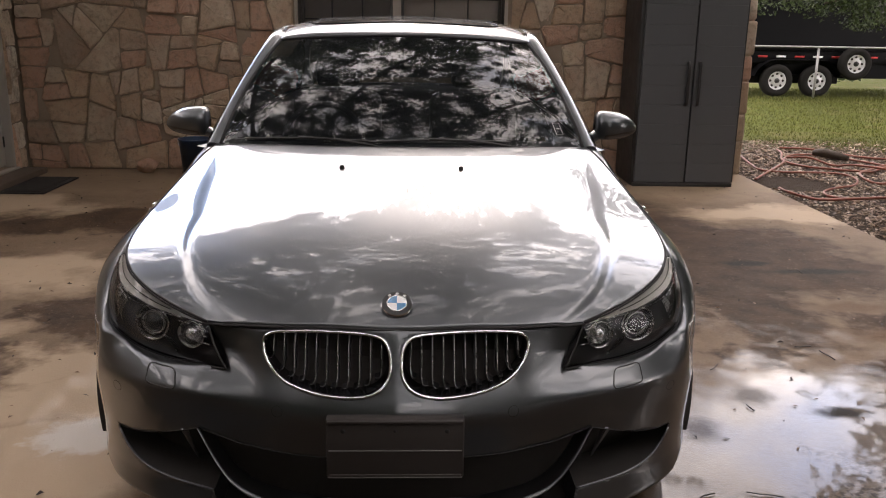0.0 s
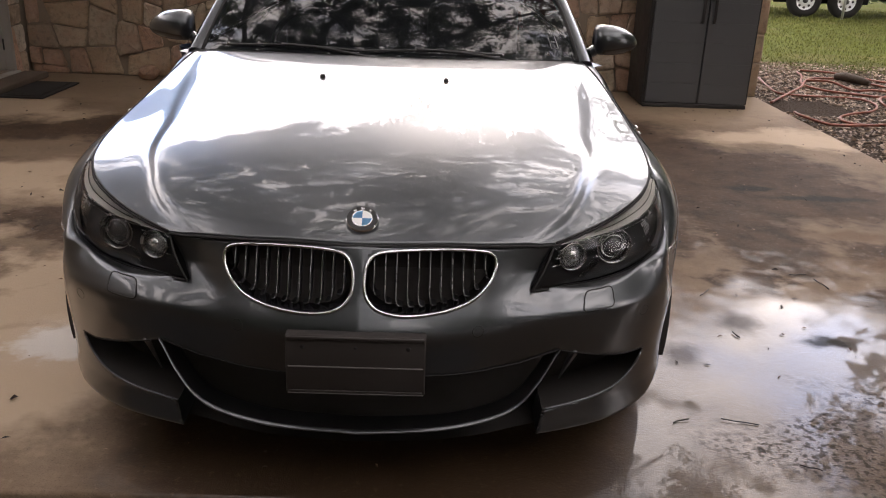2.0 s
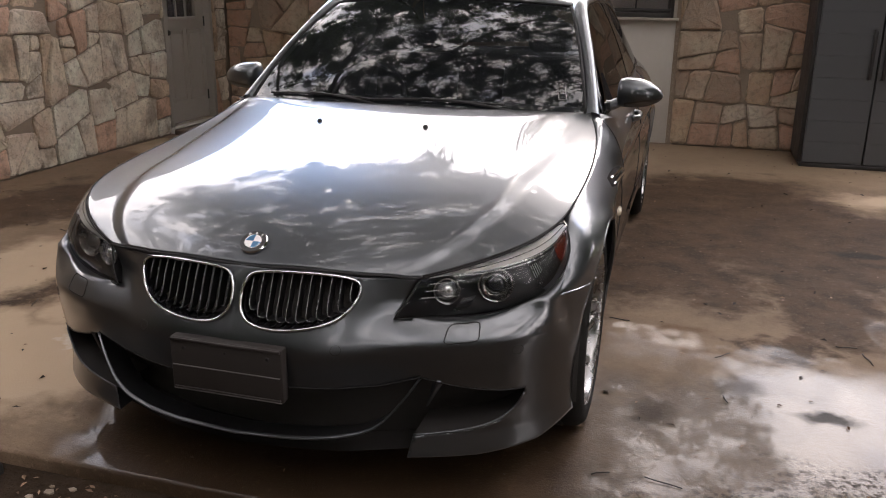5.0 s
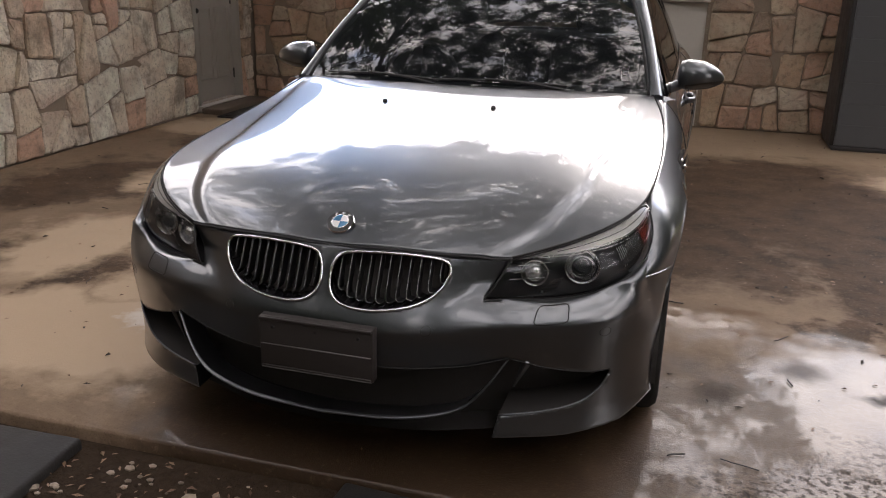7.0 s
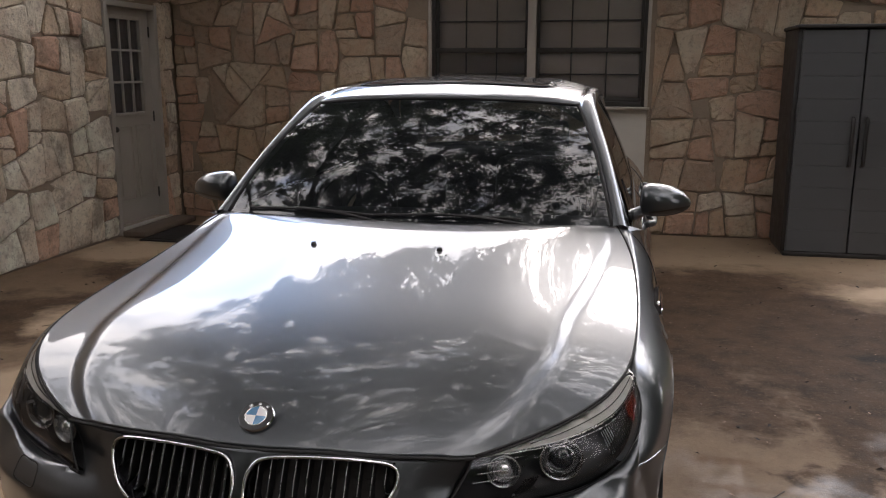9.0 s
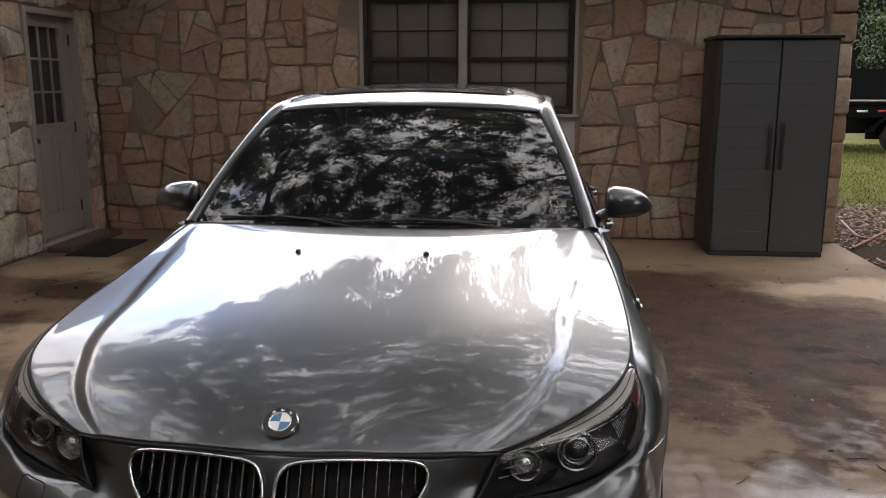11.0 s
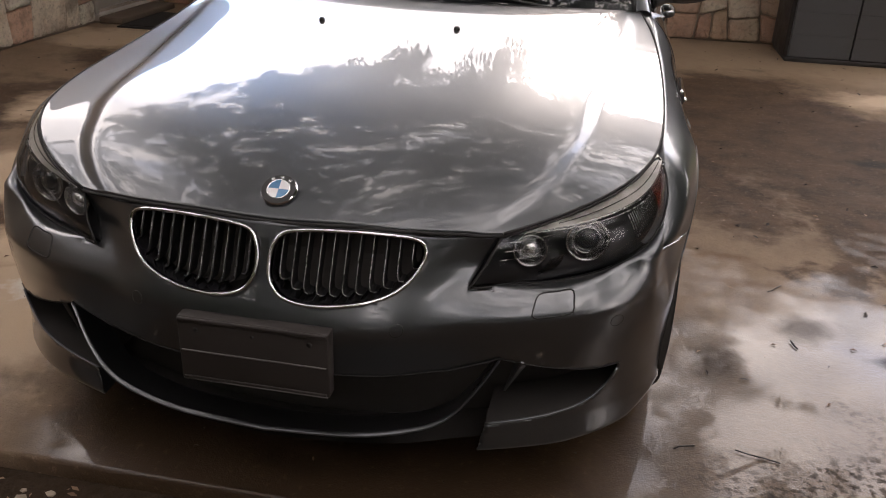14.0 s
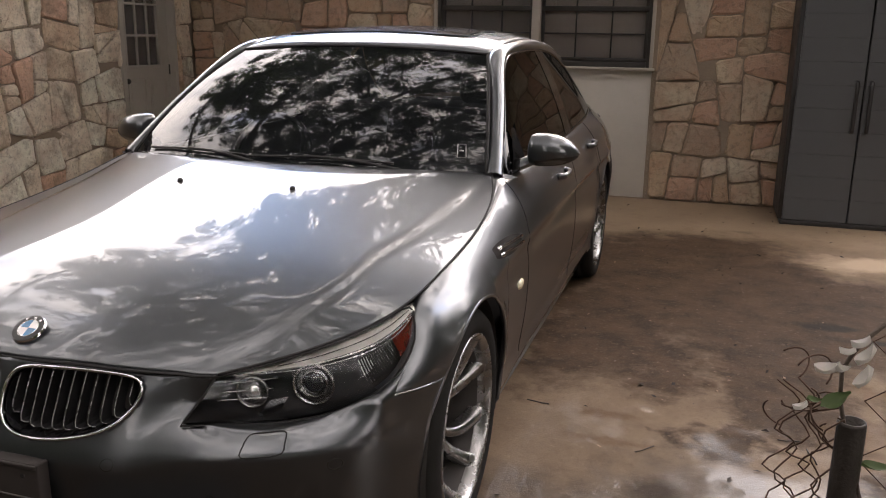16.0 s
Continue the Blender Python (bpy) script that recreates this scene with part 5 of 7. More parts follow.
# glasshouse
# windscreen: a clean double curve
def ws_point(a, f):
    b = np.array((0.735 * a, 1.475 + 0.180 * a ** 2.1, 0.958 - 0.010 * a ** 2))
    t = np.array((0.572 * a, 2.190 + 0.072 * a ** 2.1, 1.372 - 0.026 * a ** 2))
    k = 4 * f * (1 - f)
    return b + (t - b) * f + np.array((0.012 * a, -0.030, 0.020)) * k


W = np.array([[ws_point(a, f) for a in np.linspace(0, 1, 18)] for f in np.linspace(0, 1, 24)])
windshield = part("windshield", grid(W, mirror=True), WS_GLASS, car, "dark windscreen with tree reflections", shadow=False, facing=(0, -0.5, 0.8))
tb = np.vstack([W[-1][::-1] * [-1, 1, 1], W[-1][1:]])
part("glass_seal", tube(tb + [0, 0.004, 0.003], 0.006, 6), GAP, windshield)
for sgn in (1, -1):
    part("glass_seal", tube(W[:, -1] * [sgn, 1, 1], 0.007, 6), GAP, windshield)
cowl = [[(p[0], p[1] + dy, p[2] + dz) for p in np.vstack([W[0][::-1] * [-1, 1, 1], W[0][1:]])] for dy, dz in ((-0.05, -0.028), (-0.02, -0.022), (0.0, -0.004), (0.012, 0.004))]
part("cowl", grid(cowl), BLACK, car, "black plastic cowl at the foot of the windscreen")


def on_ws(a, b, off=0.012):
    """A point on the windscreen: a from -1 to 1 across, b from 0 at the foot to 1."""
    col = abs(a) * 17
    r = [np.array([np.interp(col, np.arange(18), W[i, :, k]) for k in range(3)]) for i in range(24)]
    p = np.array([np.interp(b * 23, np.arange(24), [q[k] for q in r]) for k in range(3)])
    return (math.copysign(1, a) * p[0], p[1] - off * 0.5, p[2] + off * 0.85)


for a0, a1 in ((0.62, -0.18), (-0.10, -0.86)):
    arm = [on_ws(a0, 0.0, 0.010), on_ws(a0 + (a1 - a0) * 0.3, 0.03, 0.022), on_ws(a0 + (a1 - a0) * 0.6, 0.045, 0.022)]
    wp = part("wiper", tube(spline(arm, 12), 0.006, 6), BLACK, car, "black wiper at rest")
    part("wiper_blade", tube(spline([on_ws(a0 + (a1 - a0) * f, 0.035 + 0.02 * math.sin(f * 3), 0.010) for f in (0.05, 0.3, 0.6, 1.0)], 20), 0.005, 6), BLACK, wp)
# small inspection sticker, its writing as bars
st = [on_ws(a, b, 0.003) for a, b in ((0.865, 0.10), (0.905, 0.10), (0.900, 0.19), (0.862, 0.19))]
sticker = part("sticker", tube(st, 0.0018, 4, closed=True), GALV, windshield, "small pale sticker outline inside the glass", smooth=False)
part("sticker_bar", tube([on_ws(0.872, 0.145, 0.003), on_ws(0.893, 0.145, 0.003)], 0.002, 4), GALV, sticker)

roof_rows = [
    [(0, 2.196, 1.377), (0.24, 2.206, 1.375), (0.44, 2.231, 1.367), (0.578, 2.268, 1.352)],
    [(0, 2.32, 1.412), (0.24, 2.325, 1.408), (0.45, 2.34, 1.396), (0.585, 2.37, 1.376)],
    [(0, 2.55, 1.447), (0.24, 2.55, 1.441), (0.46, 2.56, 1.426), (0.588, 2.57, 1.402)],
    [(0, 2.95, 1.466), (0.24, 2.95, 1.460), (0.46, 2.95, 1.443), (0.588, 2.95, 1.412)],
    [(0, 3.35, 1.448), (0.24, 3.35, 1.442), (0.45, 3.35, 1.426), (0.580, 3.35, 1.394)],
    [(0, 3.66, 1.395), (0.24, 3.66, 1.391), (0.44, 3.65, 1.378), (0.570, 3.64, 1.350)]]
RF = loft(roof_rows, 34, 20)
roof = part("car_roof", sheet(grid(RF, mirror=True), 0.006), PAINT, car)


def on_roof(x, y, off=0.004):
    j = np.argmin(abs(RF[:, 0, 1] - y))
    z = np.interp(abs(x), RF[j, :, 0], RF[j, :, 2])
    return (x, y, z + off)


sr = [[on_roof(x, y, 0.0015) for x in np.linspace(-0.42, 0.42, 16)] for y in np.linspace(2.45, 2.90, 12)]
part("sunroof", grid(sr), GLOSSBLACK, roof, "dark glass sunroof")
part("sunroof_seal", tube(ring([on_roof(x, y, 0.0) for x, y in ((-0.42, 2.450), (0, 2.440), (0.42, 2.450), (0.43, 2.68), (0.42, 2.90), (0, 2.905), (-0.42, 2.90), (-0.43, 2.68))], 60), 0.003, 5, closed=True), GAP, roof)


def build_greenhouse(sgn):
    # pillar and roof rail as one bow from the cowl to the boot
    inner = spline([(0.738, 1.650, 0.950), (0.668, 1.940, 1.153), (0.579, 2.264, 1.350), (0.592, 2.57, 1.400), (0.592, 2.95, 1.410), (0.584, 3.35, 1.392), (0.574, 3.64, 1.348)], 60)
    outer = spline([(0.795, 1.672, 0.935), (0.725, 1.965, 1.140), (0.648, 2.285, 1.330), (0.640, 2.57, 1.368), (0.640, 2.95, 1.374), (0.640, 3.35, 1.352), (0.648, 3.64, 1.300)], 60)
    mid = (inner + outer) / 2 + np.array([0.010, -0.012, 0.014])
    low = outer + np.array([-0.012, 0.012, -0.014])
    rows = [inner + [-0.004, 0.004, -0.012], inner, inner * 0.6 + mid * 0.4 + [0.001, -0.003, 0.004], mid, outer * 0.6 + mid * 0.4 + [0.003, -0.001, 0.003], outer, low]
    part("roof_pillar", grid(np.array(rows) * [sgn, 1, 1]), PAINT, car, "painted windscreen pillar and roof rail")
    # mirror triangle and glass
    top = spline([(0.775, 1.755, 0.985), (0.716, 1.985, 1.142), (0.640, 2.295, 1.318), (0.633, 2.57, 1.354), (0.633, 2.95, 1.360), (0.633, 3.35, 1.338), (0.645, 3.68, 1.268), (0.690, 4.00, 1.110), (0.735, 4.14, 1.000)], 60)
    bot = spline([(0.798, 1.730, 0.934), (0.806, 2.2, 0.944), (0.808, 2.7, 0.954), (0.804, 3.2, 0.966), (0.785, 3.75, 0.980), (0.742, 4.15, 0.990)], 60)
    rows = [bot + (top - bot) * f + np.array([0.012 * math.sin(math.pi * f), 0, 0]) for f in np.linspace(0, 1, 12)]
    win = part("side_window", grid(np.array(rows) * [sgn, 1, 1]), TINT, car, "dark tinted side glass", shadow=False, facing=(sgn, 0, 0.3))
    part("window_trim", tube(np.vstack([top, bot[::-1]]) * [sgn, 1, 1], 0.007, 6, closed=True), GLOSSBLACK, win, "black window surround")
    bp = [[p * [sgn, 1, 1] + np.array([sgn * 0.002, 0, 0]) for p in np.array(rows)[:, k]] for k in (29, 31, 33)]
    part("door_pillar", grid(bp), GLOSSBLACK, win)
    # rear pillar down to the boot
    rr = loft([[(0.574, 3.64, 1.350), (0.630, 3.85, 1.225), (0.655, 4.10, 1.075), (0.64, 4.30, 1.000)], [(0.620, 3.66, 1.320), (0.672, 3.90, 1.185), (0.71, 4.12, 1.060), (0.70, 4.32, 0.997)], [(0.650, 3.68, 1.280), (0.695, 4.00, 1.115), (0.738, 4.15, 1.002), (0.738, 4.32, 0.987)]], 8, 20)
    part("rear_pillar", grid(rr * [sgn, 1, 1]), PAINT, car)
    # wing mirror: rounded shell on a short arm
    # x, depth, top and bottom of the shell's sections
    prof = [(0.834, 0.022, 1.018, 0.985), (0.837, 0.068, 1.050, 0.958), (0.846, 0.090, 1.069, 0.951), (0.868, 0.098, 1.074, 0.949), (0.902, 0.098, 1.073, 0.949), (0.935, 0.090, 1.069, 0.952), (0.964, 0.075, 1.059, 0.957), (0.989, 0.054, 1.045, 0.966), (1.007, 0.034, 1.029, 0.977), (1.018, 0.016, 1.014, 0.988), (1.022, 0.004, 1.003, 0.997)]
    rows = []
    for x, ry, zt, zb in prof:
        row = []
        for k in range(29):
            a = 2 * math.pi * k / 28
            c, s = math.cos(a), math.sin(a)
            # flat at the back, where the glass sits
            yy = 1.935 + (-ry if c < 0 else ry * 0.30) * abs(c) ** 0.75
            row.append((sgn * x, yy, (zt + zb) / 2 + (zt - zb) / 2 * math.copysign(abs(s) ** 0.8, s)))
        rows.append(row)
    mir = part("wing_mirror", grid(rows), PAINT, car, "painted wing mirror with a dark underside")
    # black insert low on the outer half, narrowing inwards
    insert = []
    for i, r in enumerate(rows[3:10]):
        lo = np.array(r[20]) * 0.25 + np.array(r[18]) * 0.75
        hi = np.array(r[15]) * min(1.0, 0.35 + 0.2 * i) + np.array(r[17]) * (1 - min(1.0, 0.35 + 0.2 * i))
        insert.append([hi * (1 - f) + lo * f + np.array([0, -0.003 - 0.010 * f * (1 - f), -0.001]) for f in np.linspace(0, 1, 6)])
    part("mirror_insert", grid(insert), BLACK, mir, "black lower insert")
    arm = spline([(sgn * 0.785, 1.86, 0.946), (sgn * 0.815, 1.89, 0.958), (sgn * 0.862, 1.92, 0.978)], 8)
    part("mirror_arm", tube(arm, 0.030, 12, flat=0.7), PAINT, mir)
    part("mirror_glass", box((min(sgn * 0.862, sgn * 0.968), 1.958, 0.972), (max(sgn * 0.862, sgn * 0.968), 1.966, 1.046), 0.01), REFLECTOR, mir)
    tri = [[(0.800, 1.735, 0.936), (0.806, 1.92, 0.940)], [(0.788, 1.80, 0.985), (0.800, 1.93, 0.985)], [(0.745, 1.93, 1.085), (0.752, 1.955, 1.085)]]
    part("mirror_foot", grid(np.array(tri) * [sgn, 1, 1] + np.array([sgn * 0.012, 0, 0])), GLOSSBLACK, mir)


build_greenhouse(1)
build_greenhouse(-1)

# tail: rear glass, boot, bumper, lamps
rg = loft([[(0, 3.665, 1.392), (0.24, 3.665, 1.388), (0.44, 3.655, 1.375), (0.57, 3.645, 1.348)], [(0, 4.02, 1.215), (0.27, 4.01, 1.212), (0.48, 3.98, 1.19), (0.63, 3.88, 1.205)], [(0, 4.33, 1.025), (0.30, 4.32, 1.022), (0.52, 4.28, 1.012), (0.645, 4.20, 1.010)]], 14, 12)
part("rear_window", grid(rg, mirror=True), TINT, car, "dark tinted rear glass", shadow=False, facing=(0, 0.5, 0.8))
bt = loft([[(0, 4.33, 1.022), (0.35, 4.32, 1.018), (0.60, 4.29, 1.005), (0.735, 4.30, 0.985)], [(0, 4.60, 1.040), (0.35, 4.59, 1.036), (0.58, 4.57, 1.015), (0.70, 4.55, 0.975)], [(0, 4.82, 1.055), (0.35, 4.80, 1.050), (0.55, 4.77, 1.020), (0.66, 4.74, 0.965)], [(0, 4.88, 0.90), (0.35, 4.86, 0.90), (0.55, 4.83, 0.88), (0.66, 4.80, 0.87)], [(0, 4.87, 0.68), (0.35, 4.86, 0.68), (0.56, 4.83, 0.68), (0.69, 4.79, 0.68)]], 24, 14)
part("boot_lid", grid(bt, mirror=True), PAINT, car)
rb = loft([[(0, 4.88, 0.68), (0.40, 4.87, 0.68), (0.68, 4.80, 0.68), (0.80, 4.62, 0.70), (0.87, 4.38, 0.72)], [(0, 4.94, 0.56), (0.40, 4.93, 0.56), (0.72, 4.85, 0.56), (0.84, 4.64, 0.56), (0.89, 4.38, 0.56)], [(0, 4.90, 0.30), (0.40, 4.89, 0.30), (0.70, 4.80, 0.30), (0.81, 4.62, 0.30), (0.86, 4.30, 0.28)]], 12, 20)
part("rear_bumper", grid(rb, mirror=True), PAINT, car)
for sgn in (1, -1):
    tl = loft([[(0.55, 4.835, 0.93), (0.68, 4.77, 0.93), (0.78, 4.62, 0.925), (0.82, 4.48, 0.92)], [(0.55, 4.85, 0.75), (0.70, 4.79, 0.75), (0.80, 4.64, 0.76), (0.85, 4.48, 0.78)]], 6, 12)
    part("tail_lamp", grid((tl + [-0.040, -0.004, 0]) * [sgn, 1, 1]), TAILRED, car, "red tail lamp")
    part("sill", box((min(sgn * 0.70, sgn * 0.846), 1.30, 0.165), (max(sgn * 0.70, sgn * 0.846), 3.44, 0.203), 0.02), PAINT, car)
part("underbody", box((-0.70, 0.55, 0.16), (0.70, 4.7, 0.30), 0.02), CAVITY, car)
part("firewall", grid([[(-0.74, 1.50, 0.30), (0.74, 1.50, 0.30)], [(-0.74, 1.50, 0.86), (0.74, 1.50, 0.86)]]), CAVITY, car, smooth=False)
# dark cabin
part("dashboard", grid(loft([[(-0.74, 1.62, 0.925), (0, 1.50, 0.935), (0.74, 1.62, 0.925)], [(-0.74, 1.95, 0.93), (0, 1.95, 0.945), (0.74, 1.95, 0.93)], [(-0.74, 2.06, 0.80), (0, 2.06, 0.80), (0.74, 2.06, 0.80)]], 8, 16)), INTERIOR, car)
part("cabin_floor", box((-0.76, 1.55, 0.32), (0.76, 4.3, 0.36), 0.01), INTERIOR, car)
part("steering_wheel", tube([(-0.37 + 0.18 * math.cos(a), 2.12 + 0.07 * math.sin(a), 0.90 + 0.165 * math.sin(a)) for a in np.linspace(0, 2 * math.pi, 28)[:-1]], 0.014, 6, closed=True), INTERIOR, car)
for x in (-0.37, 0.37):
    part("seat", box((x - 0.24, 2.35, 0.36), (x + 0.24, 2.85, 0.55), 0.06), INTERIOR, car)
    part("seat_back", box((x - 0.24, 2.80, 0.50), (x + 0.24, 2.93, 1.08), 0.06, turn=Matrix.Rotation(radians(-14), 4, "X")), INTERIOR, car)
    part("headrest", box((x - 0.12, 2.93, 1.09), (x + 0.12, 3.01, 1.25), 0.04), INTERIOR, car)
part("rear_seat", box((-0.62, 3.35, 0.36), (0.62, 3.75, 1.05), 0.08), INTERIOR, car)


# wheels: five pairs of swept spokes
def build_wheel(sgn, wy):
    cx = sgn * 0.782
    c = (0, wy, WHEEL_Z)
    at = lambda prof: [(r, cx + sgn * a) for r, a in prof]
    wheel = part("wheel", lathe(at([(0.262, 0.104), (0.262, 0.111), (0.257, 0.113), (0.251, 0.108), (0.243, 0.090), (0.240, 0.070)]), c, "x", 64), ALLOY, car, "silver alloy wheel with ten slim swept spokes")
    part("rim_barrel", lathe(at([(0.241, 0.072), (0.232, 0.02), (0.226, -0.10), (0.245, -0.11)]), c, "x", 56), BARREL, wheel, "dusty inner barrel")
    part("tyre", lathe(at([(0.256, 0.098), (0.264, 0.110), (0.290, 0.117), (0.316, 0.112), (0.331, 0.094), (0.3365, 0.070), (0.3365, 0.052), (0.331, 0.050), (0.331, 0.044), (0.3395, 0.042), (0.3395, 0.006), (0.333, 0.004), (0.333, -0.004), (0.3395, -0.006), (0.3395, -0.042), (0.331, -0.044), (0.331, -0.050), (0.3365, -0.052), (0.3365, -0.075), (0.33, -0.11), (0.29, -0.12), (0.25, -0.11)]), c, "x", 72), RUBBER, wheel, "black road tyre with rain grooves")
    part("brake_disc", lathe(at([(0.06, -0.030), (0.185, -0.030), (0.187, -0.034), (0.187, -0.056), (0.185, -0.060), (0.06, -0.060)]), c, "x", 48), DISC, wheel, "dull steel brake disc")
    cal = []
    for r, a in ((0.115, -0.018), (0.130, -0.008), (0.185, -0.008), (0.202, -0.020), (0.202, -0.070)):
        cal.append([(cx + sgn * a, wy + r * math.cos(t), WHEEL_Z + r * math.sin(t)) for t in np.linspace(-0.55, 0.55, 12)])
    part("brake_caliper", grid(cal), BARREL, wheel, "grey brake caliper")
    part("wheel_inner", lathe(at([(0.0, -0.075), (0.222, -0.075)]), c, "x", 40), CAVITY, wheel)
    part("hub", lathe(at([(0.0, 0.022), (0.034, 0.022), (0.038, 0.016), (0.064, 0.010), (0.078, -0.004), (0.080, -0.035)]), c, "x", 36), ALLOY, wheel)
    part("hub_cap", lathe(at([(0.0, 0.028), (0.026, 0.027), (0.031, 0.022)]), c, "x", 24), GLOSSBLACK, wheel)
    for k in range(5):
        a = 2 * math.pi * (k + 0.5) / 5
        part("wheel_bolt", lathe([(0.0, cx + sgn * 0.016), (0.0075, cx + sgn * 0.016), (0.009, cx + sgn * 0.008)], (0, wy + 0.052 * math.cos(a), WHEEL_Z + 0.052 * math.sin(a)), "x", 8), DISC, wheel)
    # five pairs of spokes that sweep out to the rim and rise from the deep hub
    for k in range(5):
        for side in (-1, 1):
            rows = []
            for f in np.linspace(0, 1, 13):
                r = 0.058 + 0.187 * f
                a = radians(72 * k + 90) + side * (0.16 + 0.15 * f - 0.06 * math.sin(math.pi * f)) + 0.34 * f * f * sgn
                w = 0.0180 - 0.0040 * math.sin(math.pi * f) + 0.005 * f
                x = 0.004 + 0.088 * f ** 1.5
                p = np.array([0, math.cos(a), math.sin(a)]) * r
                t = np.array([0, -math.sin(a), math.cos(a)])
                rows.append([(cx + sgn * (x - d), wy + p[1] + t[1] * w * q, WHEEL_Z + p[2] + t[2] * w * q) for q, d in ((-1.15, 0.040), (-1.05, 0.010), (-0.8, 0.002), (-0.3, 0.0), (0.3, 0.0), (0.8, 0.002), (1.05, 0.010), (1.15, 0.040))])
            part("spoke", grid(rows), ALLOY, wheel)


for wy in WHEEL_Y:
    build_wheel(1, wy)
    build_wheel(-1, wy)

# ---- things by the house ----
def build_cabinet():
    x0, x1, y0, y1, h = 2.085, 3.015, 5.895, 6.50, 1.85
    c = thing("storage_cabinet", ((x0 + x1) / 2, (y0 + y1) / 2, 0), "tall grey resin storage cabinet with black edges, doors shut", "cabinet")
    part("base", box((x0 - 0.005, y0 - 0.005, 0.0), (x1 + 0.005, y1, 0.035), 0.006), CABDARK, c)
    sh = bmesh.new()
    box((x0 - 0.02, y0 + 0.03, 0.035), (x0 + 0.035, y1, h - 0.03), 0.006, sh)
    box((x1 - 0.035, y0 + 0.03, 0.035), (x1 + 0.02, y1, h - 0.03), 0.006, sh)
    box((x0 + 0.035, y1 - 0.03, 0.035), (x1 - 0.035, y1, h - 0.03), 0.004, sh)
    part("shell", sh, CABDARK, c, "black sides and back")
    part("lid", box((x0 - 0.035, y0 - 0.02, h - 0.03), (x1 + 0.035, y1 + 0.01, h), 0.008), CABDARK, c)
    xm = (x0 + x1) / 2 + 0.02
    for a, b, hx in ((x0 + 0.012, xm - 0.006, xm - 0.052), (xm + 0.006, x1 - 0.004, xm + 0.048)):
        zs = []
        n = 10
        for k in range(n):
            za, zb = 0.042 + (h - 0.085) * k / n, 0.042 + (h - 0.085) * (k + 1) / n
            zs += [(za, 0.003), (za + 0.003, 0.0), (zb - 0.003, 0.0), (zb, 0.003)]
        face = [[(a, y0 + 0.03, z) for z, d in zs], [(a, y0 + d + 0.003, z) for z, d in zs], [(a + 0.004, y0 + d, z) for z, d in zs], [(b - 0.004, y0 + d, z) for z, d in zs], [(b, y0 + d + 0.003, z) for z, d in zs], [(b, y0 + 0.03, z) for z, d in zs]]
        d = part("cabinet_door", grid(face), CABGREY, c, "grey door with faint plank grooves", smooth=False)
        hb = spline([(hx, y0, 0.75), (hx, y0 - 0.028, 0.765), (hx, y0 - 0.030, 0.94), (hx, y0 - 0.028, 1.115), (hx, y0, 1.13)], 16)
        part("handle", tube(hb, 0.015, 8, flat=0.8), CABDARK, d, "black bar handle")


build_cabinet()


def build_ground_things():
    tagged(part("door_step", box((LEFT_X + 0.055, 5.40, 0.0), (LEFT_X + 0.28, 6.34, 0.055), 0.012), PLANK, None), "low worn wooden step at the white door", "step")
    bm = bmesh.new()
    box((LEFT_X + 0.29, 5.28, 0.0), (-3.04, 6.05, 0.014), 0.006, bm)
    box((LEFT_X + 0.34, 5.33, 0.010), (-3.09, 6.00, 0.020), 0.004, bm)
    tagged(part("doormat", bm, MAT, None), "dark ribbed doormat lying before the door", "doormat")
    # pale knobbly stone by the wall
    bm = bmesh.new()
    bmesh.ops.create_icosphere(bm, subdivisions=3, radius=0.085)
    for w in bm.verts:
        k = 1 + 0.35 * noise.noise(w.co * 22) + 0.2 * noise.noise(w.co * 55)
        w.co = Vector((w.co.x * k * 1.15, w.co.y * k, w.co.z * k * 0.8)) + Vector((-2.52, 6.42, 0.062))
    tagged(part("rock", bm, STONE, None), "pale pitted rock lying against the wall", "rock")
    b = thing("bucket", (-2.02, 6.32, 0), "dark blue plastic bucket by the stone wall", "bucket")
    part("pail", lathe([(0.0, 0.006), (0.125, 0.006), (0.13, 0.0), (0.155, 0.33), (0.163, 0.335), (0.163, 0.345), (0.15, 0.345), (0.122, 0.02), (0.0, 0.02)], (-2.02, 6.32, 0.0), "z", 32), plain("dark_blue_plastic", (0.015, 0.035, 0.075), 0.4), b)
    part("bail", tube([(-2.02 + 0.166 * math.cos(a), 6.32 - 0.10 * math.sin(a), 0.33 - 0.10 * math.sin(a)) for a in np.linspace(0, math.pi, 16)], 0.004, 6), GALV, b)
    # dark pavers in the soil before the slab
    for k, (xa, xb, ya, yb, rot) in enumerate(((-1.45, -0.82, -0.52, 0.10, 2.0), (0.03, 0.62, -0.42, 0.135, -3.5))):
        bm = box((xa, ya, -0.06), (xb, yb, -0.012), 0.012, turn=Matrix.Rotation(radians(rot), 4, "Z"))
        tagged(part("paver", bm, PAVER, None), "dark square paver set in the soil beside the slab", "paver", "pavers before the slab")


build_ground_things()


rng = np.random.default_rng(7)


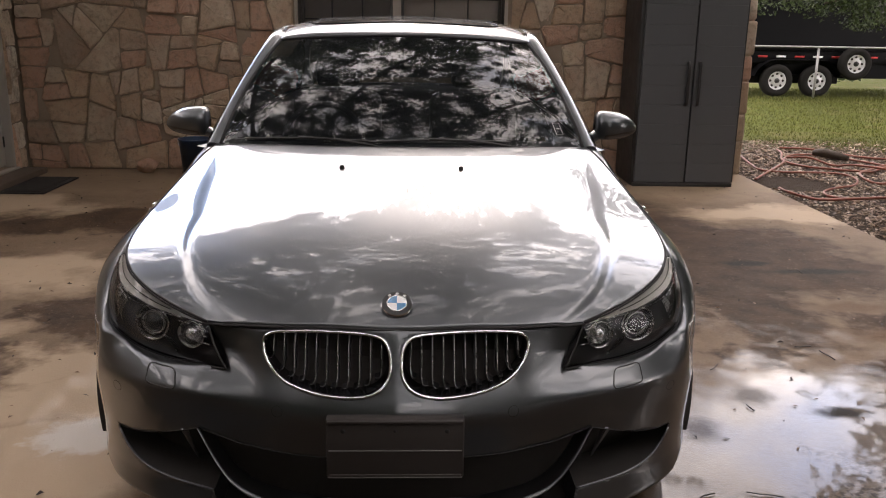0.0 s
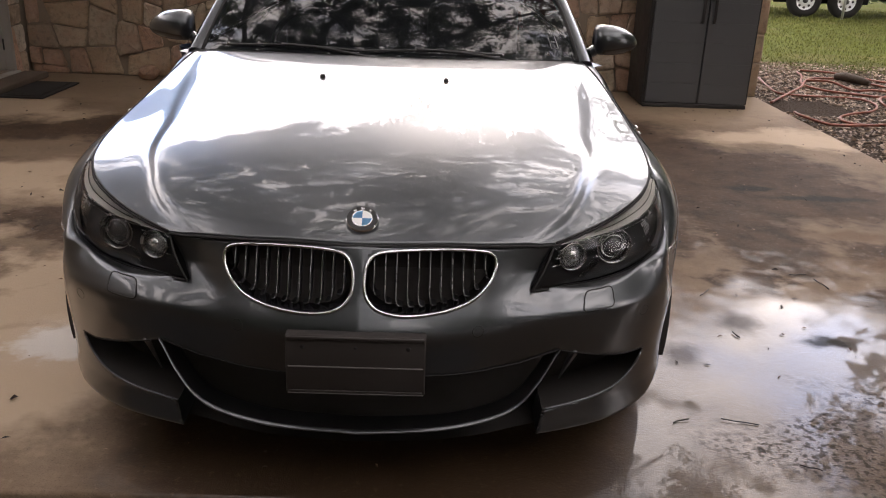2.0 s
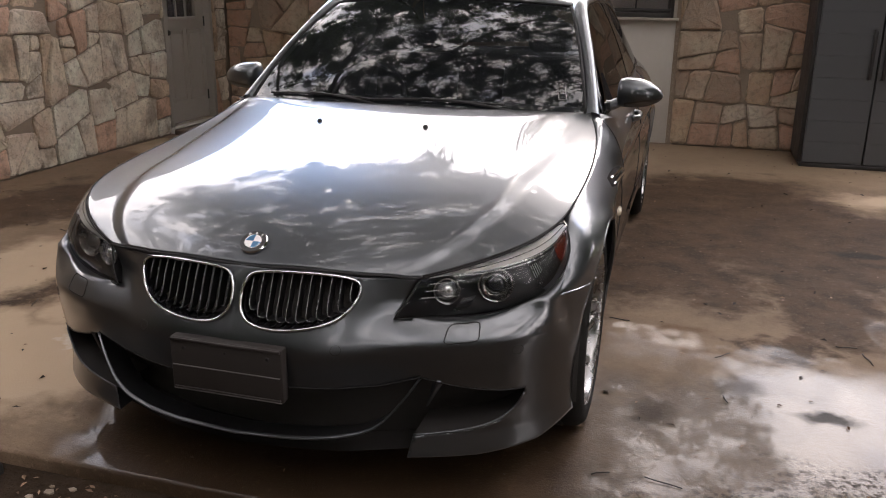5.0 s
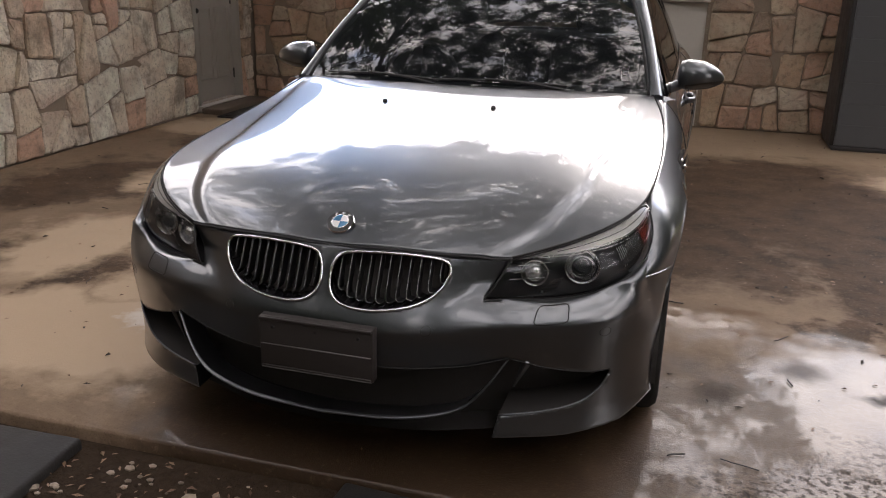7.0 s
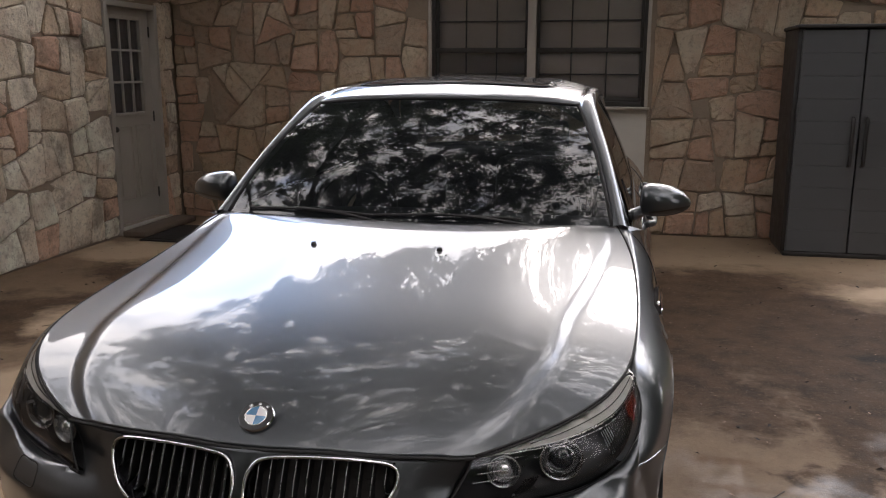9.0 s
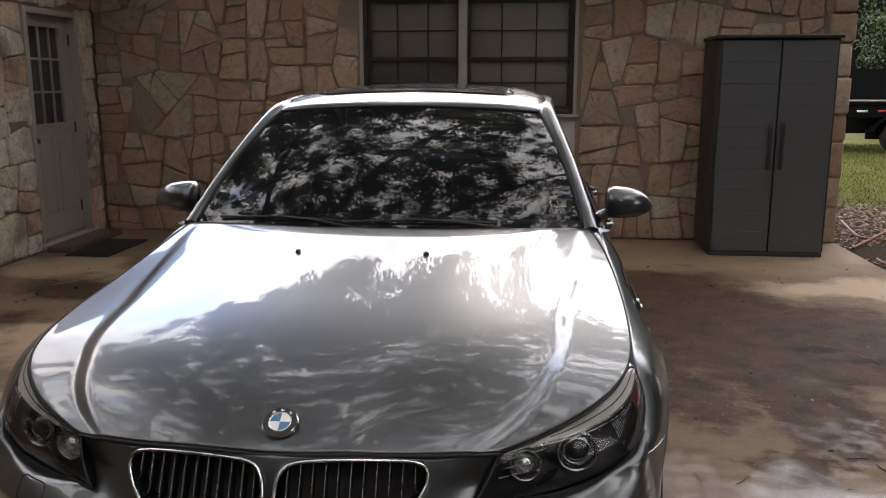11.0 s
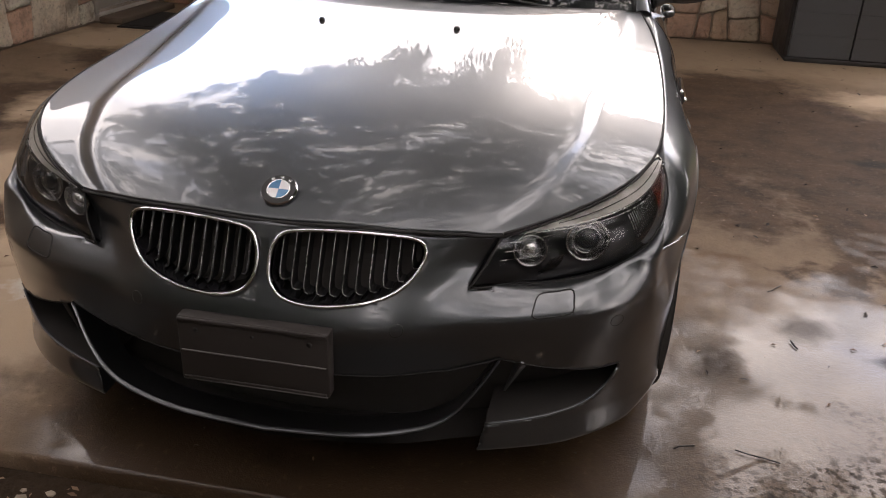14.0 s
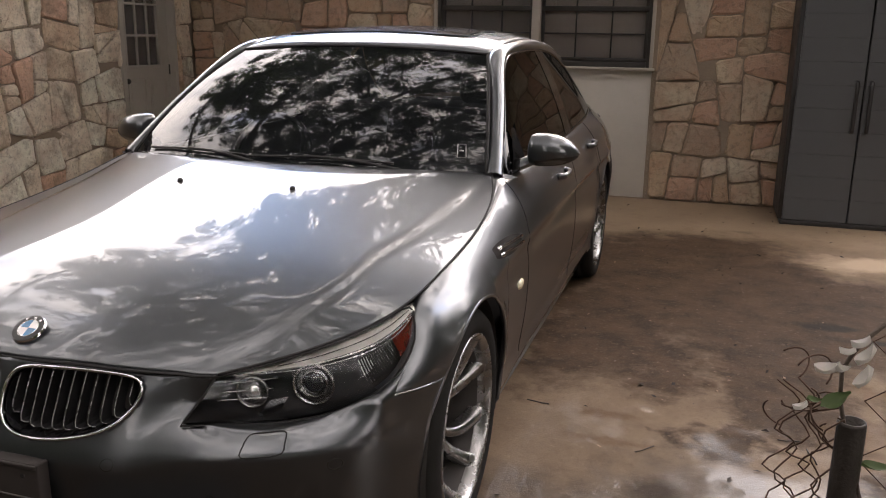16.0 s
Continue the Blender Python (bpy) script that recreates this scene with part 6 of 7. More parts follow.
def scatter_leaves(n, place, size, curl=0.3):
    """n small folded leaves as vertices and faces; place(n) gives their middles."""
    c = place(n)
    n = len(c)
    yaw = rng.uniform(0, 2 * np.pi, n)
    tilt = rng.uniform(-curl, curl, (n, 2))
    L = rng.uniform(size[0], size[1], n)
    W = L * rng.uniform(0.32, 0.55, n)
    u = np.stack([np.cos(yaw), np.sin(yaw), tilt[:, 0]], 1)
    v = np.stack([-np.sin(yaw), np.cos(yaw), tilt[:, 1]], 1)
    fold = W * rng.uniform(0.05, 0.5, n)
    z = np.array([0, 0, 1.0])
    a = c - u * L[:, None] / 2
    b = c + v * W[:, None] / 2 + z * fold[:, None]
    d = c + u * L[:, None] / 2
    e = c - v * W[:, None] / 2 + z * fold[:, None]
    V = np.stack([a, e, d, b], 1).reshape(-1, 3)
    i = np.arange(n)[:, None] * 4
    F = np.concatenate([i + [0, 1, 2], i + [0, 2, 3]], 0)
    return V.tolist(), F.tolist()


def build_litter():
    def beside(n):
        y = rng.uniform(2.6, 9.6, n)
        x = 3.40 + rng.gamma(1.6, 0.9, n)
        keep = (x < 8) & (((x - 3.80) / 0.36) ** 2 + ((y - 6.32) / 0.42) ** 2 > 1)
        return np.stack([x, y, np.full(n, -0.044)], 1)[keep]
    V, F = scatter_leaves(13000, beside, (0.025, 0.075))
    tagged(raw_mesh("leaf_litter", V, F, leaf_mat("tan_leaves", (0.13, 0.080, 0.052), (0.50, 0.37, 0.27), 0.1)), "fallen dry leaves covering the soil", "leaf litter", kind="stuff")

    def before(n):
        return np.stack([rng.uniform(-2.6, 2.6, n), 0.12 - rng.gamma(1.5, 0.35, n), np.full(n, -0.045)], 1)
    V, F = scatter_leaves(1700, before, (0.010, 0.034))
    tagged(raw_mesh("leaf_litter", V, F, LITTER), "dead leaves and chips on dark soil", "leaf litter", kind="stuff")

    def on_slab(n):
        return np.stack([rng.uniform(-3.5, 3.3, n), rng.uniform(0.25, 6.4, n), np.full(n, 0.003)], 1)
    V, F = scatter_leaves(700, on_slab, (0.006, 0.028), 0.2)
    tagged(raw_mesh("slab_litter", V, F, LITTER), "scattered bits of leaf on the concrete", "leaf litter", kind="stuff")
    dark = leaf_mat("dark_debris", (0.012, 0.008, 0.006), (0.05, 0.032, 0.022), 0.05)
    V, F = scatter_leaves(430, on_slab, (0.008, 0.036), 0.5)
    tagged(raw_mesh("slab_litter", V, F, dark), "dark wet twigs and leaf scraps on the concrete", "leaf litter", kind="stuff")
    # broken twigs on the slab
    tw = bmesh.new()
    for k in range(46):
        x, y, a, l = rng.uniform(-2.6, 3.0), 0.3 + rng.gamma(1.3, 1.1), rng.uniform(0, 6.28), rng.uniform(0.03, 0.12)
        if y > 6.2 or abs(x) < 0.8:
            continue
        pts = [(x + math.cos(a) * l * f + rng.uniform(-0.004, 0.004), y + math.sin(a) * l * f + rng.uniform(-0.004, 0.004), 0.004 + 0.004 * f) for f in (0, 0.35, 0.7, 1.0)]
        tube(pts, rng.uniform(0.0015, 0.003), 5, tw)
    tagged(part("twigs", tw, dark, None), "broken dark twigs on the wet concrete", "twigs", kind="stuff")
    # pebbles in the soil
    V, F = [], []
    for k in range(620):
        c = np.array([rng.uniform(-2.4, 2.4), 0.10 - rng.gamma(1.5, 0.26), -0.047])
        r = rng.uniform(0.004, 0.011) if rng.random() < 0.8 else rng.uniform(0.011, 0.022)
        i, turn = len(V), rng.uniform(0, 6.28)
        for z, q in ((-0.3, 0.85), (0.25, 1.0)):
            V += [tuple(c + [r * q * 1.3 * rng.uniform(0.8, 1.15) * math.cos(turn + 1.257 * j), r * q * math.sin(turn + 1.257 * j), r * z]) for j in range(5)]
        V.append(tuple(c + [0, 0, r * 0.6]))
        F += [(i + j, i + (j + 1) % 5, i + 5 + (j + 1) % 5, i + 5 + j) for j in range(5)] + [(i + 5 + j, i + 5 + (j + 1) % 5, i + 10) for j in range(5)]
    tagged(raw_mesh("pebbles", V, F, PEBBLE), "pale pebbles and chips in dark soil", "pebbles", kind="stuff")


build_litter()


def build_grass():
    n = 75000
    x = rng.uniform(3.7, 17, n)
    y = 8.4 + rng.beta(1.1, 1.0, n) * 11.5
    keep = y > 9.2 + 0.5 * np.sin(x * 1.7) - 0.9 * rng.random(n)
    x, y = x[keep], y[keep]
    n = len(x)
    h = rng.uniform(0.012, 0.045, n) * np.where(y > 16.2, 1.9, 1.0)
    yaw = rng.uniform(0, 2 * np.pi, n)
    w = 0.007
    lean = rng.uniform(-0.5, 0.5, (n, 2)) * h[:, None]
    a = np.stack([x - w * np.cos(yaw), y - w * np.sin(yaw), np.full(n, -0.055)], 1)
    b = np.stack([x + w * np.cos(yaw), y + w * np.sin(yaw), np.full(n, -0.055)], 1)
    c = np.stack([x + lean[:, 0], y + lean[:, 1], -0.05 + h], 1)
    V = np.stack([a, b, c], 1).reshape(-1, 3)
    F = np.arange(3 * n).reshape(-1, 3)
    tagged(raw_mesh("grass", V.tolist(), F.tolist(), GRASS), "short mown lawn grass with dry patches", "grass", kind="stuff")


build_grass()


def build_hose():
    runs = (
        [(3.95, 8.1), (3.83, 7.48), (3.79, 7.08), (3.98, 6.96), (4.32, 6.94), (4.56, 6.86), (4.56, 6.55), (4.36, 6.22), (4.10, 6.06), (3.90, 5.88), (3.84, 5.66), (3.98, 5.54), (4.30, 5.6)],
        [(3.49, 6.49), (3.84, 6.98), (4.22, 7.55), (4.38, 7.86), (4.60, 8.15), (4.95, 8.22), (5.12, 7.95), (5.25, 7.6), (5.5, 7.15), (6.1, 6.9)],
        [(4.61, 8.62), (4.51, 8.25), (4.32, 7.76), (4.36, 7.32), (4.56, 7.09), (4.90, 7.06), (5.35, 7.42), (6.0, 7.5)],
        [(4.70, 8.75), (4.99, 8.55), (5.28, 8.28), (5.42, 7.95), (5.70, 7.75), (6.4, 7.9)],
        [(3.50, 5.95), (3.47, 5.66), (3.66, 5.50), (3.98, 5.46), (4.30, 5.44), (5.0, 5.5)],
        [(5.4, 6.2), (4.95, 6.22), (4.66, 6.30), (4.60, 6.50), (4.70, 6.75), (4.98, 7.02), (5.30, 7.22), (5.9, 7.0)],
        [(4.40, 7.85), (4.58, 7.66), (4.74, 7.42), (4.92, 7.30), (5.06, 6.90), (5.4, 6.6), (6.0, 6.5)])
    for k, r in enumerate(runs):
        pts = [(x, y, -0.034 + 0.009 * k * (0.5 + 0.5 * math.sin(i * 2.1))) for i, (x, y) in enumerate(r)]
        tagged(part("garden_hose", tube(spline(pts, 70), 0.0125, 8), HOSE, None), "terracotta red garden hose lying in loops on leaf litter", "hose", "hoses beside the slab")


build_hose()
bm = tube([(4.90, 8.22, 0.00), (4.96, 8.06, 0.015), (5.02, 7.92, 0.005), (5.07, 7.76, 0.00)], 1.0, 10, taper=[0.035, 0.055, 0.05, 0.03])
tagged(part("log", bm, BARK, None), "short dark log lying among the hoses", "log")


def build_fence_corner():
    px, py, ph, q = 1.682, -0.12, 0.953, 0.54
    f = thing("wire_fence", (px, py, -0.05), "rusty chain-link fence end on a weathered steel post", "fence")
    part("post", lathe([(0.0176, -0.05), (0.0178, ph - 0.004), (0.0170, ph), (0.0146, ph), (0.0142, ph - 0.10), (0.0, ph - 0.10)], (px, py, 0.0), "z", 24), POSTMAT, f, "open-topped weathered steel post")
    # woven wires: each zigzags upward
    for k in range(30):
        x = px + 0.035 + k * 0.046
        s = 1 if k % 2 else -1
        pts = []
        for i in range(29):
            z = -0.02 + i * 0.040
            pts.append((x + s * 0.023 * (1 if i % 2 else -1), py + 0.006 * (1 if i % 2 else -1), z))
        part("wire", tube(pts, 0.0012, 5), RUST, f)
    # cut end of the mesh, bunched up beside the post: loose diamonds hooked into one another
    for k in range(6):
        bx, s0 = px - 0.022 - 0.012 * k, (1 if k % 2 else -1)
        pts, z, i = [], 0.35 + rng.uniform(0, 0.03), 0
        while z < 0.985 + 0.006 * k:
            w = s0 * (1 if i % 2 else -1) * rng.uniform(0.008, 0.019)
            pts.append((bx + w, py + rng.uniform(-0.012, 0.012), z))
            z += rng.uniform(0.022, 0.036)
            i += 1
        part("wire", tube(spline(pts, len(pts) * 3), 0.0013, 5), RUST, f)
    for k in range(9):
        a = rng.uniform(0, 6.28)
        c = (px - 0.055 + rng.uniform(-0.03, 0.05), py + rng.uniform(-0.01, 0.01), 0.975 + rng.uniform(-0.05, 0.05))
        pts = [(c[0] + 0.024 * math.cos(a + t), c[1] + 0.015 * math.sin(t * 1.3), c[2] + 0.022 * math.sin(a + t)) for t in np.linspace(0, rng.uniform(2.0, 3.6), 12)]
        part("wire_curl", tube(pts, 0.0013, 5), RUST, f)
    v = thing("vine", (px + 0.10, py, -0.05), "climbing vine with green leaves and pale dry leaves on the fence", "vine")
    stem = spline([(px + 0.12, py + 0.01, -0.05), (px + 0.15, py + 0.02, 0.35), (px + 0.05, py - 0.01, 0.75), (px - 0.02, py, 1.0), (px + 0.02, py - 0.01, 1.09)], 30)
    part("stem", tube(stem, 0.003, 5), BARK, v)

    def leaf(c, yaw, pitch, L, mat, curl, name):
        bm = bmesh.new()
        rows = []
        for t in np.linspace(0, 1, 7):
            w = 0.27 * L * math.sin(math.pi * min(0.97, 0.03 + t ** 0.8))
            rows.append([((t - 0.5) * L, w * q, curl * L * (q * q * 0.5 + (t - 0.5) ** 2)) for q in (-1, -0.5, 0, 0.5, 1)])
        grid(rows, bm)
        m = Matrix.Translation(c) @ Euler((rng.uniform(-0.6, 0.6), pitch, yaw)).to_matrix().to_4x4()
        bmesh.ops.transform(bm, matrix=m, verts=bm.verts)
        part(name, bm, mat, v)
    for dx, dz, yaw, pitch, L in ((-0.008, 0.196, 0.3, -0.3, 0.044), (-0.034, 0.175, 0.2, -0.1, 0.036), (0.010, 0.168, 0.5, -0.7, 0.056), (0.016, 0.120, 0.4, -1.0, 0.056), (-0.068, 0.126, -0.2, -0.3, 0.056), (-0.050, 0.132, 0.6, 0.2, 0.040), (-0.117, 0.028, 0.2, -0.4, 0.034)):
        leaf((px + dx * q, py - 0.02, ph + dz * q), yaw, pitch, L * q, PALELEAF, 0.75, "dry_leaf")
    for dx, dz, yaw, pitch, L in ((-0.045, 0.056, 0.3, -0.5, 0.075), (-0.094, 0.050, 0.5, 0.2, 0.042), (0.085, 0.16, 0.9, -0.6, 0.09), (0.075, 0.115, 0.2, 0.8, 0.06), (0.06, -0.10, 0.3, 0.1, 0.075), (0.12, 0.10, 0.9, -0.3, 0.09), (0.14, 0.16, 0.2, 0.5, 0.10), (0.16, -0.08, 0.4, -0.2, 0.11), (0.12, -0.14, 1.9, 0.3, 0.10), (0.20, 0.02, 1.2, 0.2, 0.10), (0.18, -0.20, 0.2, -0.4, 0.11)):
        leaf((px + dx * q, py - 0.015, ph + dz * q), yaw, pitch, L * q, VINE, 0.25, "leaf")


build_fence_corner()


# ---- trees ----
def leaf_cloud(name, centres, radii, per, size, material, parent):
    n = len(centres) * per
    c = np.repeat(centres, per, 0)
    r = np.repeat(radii, per)[:, None]
    g = rng.normal(0, 1, (n, 3))
    g /= np.linalg.norm(g, axis=1)[:, None]
    p = c + g * r * (rng.random((n, 1)) ** 0.45) * [1, 1, 0.55]
    a = rng.normal(0, 1, (n, 3))
    a /= np.linalg.norm(a, axis=1)[:, None]
    b = np.cross(a, rng.normal(0, 1, (n, 3)))
    b /= np.linalg.norm(b, axis=1)[:, None]
    L = rng.uniform(size[0], size[1], (n, 1))
    V = np.stack([p - a * L / 2, p - b * L * 0.24, p + a * L / 2, p + b * L * 0.24], 1).reshape(-1, 3)
    me = bpy.data.meshes.new(name)
    me.vertices.add(4 * n)
    me.vertices.foreach_set("co", V.ravel())
    me.loops.add(4 * n)
    me.loops.foreach_set("vertex_index", np.arange(4 * n))
    me.polygons.add(n)
    me.polygons.foreach_set("loop_start", np.arange(n) * 4)
    me.update(calc_edges=True)
    me.materials.append(material)
    ob = new(name, me)
    ob.parent = parent
    ob.matrix_parent_inverse = Matrix.Translation(-Vector(parent.location))
    return ob


def limb(a, b, r0, r1, sag=0.4, n=14):
    a, b = np.array(a, float), np.array(b, float)
    t = np.linspace(0, 1, n)[:, None]
    wob = np.stack([np.sin(t[:, 0] * 5 + a[0]) * 0.18, np.cos(t[:, 0] * 4 + b[1]) * 0.18, np.sin(t[:, 0] * 3.14) * sag], 1)
    p = a + (b - a) * t + wob * (t * (1 - t) * 4)
    return p, np.linspace(r0, r1, n)


def crown_rise(az):
    """Elevation in degrees of the crown's ragged lower edge over the car, by azimuth in degrees."""
    e = float(np.interp(az, [-70, -52, -44, -36, -28, -20, -8, 0, 8, 16, 26, 40], [36, 32.5, 30.5, 28, 29.5, 31.5, 32, 31, 29, 27, 29, 36]))
    return e - 1.6 + 2.6 * noise.noise((az * 0.16, 3.1, 0)) + 2.6 * noise.noise((az * 0.75, 9.7, 0))


def under_edge(p, margin=0.0):
    d = math.hypot(p[0], p[1] - 1.0)
    az = math.degrees(math.atan2(p[0], p[1] - 1.0))
    el = math.degrees(math.atan2(p[2] - 1.0, d))
    return el < crown_rise(az) + margin


def build_oak():
    base = np.array([-6.3, -4.8, -0.05])
    oak = thing("oak_tree", tuple(base), "spreading live oak with dense small-leaved crown over the slab", "tree")
    fork = base + [0.5, 0.6, 2.6]
    p, r = limb(base - [0, 0, 0.3], fork, 0.42, 0.33, 0.0)
    r[0] = 0.6
    part("trunk", tube(p, 1.0, 14, taper=r), BARK, oak)
    targets = [(-5.5, 5.5, 5.6), (-2.2, 7.2, 6.0), (0.8, 6.3, 5.8), (3.6, 5.0, 5.9), (5.0, 1.5, 6.2), (3.0, -2.0, 6.6), (-1.0, 2.5, 6.2), (-7.5, 1.0, 6.0), (-3.5, -1.0, 7.2), (0.5, -5.0, 6.6), (-8.5, -5.0, 6.3)]
    bm, twigs = bmesh.new(), []
    for k, tg in enumerate(targets):
        p, r = limb(fork, tg, 0.15, 0.025, 1.3, 18)
        tube(p, 1.0, 9, bm, taper=r)
        for f in (0.4, 0.52, 0.64, 0.76, 0.88, 0.97):
            s = p[int(f * 17)]
            for _ in range(3):
                e = s + np.array([rng.uniform(-1.6, 1.6), rng.uniform(-1.6, 1.6), rng.uniform(-0.5, 1.1)])
                q, rr = limb(s, e, 0.03 * (1.2 - f * 0.7), 0.006, 0.15, 8)
                tube(q, 1.0, 6, bm, taper=rr)
                twigs += [q[3], q[5], q[7], q[7]]
    part("limbs", bm, BARK, oak)
    cs = []
    while len(cs) < 2750:
        x, y = rng.uniform(-10.5, 7.6), rng.uniform(-7.5, 9.2)
        if ((x + 1.2) / 8.9) ** 2 + ((y - 0.6) / 8.4) ** 2 > 1 + 0.25 * noise.noise((x * 0.5, y * 0.5, 0)):
            continue
        d = math.hypot(x, y - 1.0)
        zmin = max(4.3, 1.0 + 0.56 * d)
        z = zmin + rng.gamma(1.3, 0.75) + 0.5 * noise.noise((x * 0.6, y * 0.6, 5))
        if noise.noise((x * 0.8, y * 0.8, z * 0.7)) + 0.6 * noise.noise((x * 1.9, y * 1.9, z * 1.8)) < (-0.26 if abs(x) < 2.6 and 0.5 < y < 3.7 else 0.06):
            continue
        if x > 3.4 and rng.random() < (0.6 if y > 3.5 else 0.1):
            continue
        if x > 1.5 and y < -0.5 and rng.random() < 0.4:
            continue
        if x < -3.6 and y > -1.0 and rng.random() < 0.7:
            continue
        cs.append((x, y, z))
    # ragged lower fringe towards the house
    for _ in range(1900):
        az, d = rng.uniform(-0.98, 0.36), rng.uniform(4.6, 8.6)
        rise = math.tan(radians(crown_rise(math.degrees(az)) + 1.2))
        x, y, z = d * math.sin(az), 1.0 + d * math.cos(az), 1.0 + rise * d + rng.gamma(1.4, 1.0)
        if noise.noise((x * 1.1, y * 0.9, z * 1.1)) + 0.6 * noise.noise((x * 2.6, y * 2.6, z * 2.6)) > 0.0:
            cs.append((x, y, z))
    cs = np.array(cs + [tuple(t + rng.normal(0, 0.15, 3)) for t in twigs])
    cs = np.array([c for c in cs if not under_edge(c) and (not under_edge(c, 4.0) or rng.random() < 0.6)])
    leaf_cloud("crown", cs, rng.uniform(0.12, 0.32, len(cs)), 115, (0.050, 0.095), LEAF, oak)


build_oak()


def build_lawn_tree():
    base = np.array([15.0, 12.5, -0.05])
    tr = thing("oak_tree", tuple(base), "broad oak with low hanging branches beside the lawn", "tree")
    p, r = limb(base, base + [-0.3, 0.2, 3.0], 0.32, 0.22, 0)
    part("trunk", tube(p, 1.0, 12, taper=r), BARK, tr)
    bm, cs = bmesh.new(), []
    for tg in ((6.9, 14.4, 2.3), (7.5, 13.9, 1.9), (8.3, 14.2, 2.0), (9.4, 13.6, 2.5), (11, 15.5, 3.6), (13, 9.5, 4.2), (17, 15, 4.5), (12, 12.5, 6.2), (16, 10, 6.5), (8.0, 15.2, 4.6), (10.5, 14, 7.2), (13, 13, 8.6), (15.5, 12, 9.2), (13, 10, 7.6), (17.5, 13.5, 8.0)):
        q, rr = limb(p[-1], tg, 0.12, 0.02, 0.9, 12)
        tube(q, 1.0, 7, bm, taper=rr)
        for f in range(5, 12):
            for _ in range(24 if tg[2] < 2.6 else 9):
                cs.append(q[f] + rng.normal(0, 0.45, 3) + [0, 0, 0.2])
    part("limbs", bm, BARK, tr)
    cs = np.array(cs)
    cs = cs[cs[:, 2] > 1.45]
    leaf_cloud("crown", cs, rng.uniform(0.25, 0.5, len(cs)), 80, (0.05, 0.10), LEAF, tr)


build_lawn_tree()


# ---- lawn's far side ----
def build_trailer():
    y0 = 17.35
    t = thing("trailer", (9.5, y0 + 1.0, 0), "long black cargo trailer with white steel wheels parked on grass", "trailer")
    part("body", box((6.6, y0 + 0.02, 1.08), (15.5, y0 + 2.3, 3.3), 0.03), TRAILER, t, smooth=False)
    part("frame_rail", box((6.4, y0 - 0.02, 0.70), (15.4, y0 + 0.10, 0.98), 0.01), TRAILER, t)
    part("rub_rail", box((6.4, y0 - 0.07, 0.985), (15.5, y0 + 0.015, 1.07), 0.01), TRAILER, t)
    for k in range(14):
        x = 7.35 + k * 0.42
        part("reflector_tape", box((x, y0 - 0.026, 0.82), (x + 0.22, y0 - 0.021, 0.865)), REDTAPE if k % 2 else WHITE, t, "red reflective tape" if k % 2 else "white reflective tape")
    for k in range(3):
        part("side_panel", box((10.35 + k * 0.9, y0 + 0.012, 1.62), (10.75 + k * 0.9, y0 + 0.024, 2.35), 0.004), PANELGREY, t, "grey panel")
    part("fender", grid([[(8.64 + 0.98 * math.cos(a), yy, 0.36 + 0.52 * min(0.80, math.sin(a))) for a in np.linspace(0.1, math.pi - 0.1, 24)] for yy in (y0 - 0.22, y0 + 0.12)]), TRAILER, t)
    for x, z, y in ((8.19, 0.32, y0 - 0.12), (9.09, 0.32, y0 - 0.12), (9.90, 0.71, y0 - 0.20)):
        w = part("wheel", lathe([(0.205, -0.02), (0.200, -0.095), (0.185, -0.085), (0.155, -0.045), (0.12, -0.06), (0.085, -0.075), (0.055, -0.075)], (x, y, z), "y", 36), RIMWHITE, t, "white steel wheel")
        part("hub_cap", lathe([(0.060, -0.070), (0.054, -0.085), (0.048, -0.112), (0.0, -0.118)], (x, y, z), "y", 20), BLACK, w, "black hub")
        part("tyre", lathe([(0.200, -0.09), (0.225, -0.115), (0.30, -0.12), (0.350, -0.085), (0.358, 0.0), (0.350, 0.085), (0.30, 0.11), (0.20, 0.09)], (x, y, z), "y", 40), RUBBER, w)
        for k in range(8):
            a = 2 * math.pi * k / 8
            part("rim_hole", lathe([(0.0, -0.066), (0.027, -0.066), (0.029, -0.03)], (x + 0.142 * math.cos(a), y, z + 0.150 * math.sin(a)), "y", 10), CAVITY, w)
    part("chassis", box((6.45, y0 + 0.125, 0.37), (15.3, y0 + 2.2, 1.06), 0.03), TRAILER, t, smooth=False)
    part("axle_beam", box((7.6, y0 + 0.06, 0.25), (9.7, y0 + 0.12, 0.45), 0.02), TRAILER, t)
    for x in (7.0, 12.0):
        part("landing_leg", box((x, y0 + 0.1, -0.05), (x + 0.1, y0 + 0.2, 0.72), 0.01), TRAILER, t)


build_trailer()


def build_pipe_fence():
    y = 16.9
    f = thing("pipe_fence", (9.0, y, 0), "thin galvanised pipe fence along the lawn", "fence")
    part("top_rail", tube([(x, y, 1.07) for x in np.linspace(4.0, 20, 12)], 0.021, 8), GALV, f)
    for x in (6.1, 8.95, 11.8, 14.65):
        part("post", tube([(x, y + 0.03, -0.1), (x, y + 0.03, 0.5), (x, y + 0.03, 1.09)], 0.026, 8), GALV, f)


build_pipe_fence()


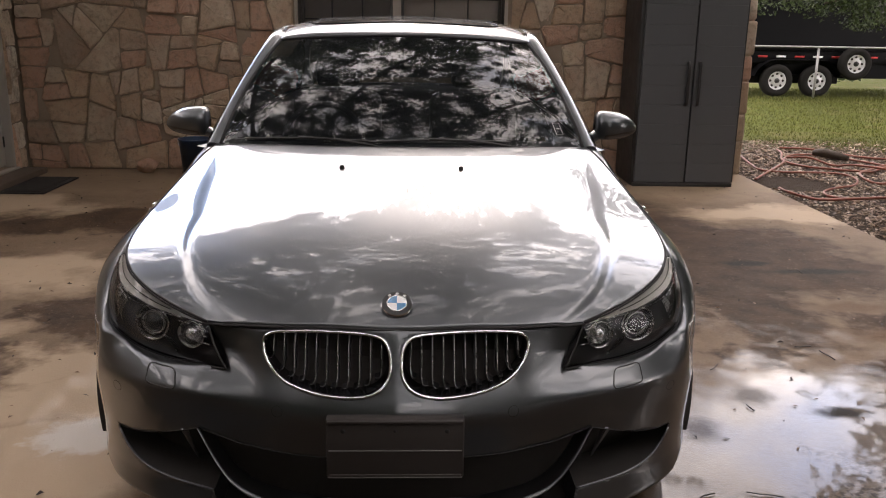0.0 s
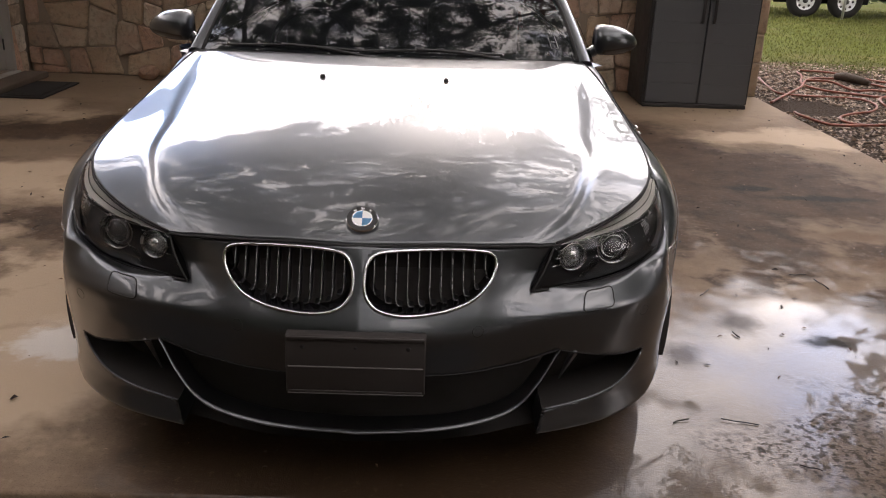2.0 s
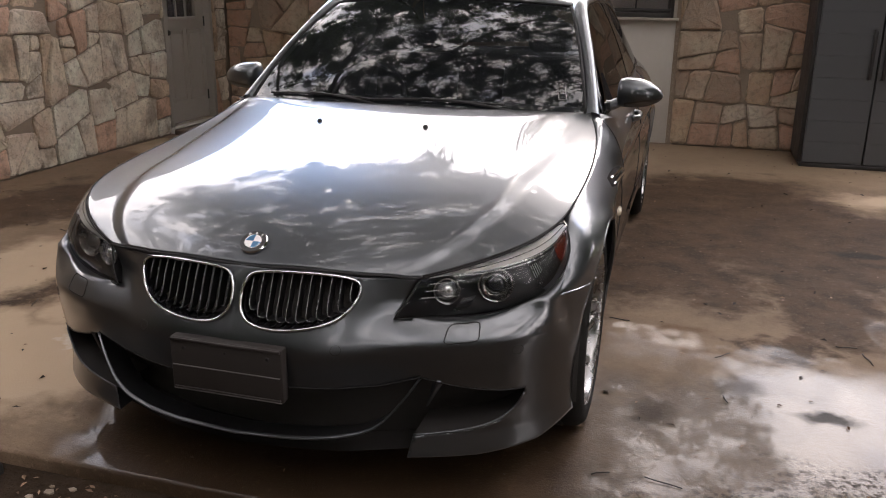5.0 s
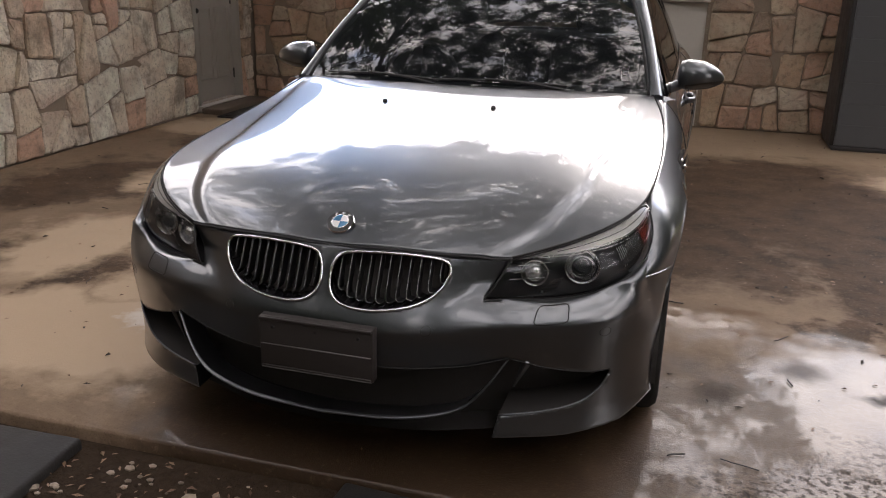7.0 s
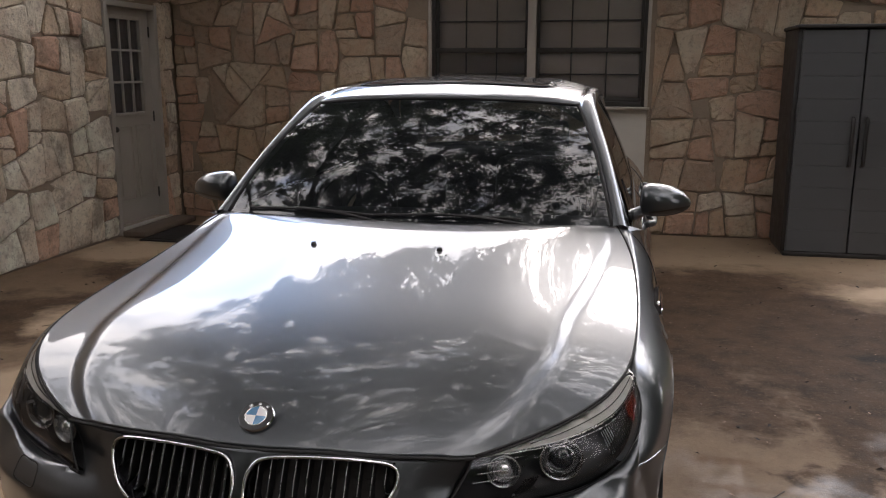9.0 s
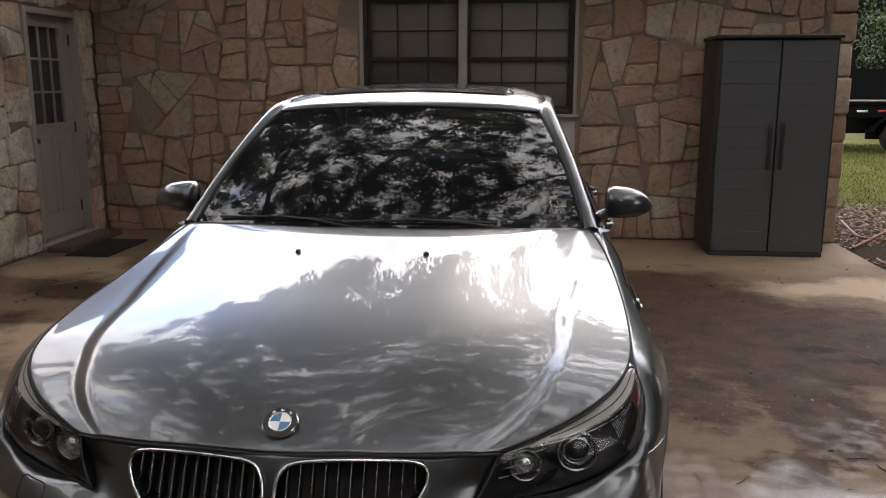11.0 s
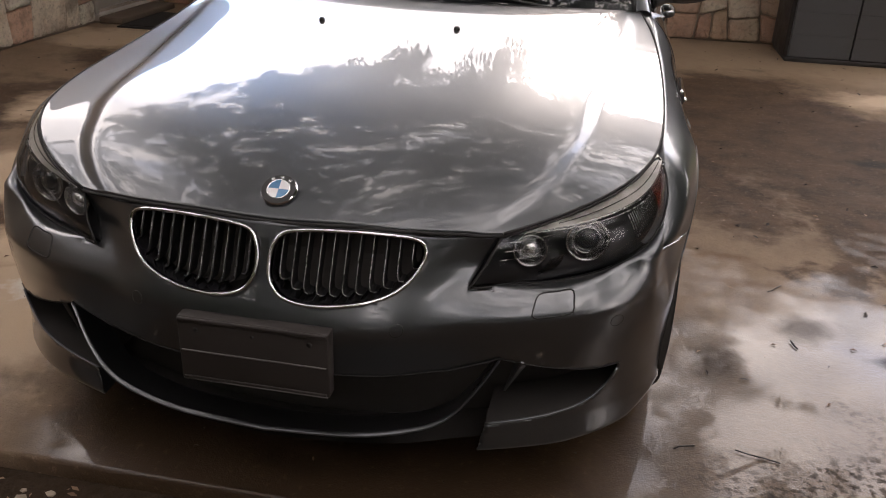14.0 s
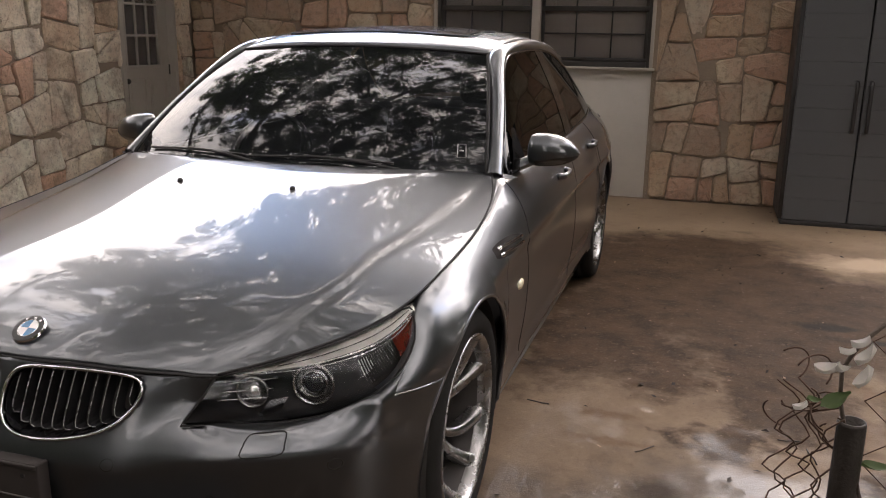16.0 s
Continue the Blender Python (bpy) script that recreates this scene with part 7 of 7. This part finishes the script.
def build_woods():
    """Trees that close the yard behind the camera, seen in the paint alone."""
    g = np.random.default_rng(21)
    for k in range(24):
        x = -24 + 33 * k / 12 + g.uniform(-1, 1)
        y = -9.5 - 3.0 * math.cos((x / 24) * 1.4) + g.uniform(-1.5, 1.0) + (abs(x) / 24) ** 2 * 9
        if k > 12:
            # the first four are unseen, added to darken reflections in fender and bumper
            x, y = ((7.7, 0.9), (9.6, 3.6), (11.5, 6.6), (8.2, -5.2), (-13.0, -8.0), (-9.0, -7.5), (-3.0, -9.0), (11.0, 24.5), (16.0, 25.0), (21.5, 21.5), (27.0, 17.0))[k - 13]
        t = thing("oak_tree", (x, y, -0.05), "unseen low bushy oak added to darken the car's reflections" if 12 < k < 17 else "tall oak beyond the lawn" if k > 19 else "dark oak at the back of the yard", "tree", "oaks round the yard")
        h = g.uniform(2.2, 3.2)
        p, rr = limb((x, y, -0.1), (x + g.uniform(-0.4, 0.4), y, h), 0.3, 0.2, 0)
        bm = tube(p, 1.0, 10, taper=rr)
        part("trunk", bm, BARK, t)
        lb, cs = bmesh.new(), []
        for _ in range(9):
            e = p[-1] + np.array([g.uniform(-2.6, 2.6), g.uniform(-2.2, 2.2), g.uniform(-0.4, 4.4) if 12 < k < 17 else g.uniform(0.8, 7.5)])
            q, qr = limb(p[-1], e, 0.12, 0.03, 0.4, 8)
            tube(q, 1.0, 6, lb, taper=qr)
            cs += [q[i] + g.normal(0, 0.7, 3) for i in (3, 4, 5, 6, 7, 7) for _ in range(3)]
        cs += [np.array([x + g.normal(0, 1.5), y + g.normal(0, 1.2), g.uniform(0.2, 5.0 if 12 < k < 17 else 4.2)]) for _ in range(30 if k > 19 else 120 if 12 < k < 17 else 95)]
        part("limbs", lb, BARK, t)
        leaf_cloud("crown", np.array(cs), g.uniform(0.5, 0.95, len(cs)), 70, (0.18, 0.32), LEAF, t)


build_woods()

# ---- stones of the house walls ----
def clip(poly, n, c):
    """Keeps the part of a convex outline where n . p <= c."""
    out = []
    for i in range(len(poly)):
        a, b = poly[i - 1], poly[i]
        da, db = a @ n - c, b @ n - c
        if (da < 0) != (db < 0):
            out.append(a + (b - a) * da / (da - db))
        if db <= 0:
            out.append(b)
    return out


def stone_field(w, h, holes, seed):
    """Irregular convex pieces that fill a w x h wall round its openings."""
    g = np.random.default_rng(seed)
    pts, rad = [], []
    for r_lo, r_hi, tries in ((0.30, 0.38, 500), (0.22, 0.28, 900), (0.13, 0.17, 900)):
        for _ in range(tries):
            p = np.array([g.uniform(-0.1, w + 0.1), g.uniform(-0.05, h + 0.05)])
            r = g.uniform(r_lo, r_hi)
            if all(math.hypot((p[0] - q[0]) * 0.92, (p[1] - q[1]) * 1.08) > (r + s) * 0.93 for q, s in zip(pts, rad)):
                pts.append(p)
                rad.append(r)
    P, R = np.array(pts), np.array(rad)
    cells = []
    for i, p in enumerate(P):
        poly = [np.array(q, float) for q in ((0, 0), (w, 0), (w, h), (0, h))]
        d = np.hypot(*(P - p).T)
        for j in np.argsort(d - R)[1:34]:
            n = P[j] - p
            # squarer joints: bend the bisector towards level and plumb
            cut = 0.5 + (R[i] ** 2 - R[j] ** 2) / (2 * (n @ n))
            mid = p + n * cut
            ang = math.atan2(n[1], n[0])
            ax = round(ang / (math.pi / 2)) * math.pi / 2
            ang = ax + (ang - ax) * 0.38
            n = np.array((math.cos(ang), math.sin(ang)))
            poly = clip(poly, n, n @ mid)
            if len(poly) < 3:
                break
        for x0, x1, z0, z1 in holes:
            if len(poly) < 3:
                break
            best = poly
            a = np.array(poly)
            if a[:, 0].max() > x0 and a[:, 0].min() < x1 and a[:, 1].max() > z0 and a[:, 1].min() < z1:
                cand = [clip(poly, np.array(n, float), c) for n, c in (((1, 0), x0), ((-1, 0), -x1), ((0, 1), z0), ((0, -1), -z1))]
                best = max(cand, key=lambda q: area(q))
            poly = best
        if len(poly) >= 3 and area(poly) > 0.0022:
            cells += broken(poly, g)
    return cells


def broken(poly, g):
    """Breaks an outline across its length until the pieces are of a mason's size."""
    a = np.array(poly)
    s = area(poly)
    if s < 0.032 or s < 0.115 * g.random() ** 0.7 + 0.02:
        return [a] if s > 0.0018 else []
    c = a.mean(0)
    vec = np.linalg.eigh(np.cov((a - c).T))[1]
    n = vec[:, 1]
    ang = math.atan2(n[1], n[0]) + g.normal(0, 0.28)
    if g.random() < 0.8:
        ang = round(ang / (math.pi / 2)) * math.pi / 2 + g.normal(0, 0.16)
    n = np.array((math.cos(ang), math.sin(ang)))
    d = a @ n
    for _ in range(12):
        cut = d.min() + (d.max() - d.min()) * g.uniform(0.30, 0.70)
        p, q = clip(poly, n, cut), clip(poly, -n, -cut)
        # a mason leaves no three-cornered pieces
        if min(len(p), len(q)) > 3:
            break
        ang += g.normal(0, 0.5)
        n = np.array((math.cos(ang), math.sin(ang)))
        d = a @ n
    return broken(p, g) + broken(q, g)


def area(q):
    if len(q) < 3:
        return 0.0
    a = np.array(q)
    x, y = a[:, 0], a[:, 1]
    return abs(np.dot(x, np.roll(y, -1)) - np.dot(y, np.roll(x, -1))) / 2


def stone_mesh(poly, place, g):
    c = poly.mean(0)
    # corners worn round
    q = []
    for i in range(len(poly)):
        a, b = poly[i], poly[(i + 1) % len(poly)]
        l = np.linalg.norm(b - a)
        cut = min(0.27, g.uniform(0.006, 0.032) / max(l, 1e-4))
        q += [a + (b - a) * cut, b - (b - a) * cut]
    poly = np.array(q)
    rim = []
    for i in range(len(poly)):
        a, b = poly[i], poly[(i + 1) % len(poly)]
        l = np.linalg.norm(b - a)
        for t in ((0.02, 0.34, 0.66, 0.98) if l > 0.14 else (0.05, 0.5, 0.95) if l > 0.06 else (0.5,)):
            q = a + (b - a) * t
            v = c - q
            rim.append(q + v / max(1e-6, np.linalg.norm(v)) * (0.0015 + g.uniform(0, 0.008)))
    rim = np.array(rim)
    tilt = g.uniform(-0.10, 0.10, 2)
    lift = g.uniform(0.014, 0.040)
    verts, faces = [], []
    k = len(rim)
    for s, d in ((1.0, -0.012), (0.985, lift * 0.62), (0.88, lift * 0.98)):
        for q in rim:
            p = c + (q - c) * s
            dd = d + (tilt @ (p - c) + g.uniform(-0.005, 0.005) if d > 0 else 0)
            verts.append(place(p[0], p[1], dd))
    verts.append(place(c[0], c[1], lift * 1.05 + g.uniform(-0.003, 0.006)))
    for r in range(2):
        for j in range(k):
            faces.append((r * k + j, r * k + (j + 1) % k, (r + 1) * k + (j + 1) % k, (r + 1) * k + j))
    for j in range(k):
        faces.append((2 * k + j, 2 * k + (j + 1) % k, 3 * k))
    return verts, faces


def lay_stones(parent, w, h, holes, place, seed, mat):
    g = np.random.default_rng(seed + 50)
    for poly in stone_field(w, h, holes, seed):
        v, f = stone_mesh(poly, place, g)
        raw_mesh("stone", v, f, mat, parent)


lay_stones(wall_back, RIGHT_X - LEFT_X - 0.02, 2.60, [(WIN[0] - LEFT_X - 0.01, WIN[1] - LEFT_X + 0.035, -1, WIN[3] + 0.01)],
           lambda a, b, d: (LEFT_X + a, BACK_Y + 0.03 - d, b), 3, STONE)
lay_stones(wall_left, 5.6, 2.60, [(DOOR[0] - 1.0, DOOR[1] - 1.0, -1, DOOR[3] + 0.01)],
           lambda a, b, d: (LEFT_X - 0.03 + d, 1.0 + a, b), 11, STONE_PALE_LIT)
# rough corner stones at the free end of the wall
gq = np.random.default_rng(4)
zq = 0.0
while zq < 2.5:
    hq = gq.uniform(0.18, 0.34)
    bm = box((3.20 - gq.uniform(0, 0.1), 6.565 + gq.uniform(-0.01, 0.015), zq + 0.006), (3.365 + gq.uniform(-0.008, 0.018), 6.93, min(2.6, zq + hq) - 0.006), 0.02, seg=2)
    for w in bm.verts:
        w.co += Vector(noise.noise_vector(w.co * 9)) * 0.012
    part("stone", bm, STONE, wall_back)
    zq += hq
